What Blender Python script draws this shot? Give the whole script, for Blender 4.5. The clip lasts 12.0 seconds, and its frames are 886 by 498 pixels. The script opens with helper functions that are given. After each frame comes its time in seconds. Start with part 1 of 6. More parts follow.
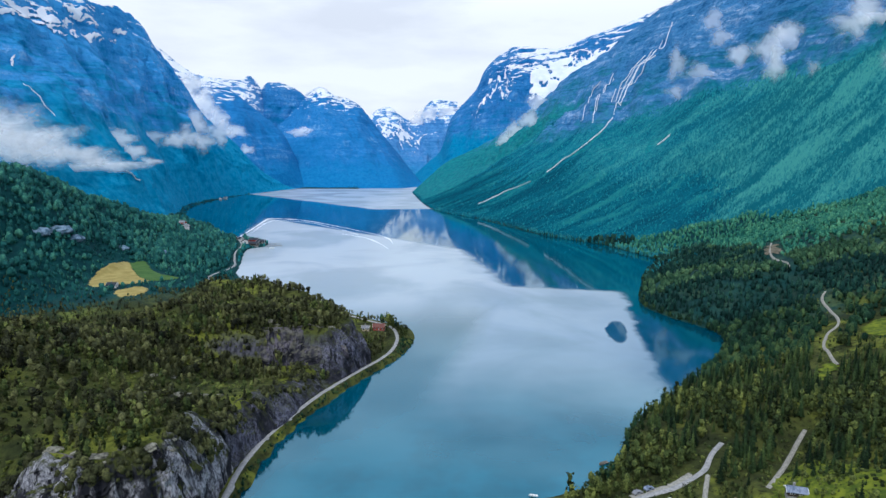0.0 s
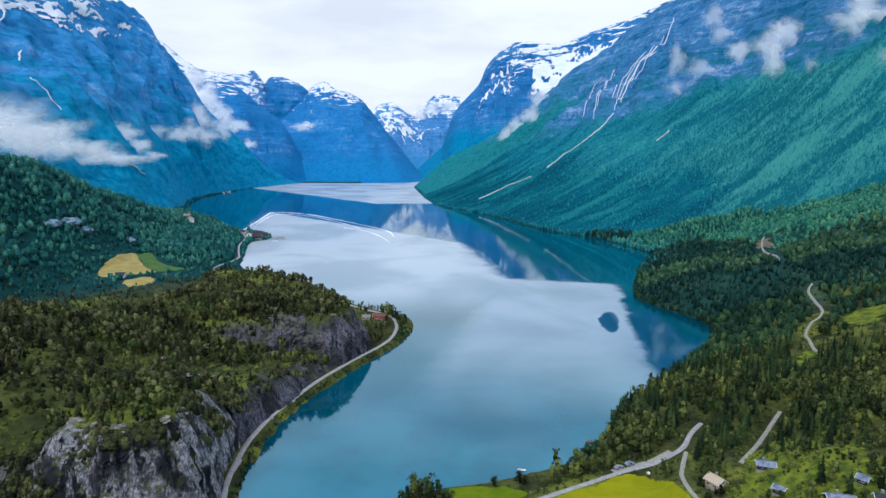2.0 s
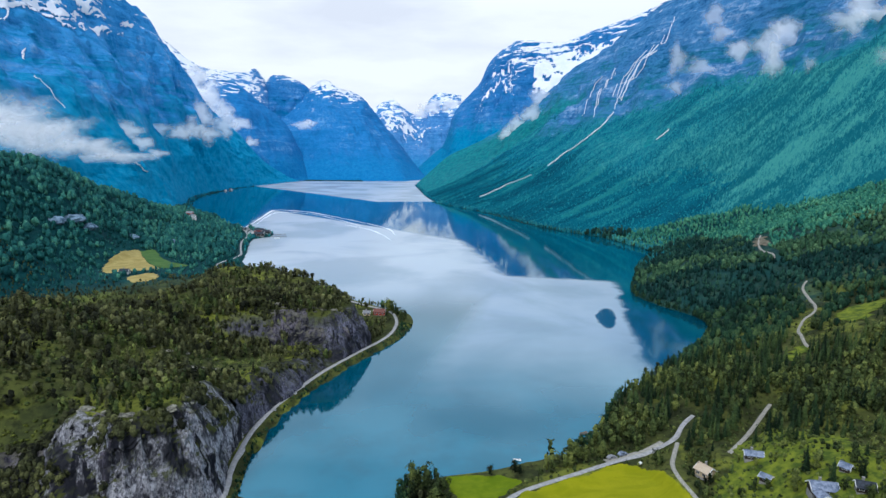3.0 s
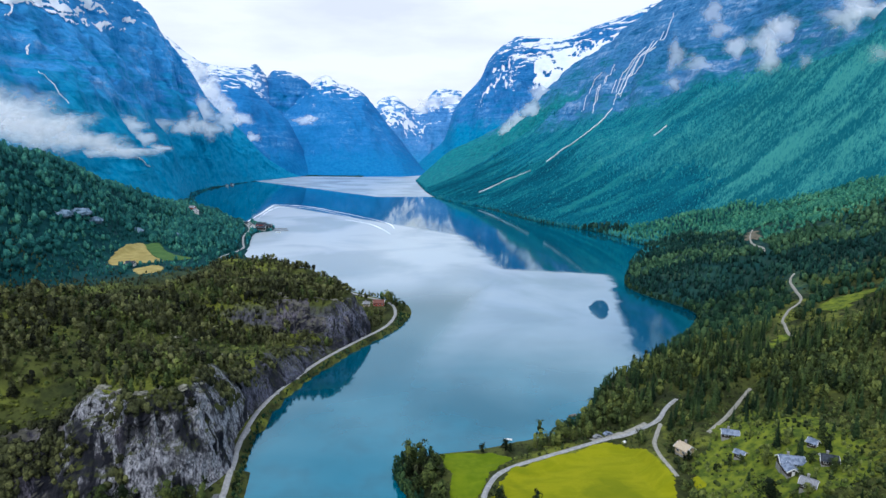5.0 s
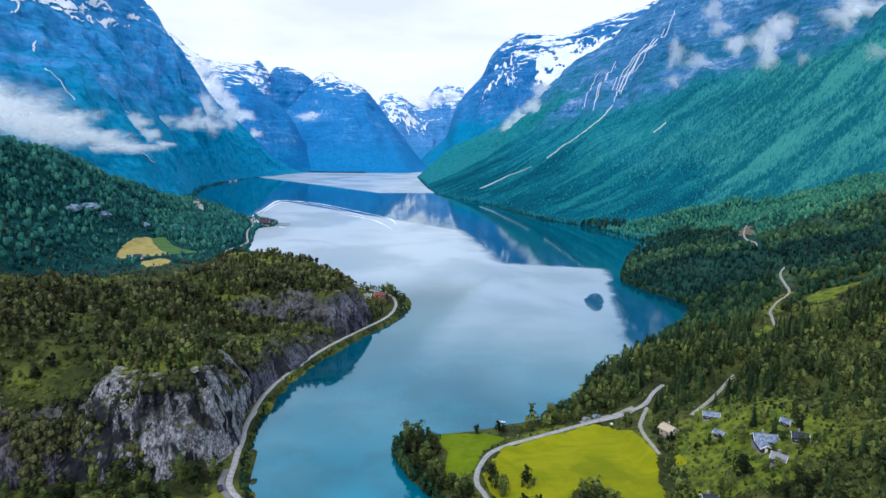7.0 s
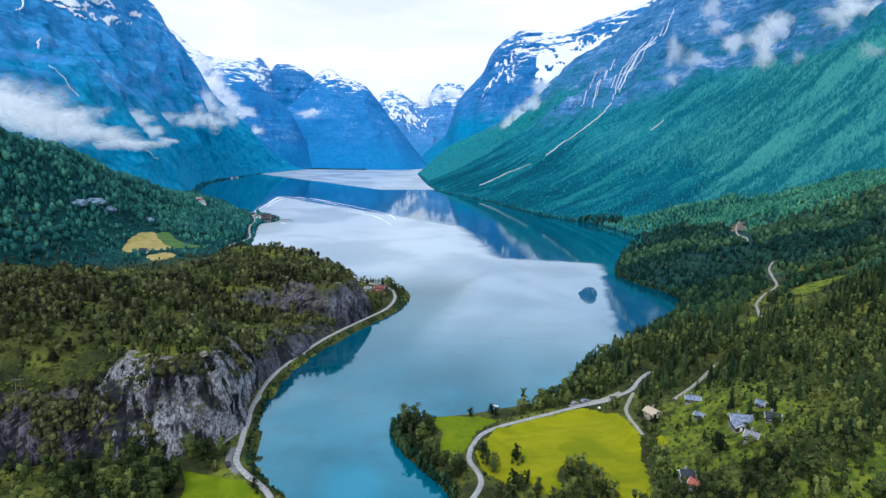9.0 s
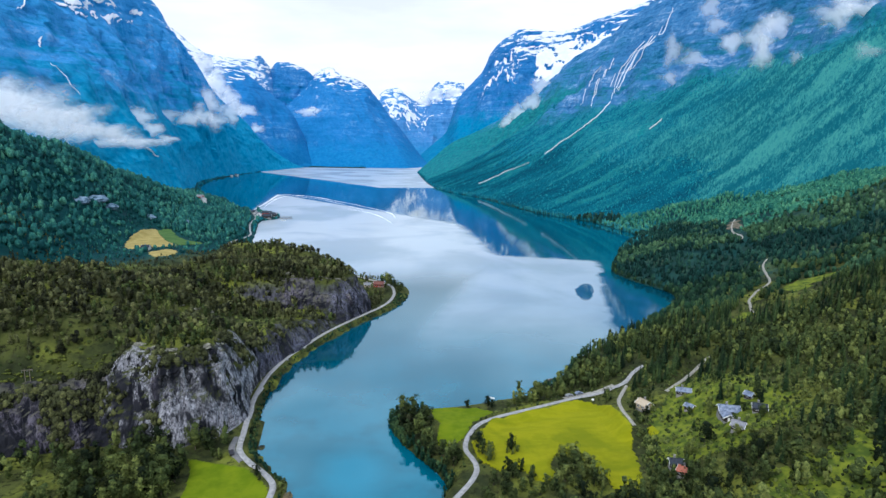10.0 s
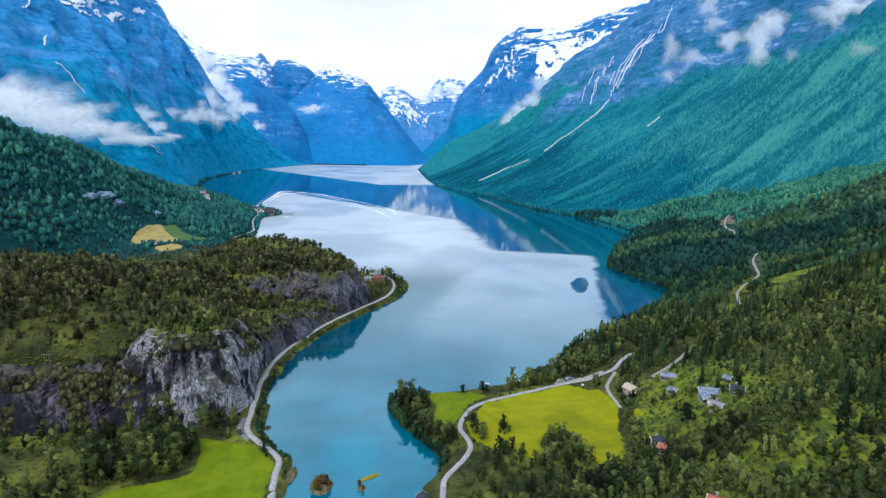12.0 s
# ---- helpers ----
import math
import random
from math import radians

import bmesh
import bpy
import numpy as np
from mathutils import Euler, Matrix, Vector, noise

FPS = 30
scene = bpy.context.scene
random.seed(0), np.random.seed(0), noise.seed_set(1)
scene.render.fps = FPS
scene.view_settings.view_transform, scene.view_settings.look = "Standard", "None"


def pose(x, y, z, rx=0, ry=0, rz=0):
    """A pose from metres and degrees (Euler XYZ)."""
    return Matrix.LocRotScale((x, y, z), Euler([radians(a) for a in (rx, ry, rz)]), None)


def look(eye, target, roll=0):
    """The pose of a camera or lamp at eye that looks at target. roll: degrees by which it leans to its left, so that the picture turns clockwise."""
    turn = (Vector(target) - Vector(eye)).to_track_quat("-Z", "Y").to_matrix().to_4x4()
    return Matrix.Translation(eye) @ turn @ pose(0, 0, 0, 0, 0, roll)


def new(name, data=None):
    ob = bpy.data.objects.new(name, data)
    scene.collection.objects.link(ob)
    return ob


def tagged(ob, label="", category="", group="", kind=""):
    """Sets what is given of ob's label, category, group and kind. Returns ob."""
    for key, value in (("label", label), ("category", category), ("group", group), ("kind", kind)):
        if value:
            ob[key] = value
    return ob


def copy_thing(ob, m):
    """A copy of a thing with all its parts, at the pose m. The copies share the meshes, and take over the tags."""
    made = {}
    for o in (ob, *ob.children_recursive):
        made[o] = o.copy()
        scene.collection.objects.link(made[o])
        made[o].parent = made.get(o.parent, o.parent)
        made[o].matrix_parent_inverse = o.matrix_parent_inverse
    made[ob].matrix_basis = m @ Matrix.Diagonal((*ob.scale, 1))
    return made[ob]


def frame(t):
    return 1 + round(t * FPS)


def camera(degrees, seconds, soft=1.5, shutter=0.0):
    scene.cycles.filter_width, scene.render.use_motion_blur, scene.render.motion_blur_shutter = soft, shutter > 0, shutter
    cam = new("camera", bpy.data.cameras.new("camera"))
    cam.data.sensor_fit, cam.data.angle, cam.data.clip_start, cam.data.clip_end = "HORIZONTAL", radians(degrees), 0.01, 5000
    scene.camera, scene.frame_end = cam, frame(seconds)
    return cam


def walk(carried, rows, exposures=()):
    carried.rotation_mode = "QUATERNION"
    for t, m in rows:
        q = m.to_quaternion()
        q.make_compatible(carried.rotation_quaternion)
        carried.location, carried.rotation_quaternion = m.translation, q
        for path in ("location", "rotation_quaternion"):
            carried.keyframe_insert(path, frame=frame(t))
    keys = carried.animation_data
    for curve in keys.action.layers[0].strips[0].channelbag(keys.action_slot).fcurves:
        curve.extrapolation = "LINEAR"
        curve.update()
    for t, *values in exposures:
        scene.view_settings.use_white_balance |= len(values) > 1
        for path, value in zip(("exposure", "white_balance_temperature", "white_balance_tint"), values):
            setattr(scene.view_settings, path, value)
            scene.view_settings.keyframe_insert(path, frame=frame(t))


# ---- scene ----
cam = camera(72.3, 12.0, 1.45)
PATH = [
    (0, (-1.38, 88.826, 130.133), (-1.086, 90.782, 129.838), 0.2),
    (0.5, (-1.203, 84.99, 130.11), (-0.911, 86.945, 129.81), 0.2),
    (1, (-0.978, 81.102, 130.078), (-0.689, 83.057, 129.774), 0.3),
    (1.5, (-0.716, 77.177, 130.033), (-0.428, 79.133, 129.726), 0.3),
    (2, (-0.462, 73.394, 130.02), (-0.176, 75.349, 129.709), 0.4),
    (2.5, (-0.258, 69.777, 129.995), (0.025, 71.732, 129.681), 0.4),
    (3, (-0.172, 66.291, 129.963), (0.11, 68.245, 129.647), 0.5),
    (5, (0.186, 52.111, 129.845), (0.466, 54.064, 129.515), 0.6),
    (5.5, (0.246, 48.496, 129.849), (0.524, 50.448, 129.516), 0.6),
    (6, (0.322, 44.889, 129.863), (0.598, 46.842, 129.526), 0.7),
    (6.5, (0.359, 41.339, 129.876), (0.634, 43.291, 129.538), 0.7),
    (7, (0.435, 37.739, 129.875), (0.708, 39.691, 129.534), 0.7),
    (9, (0.747, 23.449, 129.782), (1.018, 25.4, 129.432), 0.8),
    (9.5, (0.745, 19.772, 129.75), (1.017, 21.722, 129.398), 0.8),
    (10, (0.713, 16.061, 129.722), (0.985, 18.011, 129.367), 0.9),
    (10.5, (0.717, 12.35, 129.695), (0.989, 14.299, 129.339), 0.9),
    (11, (0.765, 8.609, 129.688), (1.036, 10.558, 129.33), 0.9),
    (11.5, (0.836, 4.829, 129.69), (1.105, 6.777, 129.329), 0.9),
    (12, (0.901, 1.011, 129.68), (1.169, 2.959, 129.317), 0.9),
]
walk(cam, [(t, look(eye, target, roll)) for t, eye, target, roll in PATH], [(0, 0.17, 5790, 10), (6, 0.27, 5790, 10), (12, 0.40, 5810, 10)])

# ---- light ----
world = bpy.data.worlds.new("sky")
scene.world = world
world.use_nodes = True
wn, wl = world.node_tree.nodes, world.node_tree.links
wn.clear()
w_out = wn.new("ShaderNodeOutputWorld")
w_bg = wn.new("ShaderNodeBackground")
w_sky = wn.new("ShaderNodeTexSky")
w_sky.sky_type, w_sky.sun_disc = "NISHITA", False
w_sky.sun_elevation, w_sky.sun_rotation = radians(48), radians(215)
w_gain = wn.new("ShaderNodeMix")
w_gain.data_type, w_gain.blend_type = "RGBA", "MULTIPLY"
w_gain.inputs[0].default_value = 1.0
w_gain.inputs[7].default_value = (0.12, 0.12, 0.12, 1)
w_co = wn.new("ShaderNodeTexCoord")
w_map = wn.new("ShaderNodeMapping")
w_map.inputs["Scale"].default_value = (1.3, 1.0, 5.0)
w_noise = wn.new("ShaderNodeTexNoise")
w_noise.inputs["Scale"].default_value = 2.6
w_noise.inputs["Detail"].default_value = 6
w_noise.inputs["Roughness"].default_value = 0.52
w_ramp = wn.new("ShaderNodeValToRGB")
w_ramp.color_ramp.elements[0].position, w_ramp.color_ramp.elements[0].color = 0.38, (0.76, 0.78, 0.81, 1)
w_ramp.color_ramp.elements[1].position, w_ramp.color_ramp.elements[1].color = 0.60, (1.28, 1.29, 1.31, 1)
w_mix = wn.new("ShaderNodeMix")
w_mix.data_type = "RGBA"
w_up = wn.new("ShaderNodeSeparateXYZ")
w_thin = wn.new("ShaderNodeMapRange")
w_thin.interpolation_type = "SMOOTHSTEP"
w_thin.inputs["From Min"].default_value, w_thin.inputs["From Max"].default_value = 0.24, 0.62
w_thin.inputs["To Min"].default_value, w_thin.inputs["To Max"].default_value = 0.92, 0.56
wl.new(w_co.outputs["Generated"], w_up.inputs[0])
wl.new(w_up.outputs[2], w_thin.inputs["Value"])
wl.new(w_thin.outputs[0], w_mix.inputs[0])
wl.new(w_co.outputs["Generated"], w_map.inputs["Vector"])
wl.new(w_map.outputs["Vector"], w_noise.inputs["Vector"])
wl.new(w_noise.outputs["Fac"], w_ramp.inputs["Fac"])
wl.new(w_sky.outputs["Color"], w_gain.inputs[6])
wl.new(w_gain.outputs[2], w_mix.inputs[6])
# the cloud deck is greyer and dimmer towards the horizon, to fit the camera's view
w_low = wn.new("ShaderNodeValToRGB")
w_low.color_ramp.elements[0].position, w_low.color_ramp.elements[0].color = 0.36, (0.60, 0.605, 0.62, 1)
w_low.color_ramp.elements[1].position, w_low.color_ramp.elements[1].color = 0.56, (0.73, 0.73, 0.72, 1)
w_rise = wn.new("ShaderNodeMapRange")
w_rise.interpolation_type = "SMOOTHSTEP"
w_rise.inputs["From Min"].default_value, w_rise.inputs["From Max"].default_value = 0.20, 0.36
w_deck = wn.new("ShaderNodeMix")
w_deck.data_type = "RGBA"
wl.new(w_up.outputs[2], w_rise.inputs["Value"])
wl.new(w_rise.outputs[0], w_deck.inputs[0])
wl.new(w_noise.outputs["Fac"], w_low.inputs["Fac"])
wl.new(w_low.outputs["Color"], w_deck.inputs[6])
wl.new(w_ramp.outputs["Color"], w_deck.inputs[7])
wl.new(w_deck.outputs[2], w_mix.inputs[7])
wl.new(w_mix.outputs[2], w_bg.inputs["Color"])
wl.new(w_bg.outputs["Background"], w_out.inputs["Surface"])
w_bg.inputs["Strength"].default_value = 1.2

sun = new("sun", bpy.data.lights.new("sun", "SUN"))
sun.data.energy, sun.data.angle, sun.data.color = 1.3, radians(12), (1.0, 0.96, 0.88)
sun.matrix_world = look((0, 0, 500), (0.57 * 300, 0.82 * 300, 500 - 333))


# ---- materials ----
class Shader:
    """A node material that is wired by short calls."""

    def __init__(self, name):
        self.mat = bpy.data.materials.new(name)
        self.mat.use_nodes = True
        self.nodes, self.links = self.mat.node_tree.nodes, self.mat.node_tree.links
        self.bsdf = self.nodes["Principled BSDF"]
        self.bsdf.inputs["Specular IOR Level"].default_value = 0.10
        self.geo = self.nodes.new("ShaderNodeNewGeometry")
        self.co = self.nodes.new("ShaderNodeTexCoord")

    def link(self, a, b):
        self.links.new(a, b)

    def noise(self, scale, detail=4, rough=0.55, stretch=None, distort=0.0, shift=(0, 0, 0)):
        n = self.nodes.new("ShaderNodeTexNoise")
        n.inputs["Scale"].default_value = scale
        n.inputs["Detail"].default_value = detail
        n.inputs["Roughness"].default_value = rough
        n.inputs["Distortion"].default_value = distort
        m = self.nodes.new("ShaderNodeMapping")
        m.inputs["Scale"].default_value = stretch or (1, 1, 1)
        m.inputs["Location"].default_value = shift
        self.link(self.geo.outputs["Position"], m.inputs["Vector"])
        self.link(m.outputs["Vector"], n.inputs["Vector"])
        return n.outputs["Fac"]

    def math(self, op, a, b=0.0, c=0.0):
        n = self.nodes.new("ShaderNodeMath")
        n.operation = op
        for k, v in enumerate((a, b, c)):
            if isinstance(v, (int, float)):
                n.inputs[k].default_value = v
            else:
                self.link(v, n.inputs[k])
        return n.outputs[0]

    def band(self, value, lo, hi):
        n = self.nodes.new("ShaderNodeMapRange")
        n.interpolation_type = "SMOOTHSTEP"
        n.inputs["From Min"].default_value, n.inputs["From Max"].default_value = lo, hi
        self.link(value, n.inputs["Value"])
        return n.outputs[0]

    def mix(self, fac, a, b):
        n = self.nodes.new("ShaderNodeMix")
        n.data_type = "RGBA"
        for k, v in ((0, fac), (6, a), (7, b)):
            if isinstance(v, (int, float)):
                n.inputs[k].default_value = v
            elif isinstance(v, tuple):
                n.inputs[k].default_value = (*v, 1)
            else:
                self.link(v, n.inputs[k])
        return n.outputs[2]

    def split(self, vector):
        n = self.nodes.new("ShaderNodeSeparateXYZ")
        self.link(vector, n.inputs[0])
        return n.outputs

    def finish(self, color, rough=0.9, bump=None, strength=0.3, distance=0.3):
        if isinstance(color, tuple):
            self.bsdf.inputs["Base Color"].default_value = (*color, 1)
        else:
            self.link(color, self.bsdf.inputs["Base Color"])
        if isinstance(rough, (int, float)):
            self.bsdf.inputs["Roughness"].default_value = rough
        else:
            self.link(rough, self.bsdf.inputs["Roughness"])
        if bump is not None:
            b = self.nodes.new("ShaderNodeBump")
            b.inputs["Strength"].default_value, b.inputs["Distance"].default_value = strength, distance
            self.link(bump, b.inputs["Height"])
            self.link(b.outputs["Normal"], self.bsdf.inputs["Normal"])
        return self.mat


def mountain_material(name, rock, green, tree_line, snow_line, snow_amount, tilt=0.0, ragged=240.0, bump=0.8, snow_span=330.0, moss=0.5, crest_woods=0.0):
    """Bare rock (dark, middle, pale) with ledges, streaks and cracks, woods below the tree line, snow on the ledges above the snow line."""
    s = Shader(name)
    _, y, z = s.split(s.geo.outputs["Position"])
    nz = s.split(s.geo.outputs["Normal"])[2]
    dark, middle, pale = rock
    broad = s.noise(0.0065, 5, 0.6, (1, 1, 0.8), 0.5)
    crag = s.noise(0.012, 8, 0.62)
    streak = s.noise(0.045, 8, 0.66, (1, 1, 0.18), 0.5)
    ledge = s.noise(0.020, 8, 0.62, (0.30, 0.30, 2.6), 0.9)
    grain = s.noise(0.11, 8, 0.70, (0.8, 0.8, 1.4), 0.4, (2, 6, 1))
    tone = s.math("ADD", s.math("ADD", s.math("MULTIPLY", ledge, 0.34), s.math("MULTIPLY", streak, 0.22)), s.math("ADD", s.math("MULTIPLY", grain, 0.24), s.math("MULTIPLY", broad, 0.20)))
    color = s.mix(s.band(tone, 0.42, 0.51), dark, middle)
    color = s.mix(s.math("MULTIPLY", s.band(tone, 0.51, 0.60), s.band(broad, 0.44, 0.58)), color, pale)
    crack = s.math("ABSOLUTE", s.math("SUBTRACT", s.noise(0.022, 7, 0.62, (1, 1, 0.55), 1.3, (5, 9, 2)), 0.5))
    color = s.mix(s.math("MULTIPLY", s.band(crack, 0.022, 0.0), 0.65), color, dark)
    leaves = s.mix(s.band(s.noise(0.07, 9, 0.72), 0.38, 0.62), *green)
    edge = s.math("ADD", z, s.math("MULTIPLY", s.math("SUBTRACT", crag, 0.5), ragged))
    edge = s.math("ADD", edge, s.math("MULTIPLY", y, tilt))
    edge = s.math("ADD", edge, s.math("MULTIPLY", s.math("SUBTRACT", streak, 0.5), 140.0))
    if crest_woods:
        edge = s.math("SUBTRACT", edge, s.math("MULTIPLY", s.band(y, 1830, 2010), crest_woods))
    wood = s.math("SUBTRACT", 1.0, s.band(edge, tree_line - 45, tree_line + 45))
    # heath creeping up the ledges beyond the trees
    heath = s.math("MULTIPLY", s.band(edge, tree_line + 260, tree_line + 20), s.band(s.math("ADD", s.math("MULTIPLY", ledge, 0.5), s.math("MULTIPLY", broad, 0.5)), 0.52, 0.45))
    wood = s.math("MAXIMUM", wood, s.math("MULTIPLY", heath, moss))
    color = s.mix(wood, color, leaves)
    drift = s.noise(0.028, 8, 0.62, (0.42, 0.42, 1.9), 1.0, (3, 8, 4))
    hollow = s.math("ADD", s.math("MULTIPLY", ledge, 0.30), s.math("ADD", s.math("MULTIPLY", crag, 0.28), s.math("MULTIPLY", drift, 0.42)))
    rise = s.band(z, snow_line, snow_line + snow_span)
    level = s.math("ADD", hollow, s.math("MULTIPLY", rise, snow_amount))
    level = s.math("ADD", level, s.math("MULTIPLY", s.band(nz, 0.35, 0.85), 0.08))
    snow = s.math("MULTIPLY", s.band(level, 0.655, 0.675), s.band(z, snow_line - 10, snow_line + 40))
    color = s.mix(snow, color, (0.74, 0.78, 0.83))
    relief = s.math("ADD", s.math("MULTIPLY", ledge, 1.2), s.math("ADD", s.math("MULTIPLY", streak, 0.7), grain))
    return s.finish(color, 0.95, relief, bump, 9.0)


# distance haze is put into these rock and wood colours as added blue
ROCK_R = mountain_material("hazed_gneiss_near", ((0.008, 0.095, 0.25), (0.060, 0.215, 0.44), (0.28, 0.43, 0.64)), ((0.006, 0.150, 0.200), (0.022, 0.25, 0.26)), 535, 490, 0.08, 0.20, 200.0, 1.0, 300, 0.6, 190.0)
ROCK_L = mountain_material("hazed_gneiss_left", ((0.016, 0.190, 0.49), (0.060, 0.305, 0.65), (0.210, 0.400, 0.67)), ((0.005, 0.225, 0.430), (0.024, 0.315, 0.53)), 215, 405, 0.09, 0.0, 170.0, 0.8, 130, 0.75)
ROCK_FAR = mountain_material("hazed_gneiss_dome", ((0.010, 0.125, 0.34), (0.026, 0.185, 0.45), (0.105, 0.285, 0.54)), ((0.009, 0.155, 0.39), (0.020, 0.205, 0.45)), 110, 330, 0.14, 0.0, 170.0, 0.6, 190)
ROCK_PEAK = mountain_material("hazed_gneiss_peak", ((0.008, 0.105, 0.30), (0.034, 0.185, 0.45), (0.13, 0.30, 0.54)), ((0.004, 0.175, 0.37), (0.012, 0.24, 0.43)), 260, 380, 0.095, 0.0, 200.0, 0.9, 260)
SNOW = mountain_material("hazed_glacier_rock", ((0.03, 0.15, 0.38), (0.08, 0.25, 0.52), (0.18, 0.36, 0.60)), ((0.03, 0.22, 0.48), (0.05, 0.28, 0.53)), 90, 230, 0.105, 0.0, 170.0, 0.7, 260)


def ground_material():
    s = Shader("heath_and_rock")
    nz = s.split(s.geo.outputs["Normal"])[2]
    grass = s.mix(s.band(s.noise(0.06, 6, 0.6), 0.38, 0.62), (0.026, 0.034, 0.012), (0.078, 0.090, 0.022))
    grass = s.mix(s.band(s.noise(0.028, 5, 0.6, None, 0.3, (31, 7, 0)), 0.51, 0.62), grass, (0.150, 0.170, 0.026))
    grass = s.mix(s.band(s.noise(0.35, 7, 0.7), 0.48, 0.66), grass, (0.015, 0.018, 0.007))
    rock = s.mix(s.band(s.noise(0.5, 6, 0.7, (1, 1, 0.3)), 0.35, 0.65), (0.020, 0.021, 0.027), (0.10, 0.10, 0.115))
    steep = s.band(s.math("ADD", nz, s.math("MULTIPLY", s.noise(0.3, 4), 0.25)), 0.86, 0.62)
    # haze painted into the ground: blue-green far shores, dark ridge and right-hand wood floor
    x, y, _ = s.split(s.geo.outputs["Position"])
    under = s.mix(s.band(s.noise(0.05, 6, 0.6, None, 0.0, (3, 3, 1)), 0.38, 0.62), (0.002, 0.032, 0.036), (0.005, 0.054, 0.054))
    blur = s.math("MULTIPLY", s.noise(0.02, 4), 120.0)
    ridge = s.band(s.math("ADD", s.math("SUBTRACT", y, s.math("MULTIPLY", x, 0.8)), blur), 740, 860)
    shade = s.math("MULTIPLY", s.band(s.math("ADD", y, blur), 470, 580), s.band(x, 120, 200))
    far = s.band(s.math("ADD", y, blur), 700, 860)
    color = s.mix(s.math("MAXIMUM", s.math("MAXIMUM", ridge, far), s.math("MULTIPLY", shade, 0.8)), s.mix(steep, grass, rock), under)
    return s.finish(color, 0.95, s.noise(0.8, 8, 0.7), 0.6, 0.8)


def cliff_material(name, dark, light, lit=(0.42, 0.60), mossy=1.0, growth=(0.06, 0.07, 0.016)):
    s = Shader(name)
    nz = s.split(s.geo.outputs["Normal"])[2]
    stain = s.noise(0.16, 6, 0.65, (1, 1, 0.16), 0.8)
    patch = s.noise(0.07, 6, 0.6, (1, 1, 0.6), 0.5, (7, 3, 1))
    fine = s.noise(1.1, 8, 0.72, (1, 1, 0.55))
    rock = s.mix(s.band(fine, 0.36, 0.66), dark, light)
    rock = s.mix(s.math("MULTIPLY", s.band(s.noise(0.30, 7, 0.7, (1, 1, 0.22), 0.5, (4, 1, 8)), 0.53, 0.62), 0.85), rock, light)
    rock = s.mix(s.band(patch, *lit), (0.024, 0.025, 0.032), rock)
    rock = s.mix(s.band(stain, 0.54, 0.60), rock, (0.016, 0.017, 0.024))
    moss = s.math("MULTIPLY", s.band(nz, 0.35, 0.75), s.math("MULTIPLY", s.band(s.noise(0.3, 5), 0.35, 0.6), mossy))
    return s.finish(s.mix(moss, rock, growth), 0.9, s.noise(0.9, 8, 0.75, (1, 1, 0.4)), 0.9, 1.2)


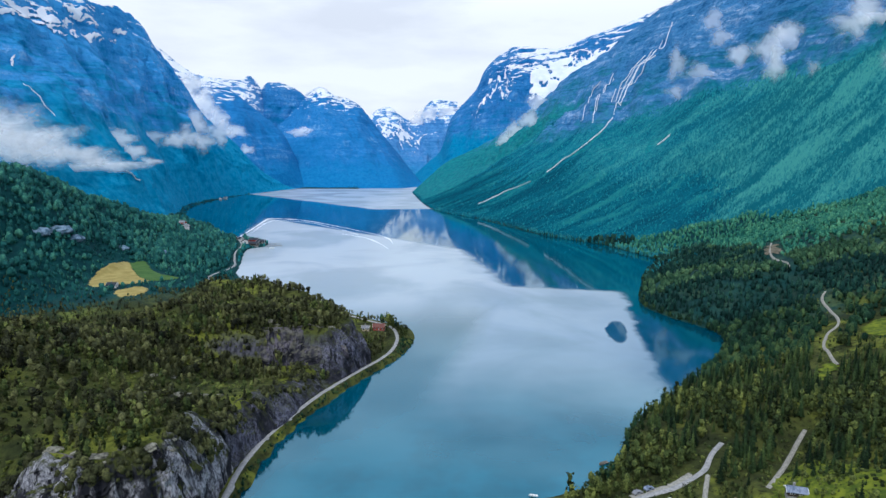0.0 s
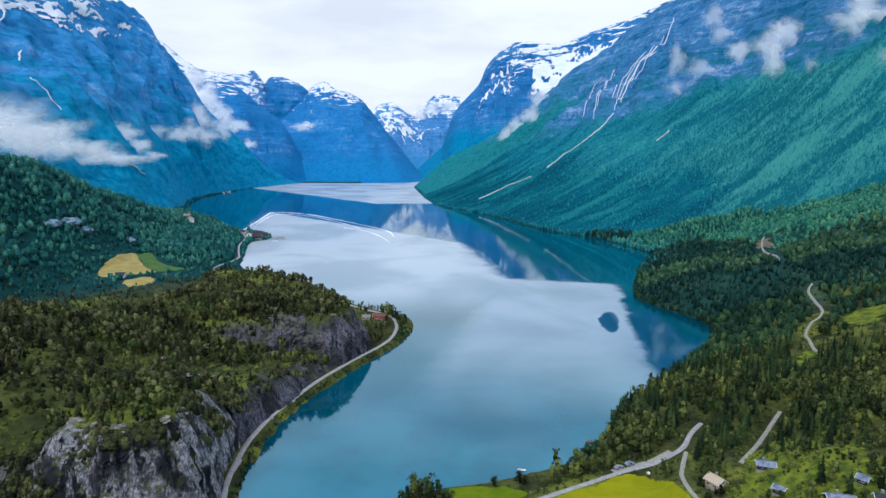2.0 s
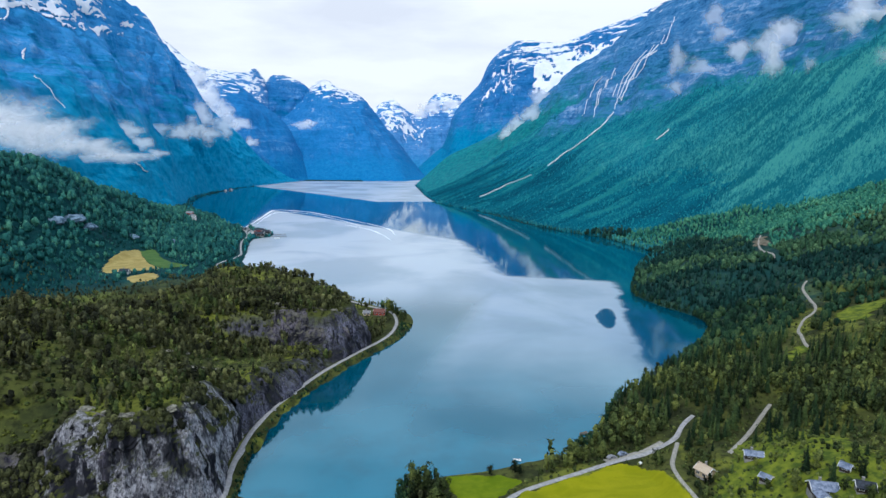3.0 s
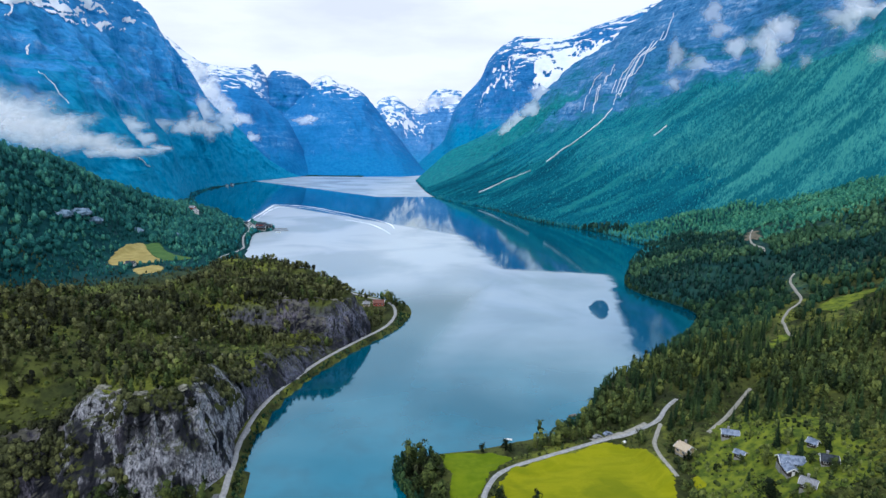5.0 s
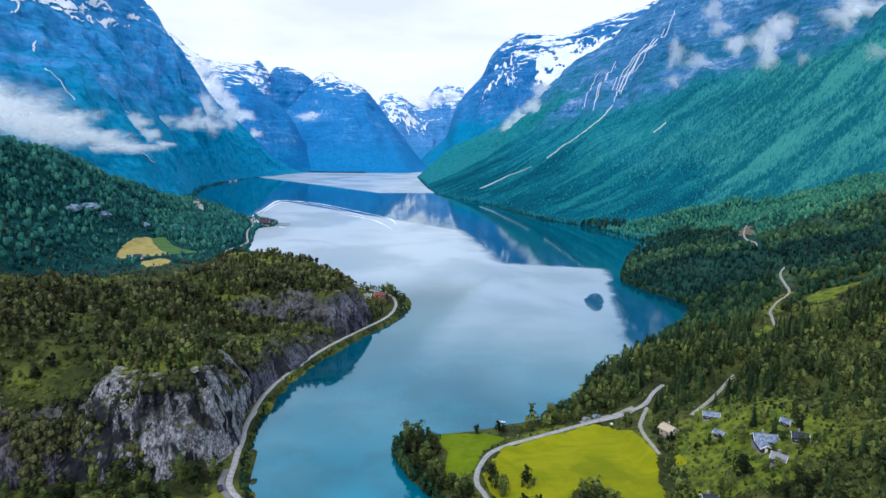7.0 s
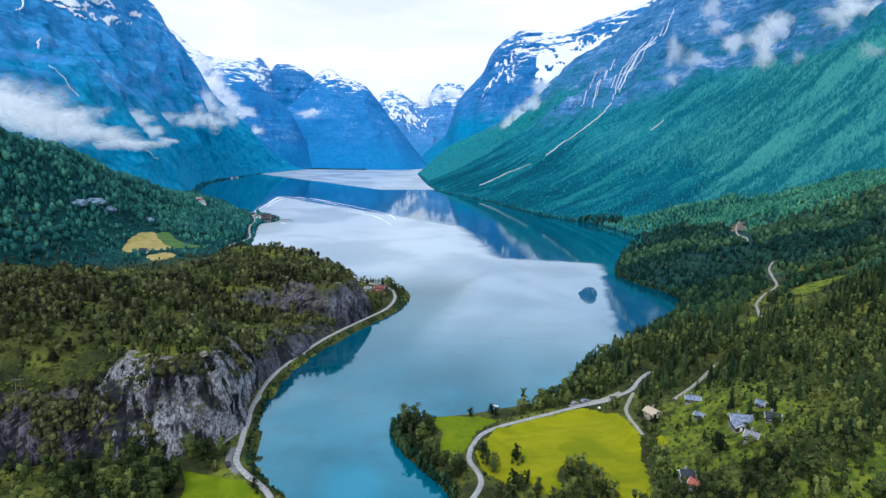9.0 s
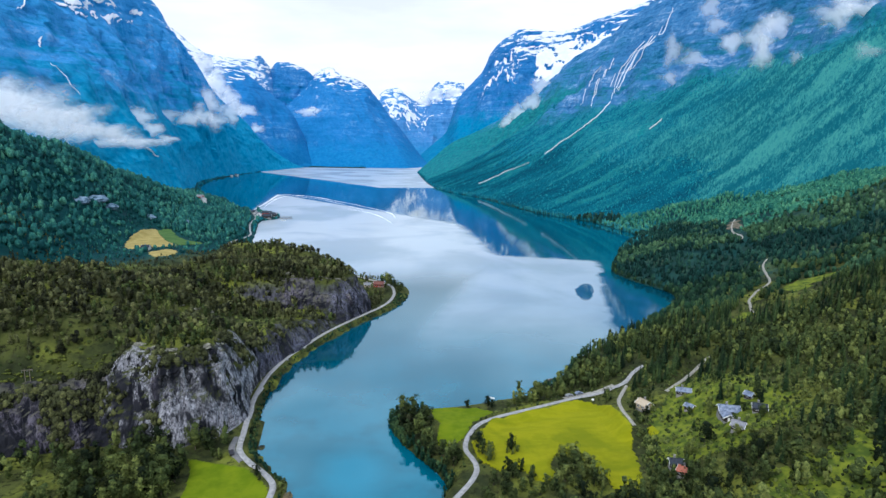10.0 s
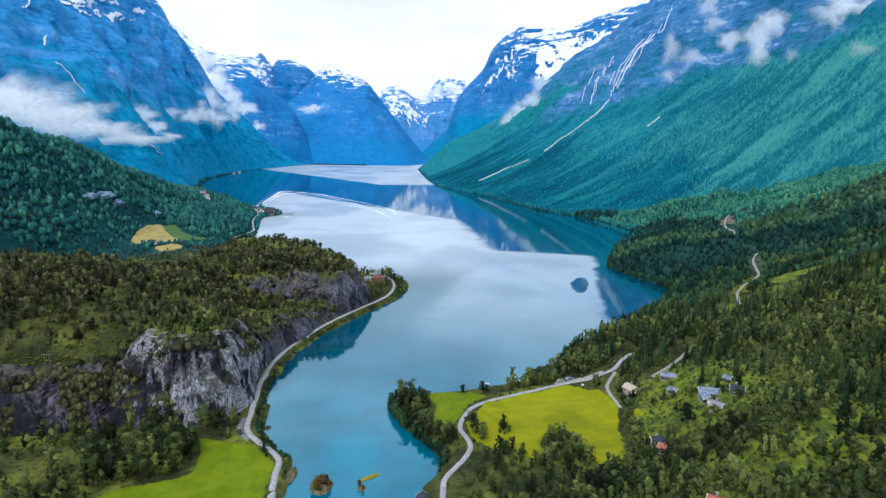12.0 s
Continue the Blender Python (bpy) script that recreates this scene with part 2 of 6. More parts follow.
def water_material():
    """Glassy glacial water, with two breeze-ruffled stretches that carry a painted sky reflection."""
    s = Shader("glacial_water")
    s.bsdf.inputs["Specular IOR Level"].default_value = 0.5
    s.bsdf.inputs["IOR"].default_value = 2.0
    s.bsdf.inputs["Specular Tint"].default_value = (0.15, 0.76, 1.0, 1)
    x, y, _ = s.split(s.geo.outputs["Position"])
    silt_and_sheen = s.mix(s.band(s.noise(0.0035, 4, 0.55), 0.40, 0.60), (0.0, 0.040, 0.070), (0.0, 0.064, 0.105))
    shoal = s.band(s.math("ADD", y, s.math("MULTIPLY", s.noise(0.012, 3, 0.5, None, 0.0, (2, 5, 0)), 50.0)), 500, 250)
    # colour darkens towards the left shore, standing in for the hill's dark reflection
    off_left_shore = s.math("ADD", s.math("SUBTRACT", x, s.math("MULTIPLY", y, 0.39)), s.math("MULTIPLY", s.noise(0.02, 4, 0.6, None, 0.0, (9, 1, 0)), 16.0))
    shoal = s.math("MULTIPLY", shoal, s.band(off_left_shore, -166, -146))
    bright = s.mix(s.band(s.noise(0.022, 4, 0.55, None, 0.0, (6, 3, 0)), 0.40, 0.60), (0.0, 0.068, 0.108), (0.0, 0.105, 0.165))
    silt_and_sheen = s.mix(shoal, silt_and_sheen, bright)
    px, py = s.math("ADD", x, 2.0), s.math("SUBTRACT", y, 239.0)
    pool = s.math("SQRT", s.math("ADD", s.math("MULTIPLY", px, px), s.math("MULTIPLY", s.math("MULTIPLY", py, py), 0.5)))
    pool = s.band(s.math("ADD", pool, s.math("MULTIPLY", s.noise(0.06, 3, 0.5, None, 0.0, (1, 7, 0)), 10.0)), 26, 9)
    silt_and_sheen = s.mix(pool, silt_and_sheen, (0.0, 0.130, 0.205))
    wave = s.math("MULTIPLY", s.math("SUBTRACT", s.noise(0.006, 4, 0.6), 0.5), 160.0)
    # the nearer stretch, up to the line of a boat's wake, with a calm hole in it
    ragged = s.math("ADD", s.math("MULTIPLY", wave, 0.12), s.math("MULTIPLY", s.math("SUBTRACT", s.noise(0.035, 4, 0.6), 0.5), 26.0))
    a = s.band(s.math("ADD", y, s.math("MULTIPLY", x, 1.5)), 1190, 1160)
    west = s.band(s.math("ADD", x, ragged), 166, 146)
    east = s.band(s.math("ADD", s.math("ADD", y, s.math("MULTIPLY", x, 0.4)), ragged), 758, 742)
    east = s.math("MULTIPLY", east, s.band(s.math("ADD", s.math("SUBTRACT", x, s.math("MULTIPLY", y, 0.36)), ragged), 36, 26))
    a = s.math("MULTIPLY", s.math("MULTIPLY", a, s.band(x, -196, -178)), s.math("MAXIMUM", west, east))
    a = s.math("MULTIPLY", a, s.band(s.math("ADD", y, wave), 330, 520))
    a = s.math("MULTIPLY", a, s.math("MAXIMUM", s.band(off_left_shore, -125, -95), s.band(y, 520, 640)))
    hx = s.math("SUBTRACT", s.math("ADD", s.math("SUBTRACT", x, s.math("MULTIPLY", s.math("SUBTRACT", y, 513.0), 0.4)), s.math("MULTIPLY", ragged, 0.6)), 197.0)
    hy = s.math("MULTIPLY", s.math("SUBTRACT", y, 513.0), 0.30)
    a = s.math("MULTIPLY", a, s.band(s.math("SQRT", s.math("ADD", s.math("MULTIPLY", hx, hx), s.math("MULTIPLY", hy, hy))), 7.5, 9.5))
    # the far stretch under the end of the valley
    b = s.band(s.math("ADD", s.math("ADD", y, s.math("MULTIPLY", x, 1.7)), s.math("MULTIPLY", wave, 0.3)), 1735, 1765)
    b = s.math("MULTIPLY", b, s.band(s.math("ADD", y, s.math("MULTIPLY", wave, 0.3)), 1640, 1670))
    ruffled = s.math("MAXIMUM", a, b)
    # pale sky reflection painted into the base colour, whiter farther from the camera
    painted_sheen = s.mix(s.band(s.math("ADD", y, wave), 430, 860), (0.33, 0.40, 0.48), (0.60, 0.63, 0.66))
    # the painted reflection varies in cloud-like patches
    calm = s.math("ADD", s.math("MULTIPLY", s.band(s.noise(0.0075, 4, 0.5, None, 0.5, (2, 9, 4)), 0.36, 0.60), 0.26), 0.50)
    silt_and_sheen = s.mix(s.math("MULTIPLY", ruffled, calm), silt_and_sheen, painted_sheen)
    rough = s.math("ADD", s.math("MULTIPLY", ruffled, 0.22), 0.05)
    n = s.nodes.new("ShaderNodeBump")
    n.inputs["Distance"].default_value = 0.5
    s.link(s.math("ADD", s.math("MULTIPLY", ruffled, 0.05), 0.015), n.inputs["Strength"])
    s.link(s.noise(0.12, 4, 0.6), n.inputs["Height"])
    s.link(n.outputs["Normal"], s.bsdf.inputs["Normal"])
    return s.finish(silt_and_sheen, rough)


def leaf_material(name, dark, mid, light, patch=0.045, single=False, own_share=0.32, grain=1.1, rake=None, relief=0.9, own_noise=0.75, less_hazed=None):
    """Leaves: every tree has a tone of its own, every wood lighter and darker stretches."""
    s = Shader(name)
    if single:
        own = s.nodes.new("ShaderNodeObjectInfo").outputs["Random"]
    else:
        n = s.nodes.new("ShaderNodeAttribute")
        n.attribute_name = "tone"
        own = n.outputs["Fac"]
    tone = s.math("ADD", s.math("MULTIPLY", s.noise(patch, 3, 0.6), 0.55), s.math("ADD", s.math("MULTIPLY", own, own_share), (0.32 - own_share) / 2))
    tone = s.math("ADD", tone, s.math("ADD", s.math("MULTIPLY", s.geo.outputs["Random Per Island"], 0.07), 0.03))
    if rake:
        tone = s.math("ADD", tone, s.math("MULTIPLY", s.math("SUBTRACT", s.noise(rake[0], 6, 0.62, rake[1], 0.5), 0.5), 1.25))
    fine = s.noise(grain, 5, 0.7)
    tone = s.math("ADD", tone, s.math("MULTIPLY", s.math("SUBTRACT", fine, 0.5), 0.55 if rake else own_noise))
    color = s.mix(s.band(tone, 0.34, 0.52), dark, mid)
    color = s.mix(s.band(tone, 0.52, 0.72), color, light)
    if less_hazed:
        # haze gradient painted into the leaves: greener towards the slope's near end
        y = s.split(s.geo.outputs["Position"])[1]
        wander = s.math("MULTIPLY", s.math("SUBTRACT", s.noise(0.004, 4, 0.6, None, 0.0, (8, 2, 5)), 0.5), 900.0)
        color = s.mix(s.math("MULTIPLY", s.band(s.math("ADD", y, wander), 1650, 900), 0.6), color, s.mix(s.band(tone, 0.36, 0.66), *less_hazed))
    return s.finish(color, 0.8, fine, relief, 0.9 / grain)


def plain(name, a, b, scale=1.0, rough=0.8, bump=0.2, stretch=None):
    s = Shader(name)
    f = s.noise(scale, 6, 0.62, stretch)
    return s.finish(s.mix(s.band(f, 0.35, 0.65), a, b), rough, f, bump, 0.1)


GROUND = ground_material()
CLIFF = cliff_material("cliff_gneiss", (0.040, 0.040, 0.055), (0.52, 0.52, 0.56), (0.42, 0.55))
CLIFF_DARK = cliff_material("dark_jointed_gneiss", (0.012, 0.011, 0.020), (0.175, 0.160, 0.200), (0.43, 0.60), 0.6, (0.15, 0.145, 0.10))
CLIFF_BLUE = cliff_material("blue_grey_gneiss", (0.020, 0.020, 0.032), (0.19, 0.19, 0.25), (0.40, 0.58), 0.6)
WATER = water_material()
PINE = leaf_material("pine_needles", (0.010, 0.012, 0.007), (0.060, 0.067, 0.027), (0.160, 0.168, 0.060), own_share=0.28)
SPRUCE = leaf_material("spruce_needles", (0.007, 0.017, 0.008), (0.026, 0.052, 0.018), (0.080, 0.118, 0.032))
BIRCH_TONES = ((0.007, 0.014, 0.006), (0.054, 0.078, 0.022), (0.190, 0.220, 0.054))
BIRCH = leaf_material("birch_leaves", *BIRCH_TONES, own_share=0.24)
BIRCH_SINGLE = leaf_material("birch_tree_leaves", *BIRCH_TONES, single=True)
SPRUCE_SINGLE = leaf_material("spruce_tree_needles", (0.005, 0.014, 0.007), (0.018, 0.040, 0.015), (0.056, 0.092, 0.024), single=True)
# haze blue is put into TEAL and FOOT; FOOT is the darker copy
TEAL = leaf_material("hazed_slope_birch_leaves", (0.003, 0.090, 0.148), (0.007, 0.150, 0.212), (0.042, 0.250, 0.265), 0.006, False, 0.26, 0.30, (0.030, (0.14, 1.0, 0.14)), 0.2, less_hazed=((0.006, 0.098, 0.108), (0.050, 0.225, 0.185)))
FOOT = leaf_material("hazed_foot_leaves", (0.001, 0.055, 0.090), (0.003, 0.100, 0.145), (0.020, 0.185, 0.190), 0.006, False, 0.10, 0.30, (0.030, (0.14, 1.0, 0.14)), 0.2)
# SHADE is lightened and blued to put haze over the ridge woods
SHADE = leaf_material("hazed_ridge_leaves", (0.005, 0.046, 0.050), (0.020, 0.112, 0.100), (0.085, 0.260, 0.165), 0.017, False, 0.22, 0.5)
GLADE = leaf_material("slope_alder_leaves", (0.010, 0.038, 0.020), (0.038, 0.092, 0.044), (0.105, 0.190, 0.085), 0.03, False, 0.25, 0.8)
HEADLAND = leaf_material("headland_alder_leaves", (0.010, 0.085, 0.070), (0.040, 0.175, 0.110), (0.110, 0.300, 0.160), 0.03, False, 0.25, 0.6)
# DUSK is DEEP made bluer for farther woods, haze included in the colour
DUSK = leaf_material("shaded_spruce_needles", (0.002, 0.016, 0.014), (0.008, 0.040, 0.032), (0.034, 0.098, 0.062), 0.03, False, 0.25, 0.7)
DEEP = leaf_material("forest_leaves", (0.004, 0.018, 0.011), (0.014, 0.045, 0.022), (0.066, 0.110, 0.036), 0.03, False, 0.28, 0.8)
FOAM = plain("white_water", (0.70, 0.74, 0.78), (0.85, 0.87, 0.90), 0.2, 0.7)
BARK = plain("bark", (0.05, 0.04, 0.03), (0.16, 0.13, 0.10), 3.0, 0.9, 0.6, (1, 1, 0.2))
ASPHALT = plain("worn_asphalt", (0.24, 0.24, 0.24), (0.36, 0.36, 0.35), 0.8, 0.9)
SCRUB = plain("fern_and_grass", (0.050, 0.080, 0.012), (0.160, 0.190, 0.018), 0.25, 0.95, 0.6)
GRAVEL = plain("pale_gravel", (0.22, 0.21, 0.18), (0.36, 0.35, 0.30), 1.2, 0.95)
LEDGE_GRASS = leaf_material("ledge_grass", (0.034, 0.046, 0.010), (0.085, 0.105, 0.018), (0.165, 0.180, 0.030), 0.08, False, 0.2, 0.9)
GRAVEL_GREY = plain("grey_layby_asphalt", (0.13, 0.13, 0.13), (0.20, 0.20, 0.20), 0.9, 0.95)
FELLED = plain("felled_ground", (0.085, 0.080, 0.055), (0.17, 0.15, 0.11), 0.2, 0.95)
def mown_material():
    """A hay meadow: pale swaths of the mower, greener damp hollows, a worn rim."""
    s = Shader("mown_meadow")
    swath = s.noise(0.16, 5, 0.6, (0.5, 1.3, 1), 0.6)
    damp = s.noise(0.032, 5, 0.6, None, 0.4, (5, 2, 0))
    fine = s.noise(1.1, 6, 0.7)
    color = s.mix(s.band(swath, 0.36, 0.64), (0.190, 0.204, 0.002), (0.240, 0.242, 0.004))
    color = s.mix(s.math("MULTIPLY", s.band(damp, 0.50, 0.64), 0.7), color, (0.125, 0.150, 0.003))
    color = s.mix(s.math("MULTIPLY", s.band(fine, 0.55, 0.72), 0.4), color, (0.120, 0.130, 0.004))
    return s.finish(color, 0.95, fine, 0.5, 0.15)


MEADOW = mown_material()
MEADOW_GREEN = plain("green_meadow", (0.092, 0.142, 0.002), (0.140, 0.185, 0.004), 0.15, 0.95, 0.4)
HAY = plain("hay_stubble", (0.27, 0.215, 0.065), (0.38, 0.31, 0.11), 0.1, 0.95, 0.4)
LUSH = plain("lush_grass", (0.050, 0.110, 0.030), (0.075, 0.145, 0.040), 0.12, 0.95, 0.4)


# ---- shapes ----
def vnoise(x, y, seed=0):
    """Smooth value noise in the plane, -1 to 1, for whole arrays."""
    xi, yi = np.floor(x).astype(np.int64), np.floor(y).astype(np.int64)
    fx, fy = x - xi, y - yi
    fx, fy = fx * fx * (3 - 2 * fx), fy * fy * (3 - 2 * fy)

    def h(a, b):
        n = (a * 374761393 + b * 668265263 + seed * 1442695041) & 0xFFFFFFFF
        n = ((n ^ (n >> 13)) * 1274126177) & 0xFFFFFFFF
        return ((n ^ (n >> 16)) & 0xFFFF) / 32767.5 - 1

    a, b, c, d = h(xi, yi), h(xi + 1, yi), h(xi, yi + 1), h(xi + 1, yi + 1)
    return (a + (b - a) * fx) * (1 - fy) + (c + (d - c) * fx) * fy


def fbm(x, y, octaves=4, seed=0, gain=0.5):
    total, amp = np.zeros(np.broadcast(x, y).shape), 1.0
    for k in range(octaves):
        total += amp * vnoise(x * 2 ** k + 17.3 * k, y * 2 ** k - 9.1 * k, seed + k)
        amp *= gain
    return total


def smooth(a, b, x):
    t = np.clip((x - a) / (b - a), 0, 1)
    return t * t * (3 - 2 * t)


def spline(points, n):
    """n points on a smooth curve through the control points."""
    p = np.array(points, dtype=float)
    p = np.vstack([2 * p[0] - p[1], p, 2 * p[-1] - p[-2]])
    out = []
    for u in np.linspace(0, len(points) - 1, n):
        i = min(int(u), len(points) - 2)
        t = u - i
        a, b, c, d = p[i], p[i + 1], p[i + 2], p[i + 3]
        out.append(0.5 * (2 * b + (c - a) * t + (2 * a - 5 * b + 4 * c - d) * t * t + (3 * b - a - 3 * c + d) * t ** 3))
    return np.array(out)


def edge_distance(x, y, poly):
    """Distance to a closed outline, positive inside."""
    best, inside = np.full(x.shape, 1e9), np.zeros(x.shape, bool)
    for (ax, ay), (bx, by) in zip(poly, np.roll(poly, -1, axis=0)):
        dx, dy = bx - ax, by - ay
        t = np.clip(((x - ax) * dx + (y - ay) * dy) / (dx * dx + dy * dy + 1e-9), 0, 1)
        best = np.minimum(best, np.hypot(x - ax - t * dx, y - ay - t * dy))
        if ay != by:
            inside ^= ((ay > y) != (by > y)) & (x < (bx - ax) * (y - ay) / (by - ay) + ax)
    return np.where(inside, best, -best)


def line_distance(x, y, line):
    """Distance to an open line and the third value of the line at the nearest place."""
    best, value = np.full(x.shape, 1e9), np.zeros(x.shape)
    for a, b in zip(line[:-1], line[1:]):
        dx, dy = b[0] - a[0], b[1] - a[1]
        t = np.clip(((x - a[0]) * dx + (y - a[1]) * dy) / (dx * dx + dy * dy + 1e-9), 0, 1)
        d = np.hypot(x - a[0] - t * dx, y - a[1] - t * dy)
        value = np.where(d < best, a[2] + t * (b[2] - a[2]), value)
        best = np.minimum(best, d)
    return best, value


def mesh_from(name, verts, faces, material, smooth_shade=False):
    """One mesh out of arrays; faces all have the same number of corners."""
    verts, faces = np.asarray(verts, np.float32), np.asarray(faces, np.int32)
    me = bpy.data.meshes.new(name)
    me.vertices.add(len(verts))
    me.vertices.foreach_set("co", verts.ravel())
    k = faces.shape[1]
    me.loops.add(faces.size)
    me.loops.foreach_set("vertex_index", faces.ravel())
    me.polygons.add(len(faces))
    me.polygons.foreach_set("loop_start", np.arange(0, faces.size, k, dtype=np.int32))
    me.polygons.foreach_set("use_smooth", np.full(len(faces), smooth_shade))
    me.update(calc_edges=True)
    me.materials.append(material)
    return me


def grid_faces(rows, cols):
    i = np.arange(rows - 1)[:, None] * cols + np.arange(cols - 1)[None, :]
    return np.stack([i, i + 1, i + cols + 1, i + cols], axis=-1).reshape(-1, 4)


def part(name, bm, material, parent, label=""):
    """Links a bmesh as one mesh object under a thing or a part."""
    me = bpy.data.meshes.new(name)
    bm.to_mesh(me)
    bm.free()
    me.materials.append(material)
    ob = new(name, me)
    ob.parent = parent
    return tagged(ob, label)


# ---- the lie of the land ----
LEFT_SHORE = [(-45, -200), (-36, 80), (-32, 160), (-30, 207), (-29, 218), (-30, 233), (-36, 243), (-43, 258), (-45.5, 281), (-47, 305), (-45, 330), (-38, 361),
              (-28, 384.5), (-6, 425), (18, 461), (30, 481), (39, 503), (43, 525), (38, 548), (10, 575), (-40, 640), (-100, 720), (-132, 790), (-140, 850), (-149, 934), (-152, 985),
              (-134, 1000), (-130, 1045), (-173, 1086), (-211, 1144), (-281, 1311), (-370, 1518), (-430, 1825), (-420, 2076), (-371, 2374), (-223, 2820)]
FAR_SHORE = [(-84, 2800), (60, 2770), (218, 2790), (371, 3020), (420, 3060)]
RIGHT_SHORE = [(228, 2420), (202, 1790), (219, 1545), (270, 1390), (319, 1095), (374, 965), (388, 860), (385, 805), (335, 740), (286, 654), (256, 592), (258, 548),
               (269, 511), (265, 482), (233, 441), (177, 392), (136, 357), (112, 323), (94, 306), (70, 299), (52, 294), (32, 292), (15, 284), (16, 266), (22, 250),
               (30, 234), (33, 221), (27, 211), (24, 200), (26, 150), (30, 60), (20, -200)]
LAKE = np.vstack([spline(LEFT_SHORE, 130), FAR_SHORE, spline(RIGHT_SHORE, 120)])
HILL = np.array([(-160, 264), (-136, 266), (-107, 270), (-83, 264), (-64, 272), (-55, 285), (-57, 312), (-55, 335), (-47, 358), (-37, 381), (-30, 403),
                 (-17, 425), (-4, 445), (6, 462), (13, 480), (12, 500), (-5, 530), (-30, 570), (-70, 610), (-120, 645), (-170, 640), (-215, 610), (-260, 570),
                 (-340, 540), (-420, 450), (-440, 350), (-420, 250), (-250, 225), (-200, 247)], float)
DARK_RIDGE = [(-600, 380, 175), (-470, 600, 160), (-420, 780, 138), (-395, 930, 98), (-345, 1060, 52), (-305, 1180, 22), (-290, 1240, 8)]
FIELD_RIGHT = np.array([(62, 270), (72, 273.4), (90, 279.4), (106, 283.4), (117.5, 278), (118, 262), (116.5, 247), (110.5, 228), (106, 213), (99.5, 203.5), (95, 206), (93, 216), (90, 226), (86, 235),
                        (80, 237), (76, 232), (74, 224), (70, 219), (66, 224), (60, 231), (54, 230), (47.8, 235), (46.8, 243), (49, 253), (55, 262.5)], float)


ROAD_LEFT = [(-33, 150, 3), (-33, 185, 3), (-32, 202, 3), (-32, 218, 3), (-32, 228, 3), (-37, 237, 3), (-44, 246, 3), (-49, 256, 3), (-50, 272, 3), (-51, 291, 3), (-51, 313, 3), (-48.5, 337, 3),
             (-42, 362, 3), (-32, 386, 3), (-22, 407, 3), (-10, 427, 3), (1, 444, 3), (14, 463, 3), (24, 484, 3), (29, 512, 3), (25, 540, 3), (2, 568, 3), (-50, 635, 3), (-112, 694, 3.5), (-150, 738, 4.5), (-152, 768, 4.5), (-144, 800, 3.5), (-142, 834, 3), (-149, 872, 3), (-159, 935, 3), (-162, 1000, 4), (-182, 1080, 4)]
ROAD_RIGHT = [(22, 165, 4), (27, 185, 4), (29.3, 198, 4), (31.2, 206, 4), (36, 213, 4), (41, 220, 4), (44.5, 227, 4), (45.2, 232, 4), (44.6, 237, 4), (43.3, 243, 4), (44.6, 250.5, 4), (48, 258.3, 4),
              (53.5, 266, 4), (62.5, 271.6, 4), (72, 275.2, 4.2), (88, 281, 4.3), (104, 286.5, 4.6), (117, 289.5, 5.0), (128, 293.5, 5.8), (137, 299, 7), (145, 307, 8.5), (154, 314, 9.6)]
TRACK_HOUSES = [(136, 295, 6.6), (129.5, 286, 6.2), (124.5, 278, 6.4), (121.5, 268, 7), (120.3, 260, 7.6), (119.5, 250, 7.5)]
TRACK_LOTS = [(146, 274, 12), (155, 281, 12), (166, 290, 12), (180, 302, 13), (190, 310, 15)]
TRACK_HILL = [(253, 364, 21), (258, 374, 21), (266, 387, 21), (274, 399, 21.5), (291, 416, 23), (303, 423, 26), (316, 436, 28), (329, 458, 31), (341, 480, 31), (349, 487, 32)]
TRACK_PASS = [(366, 548, 43), (374, 562, 44), (397, 613, 45), (421, 645, 48)]


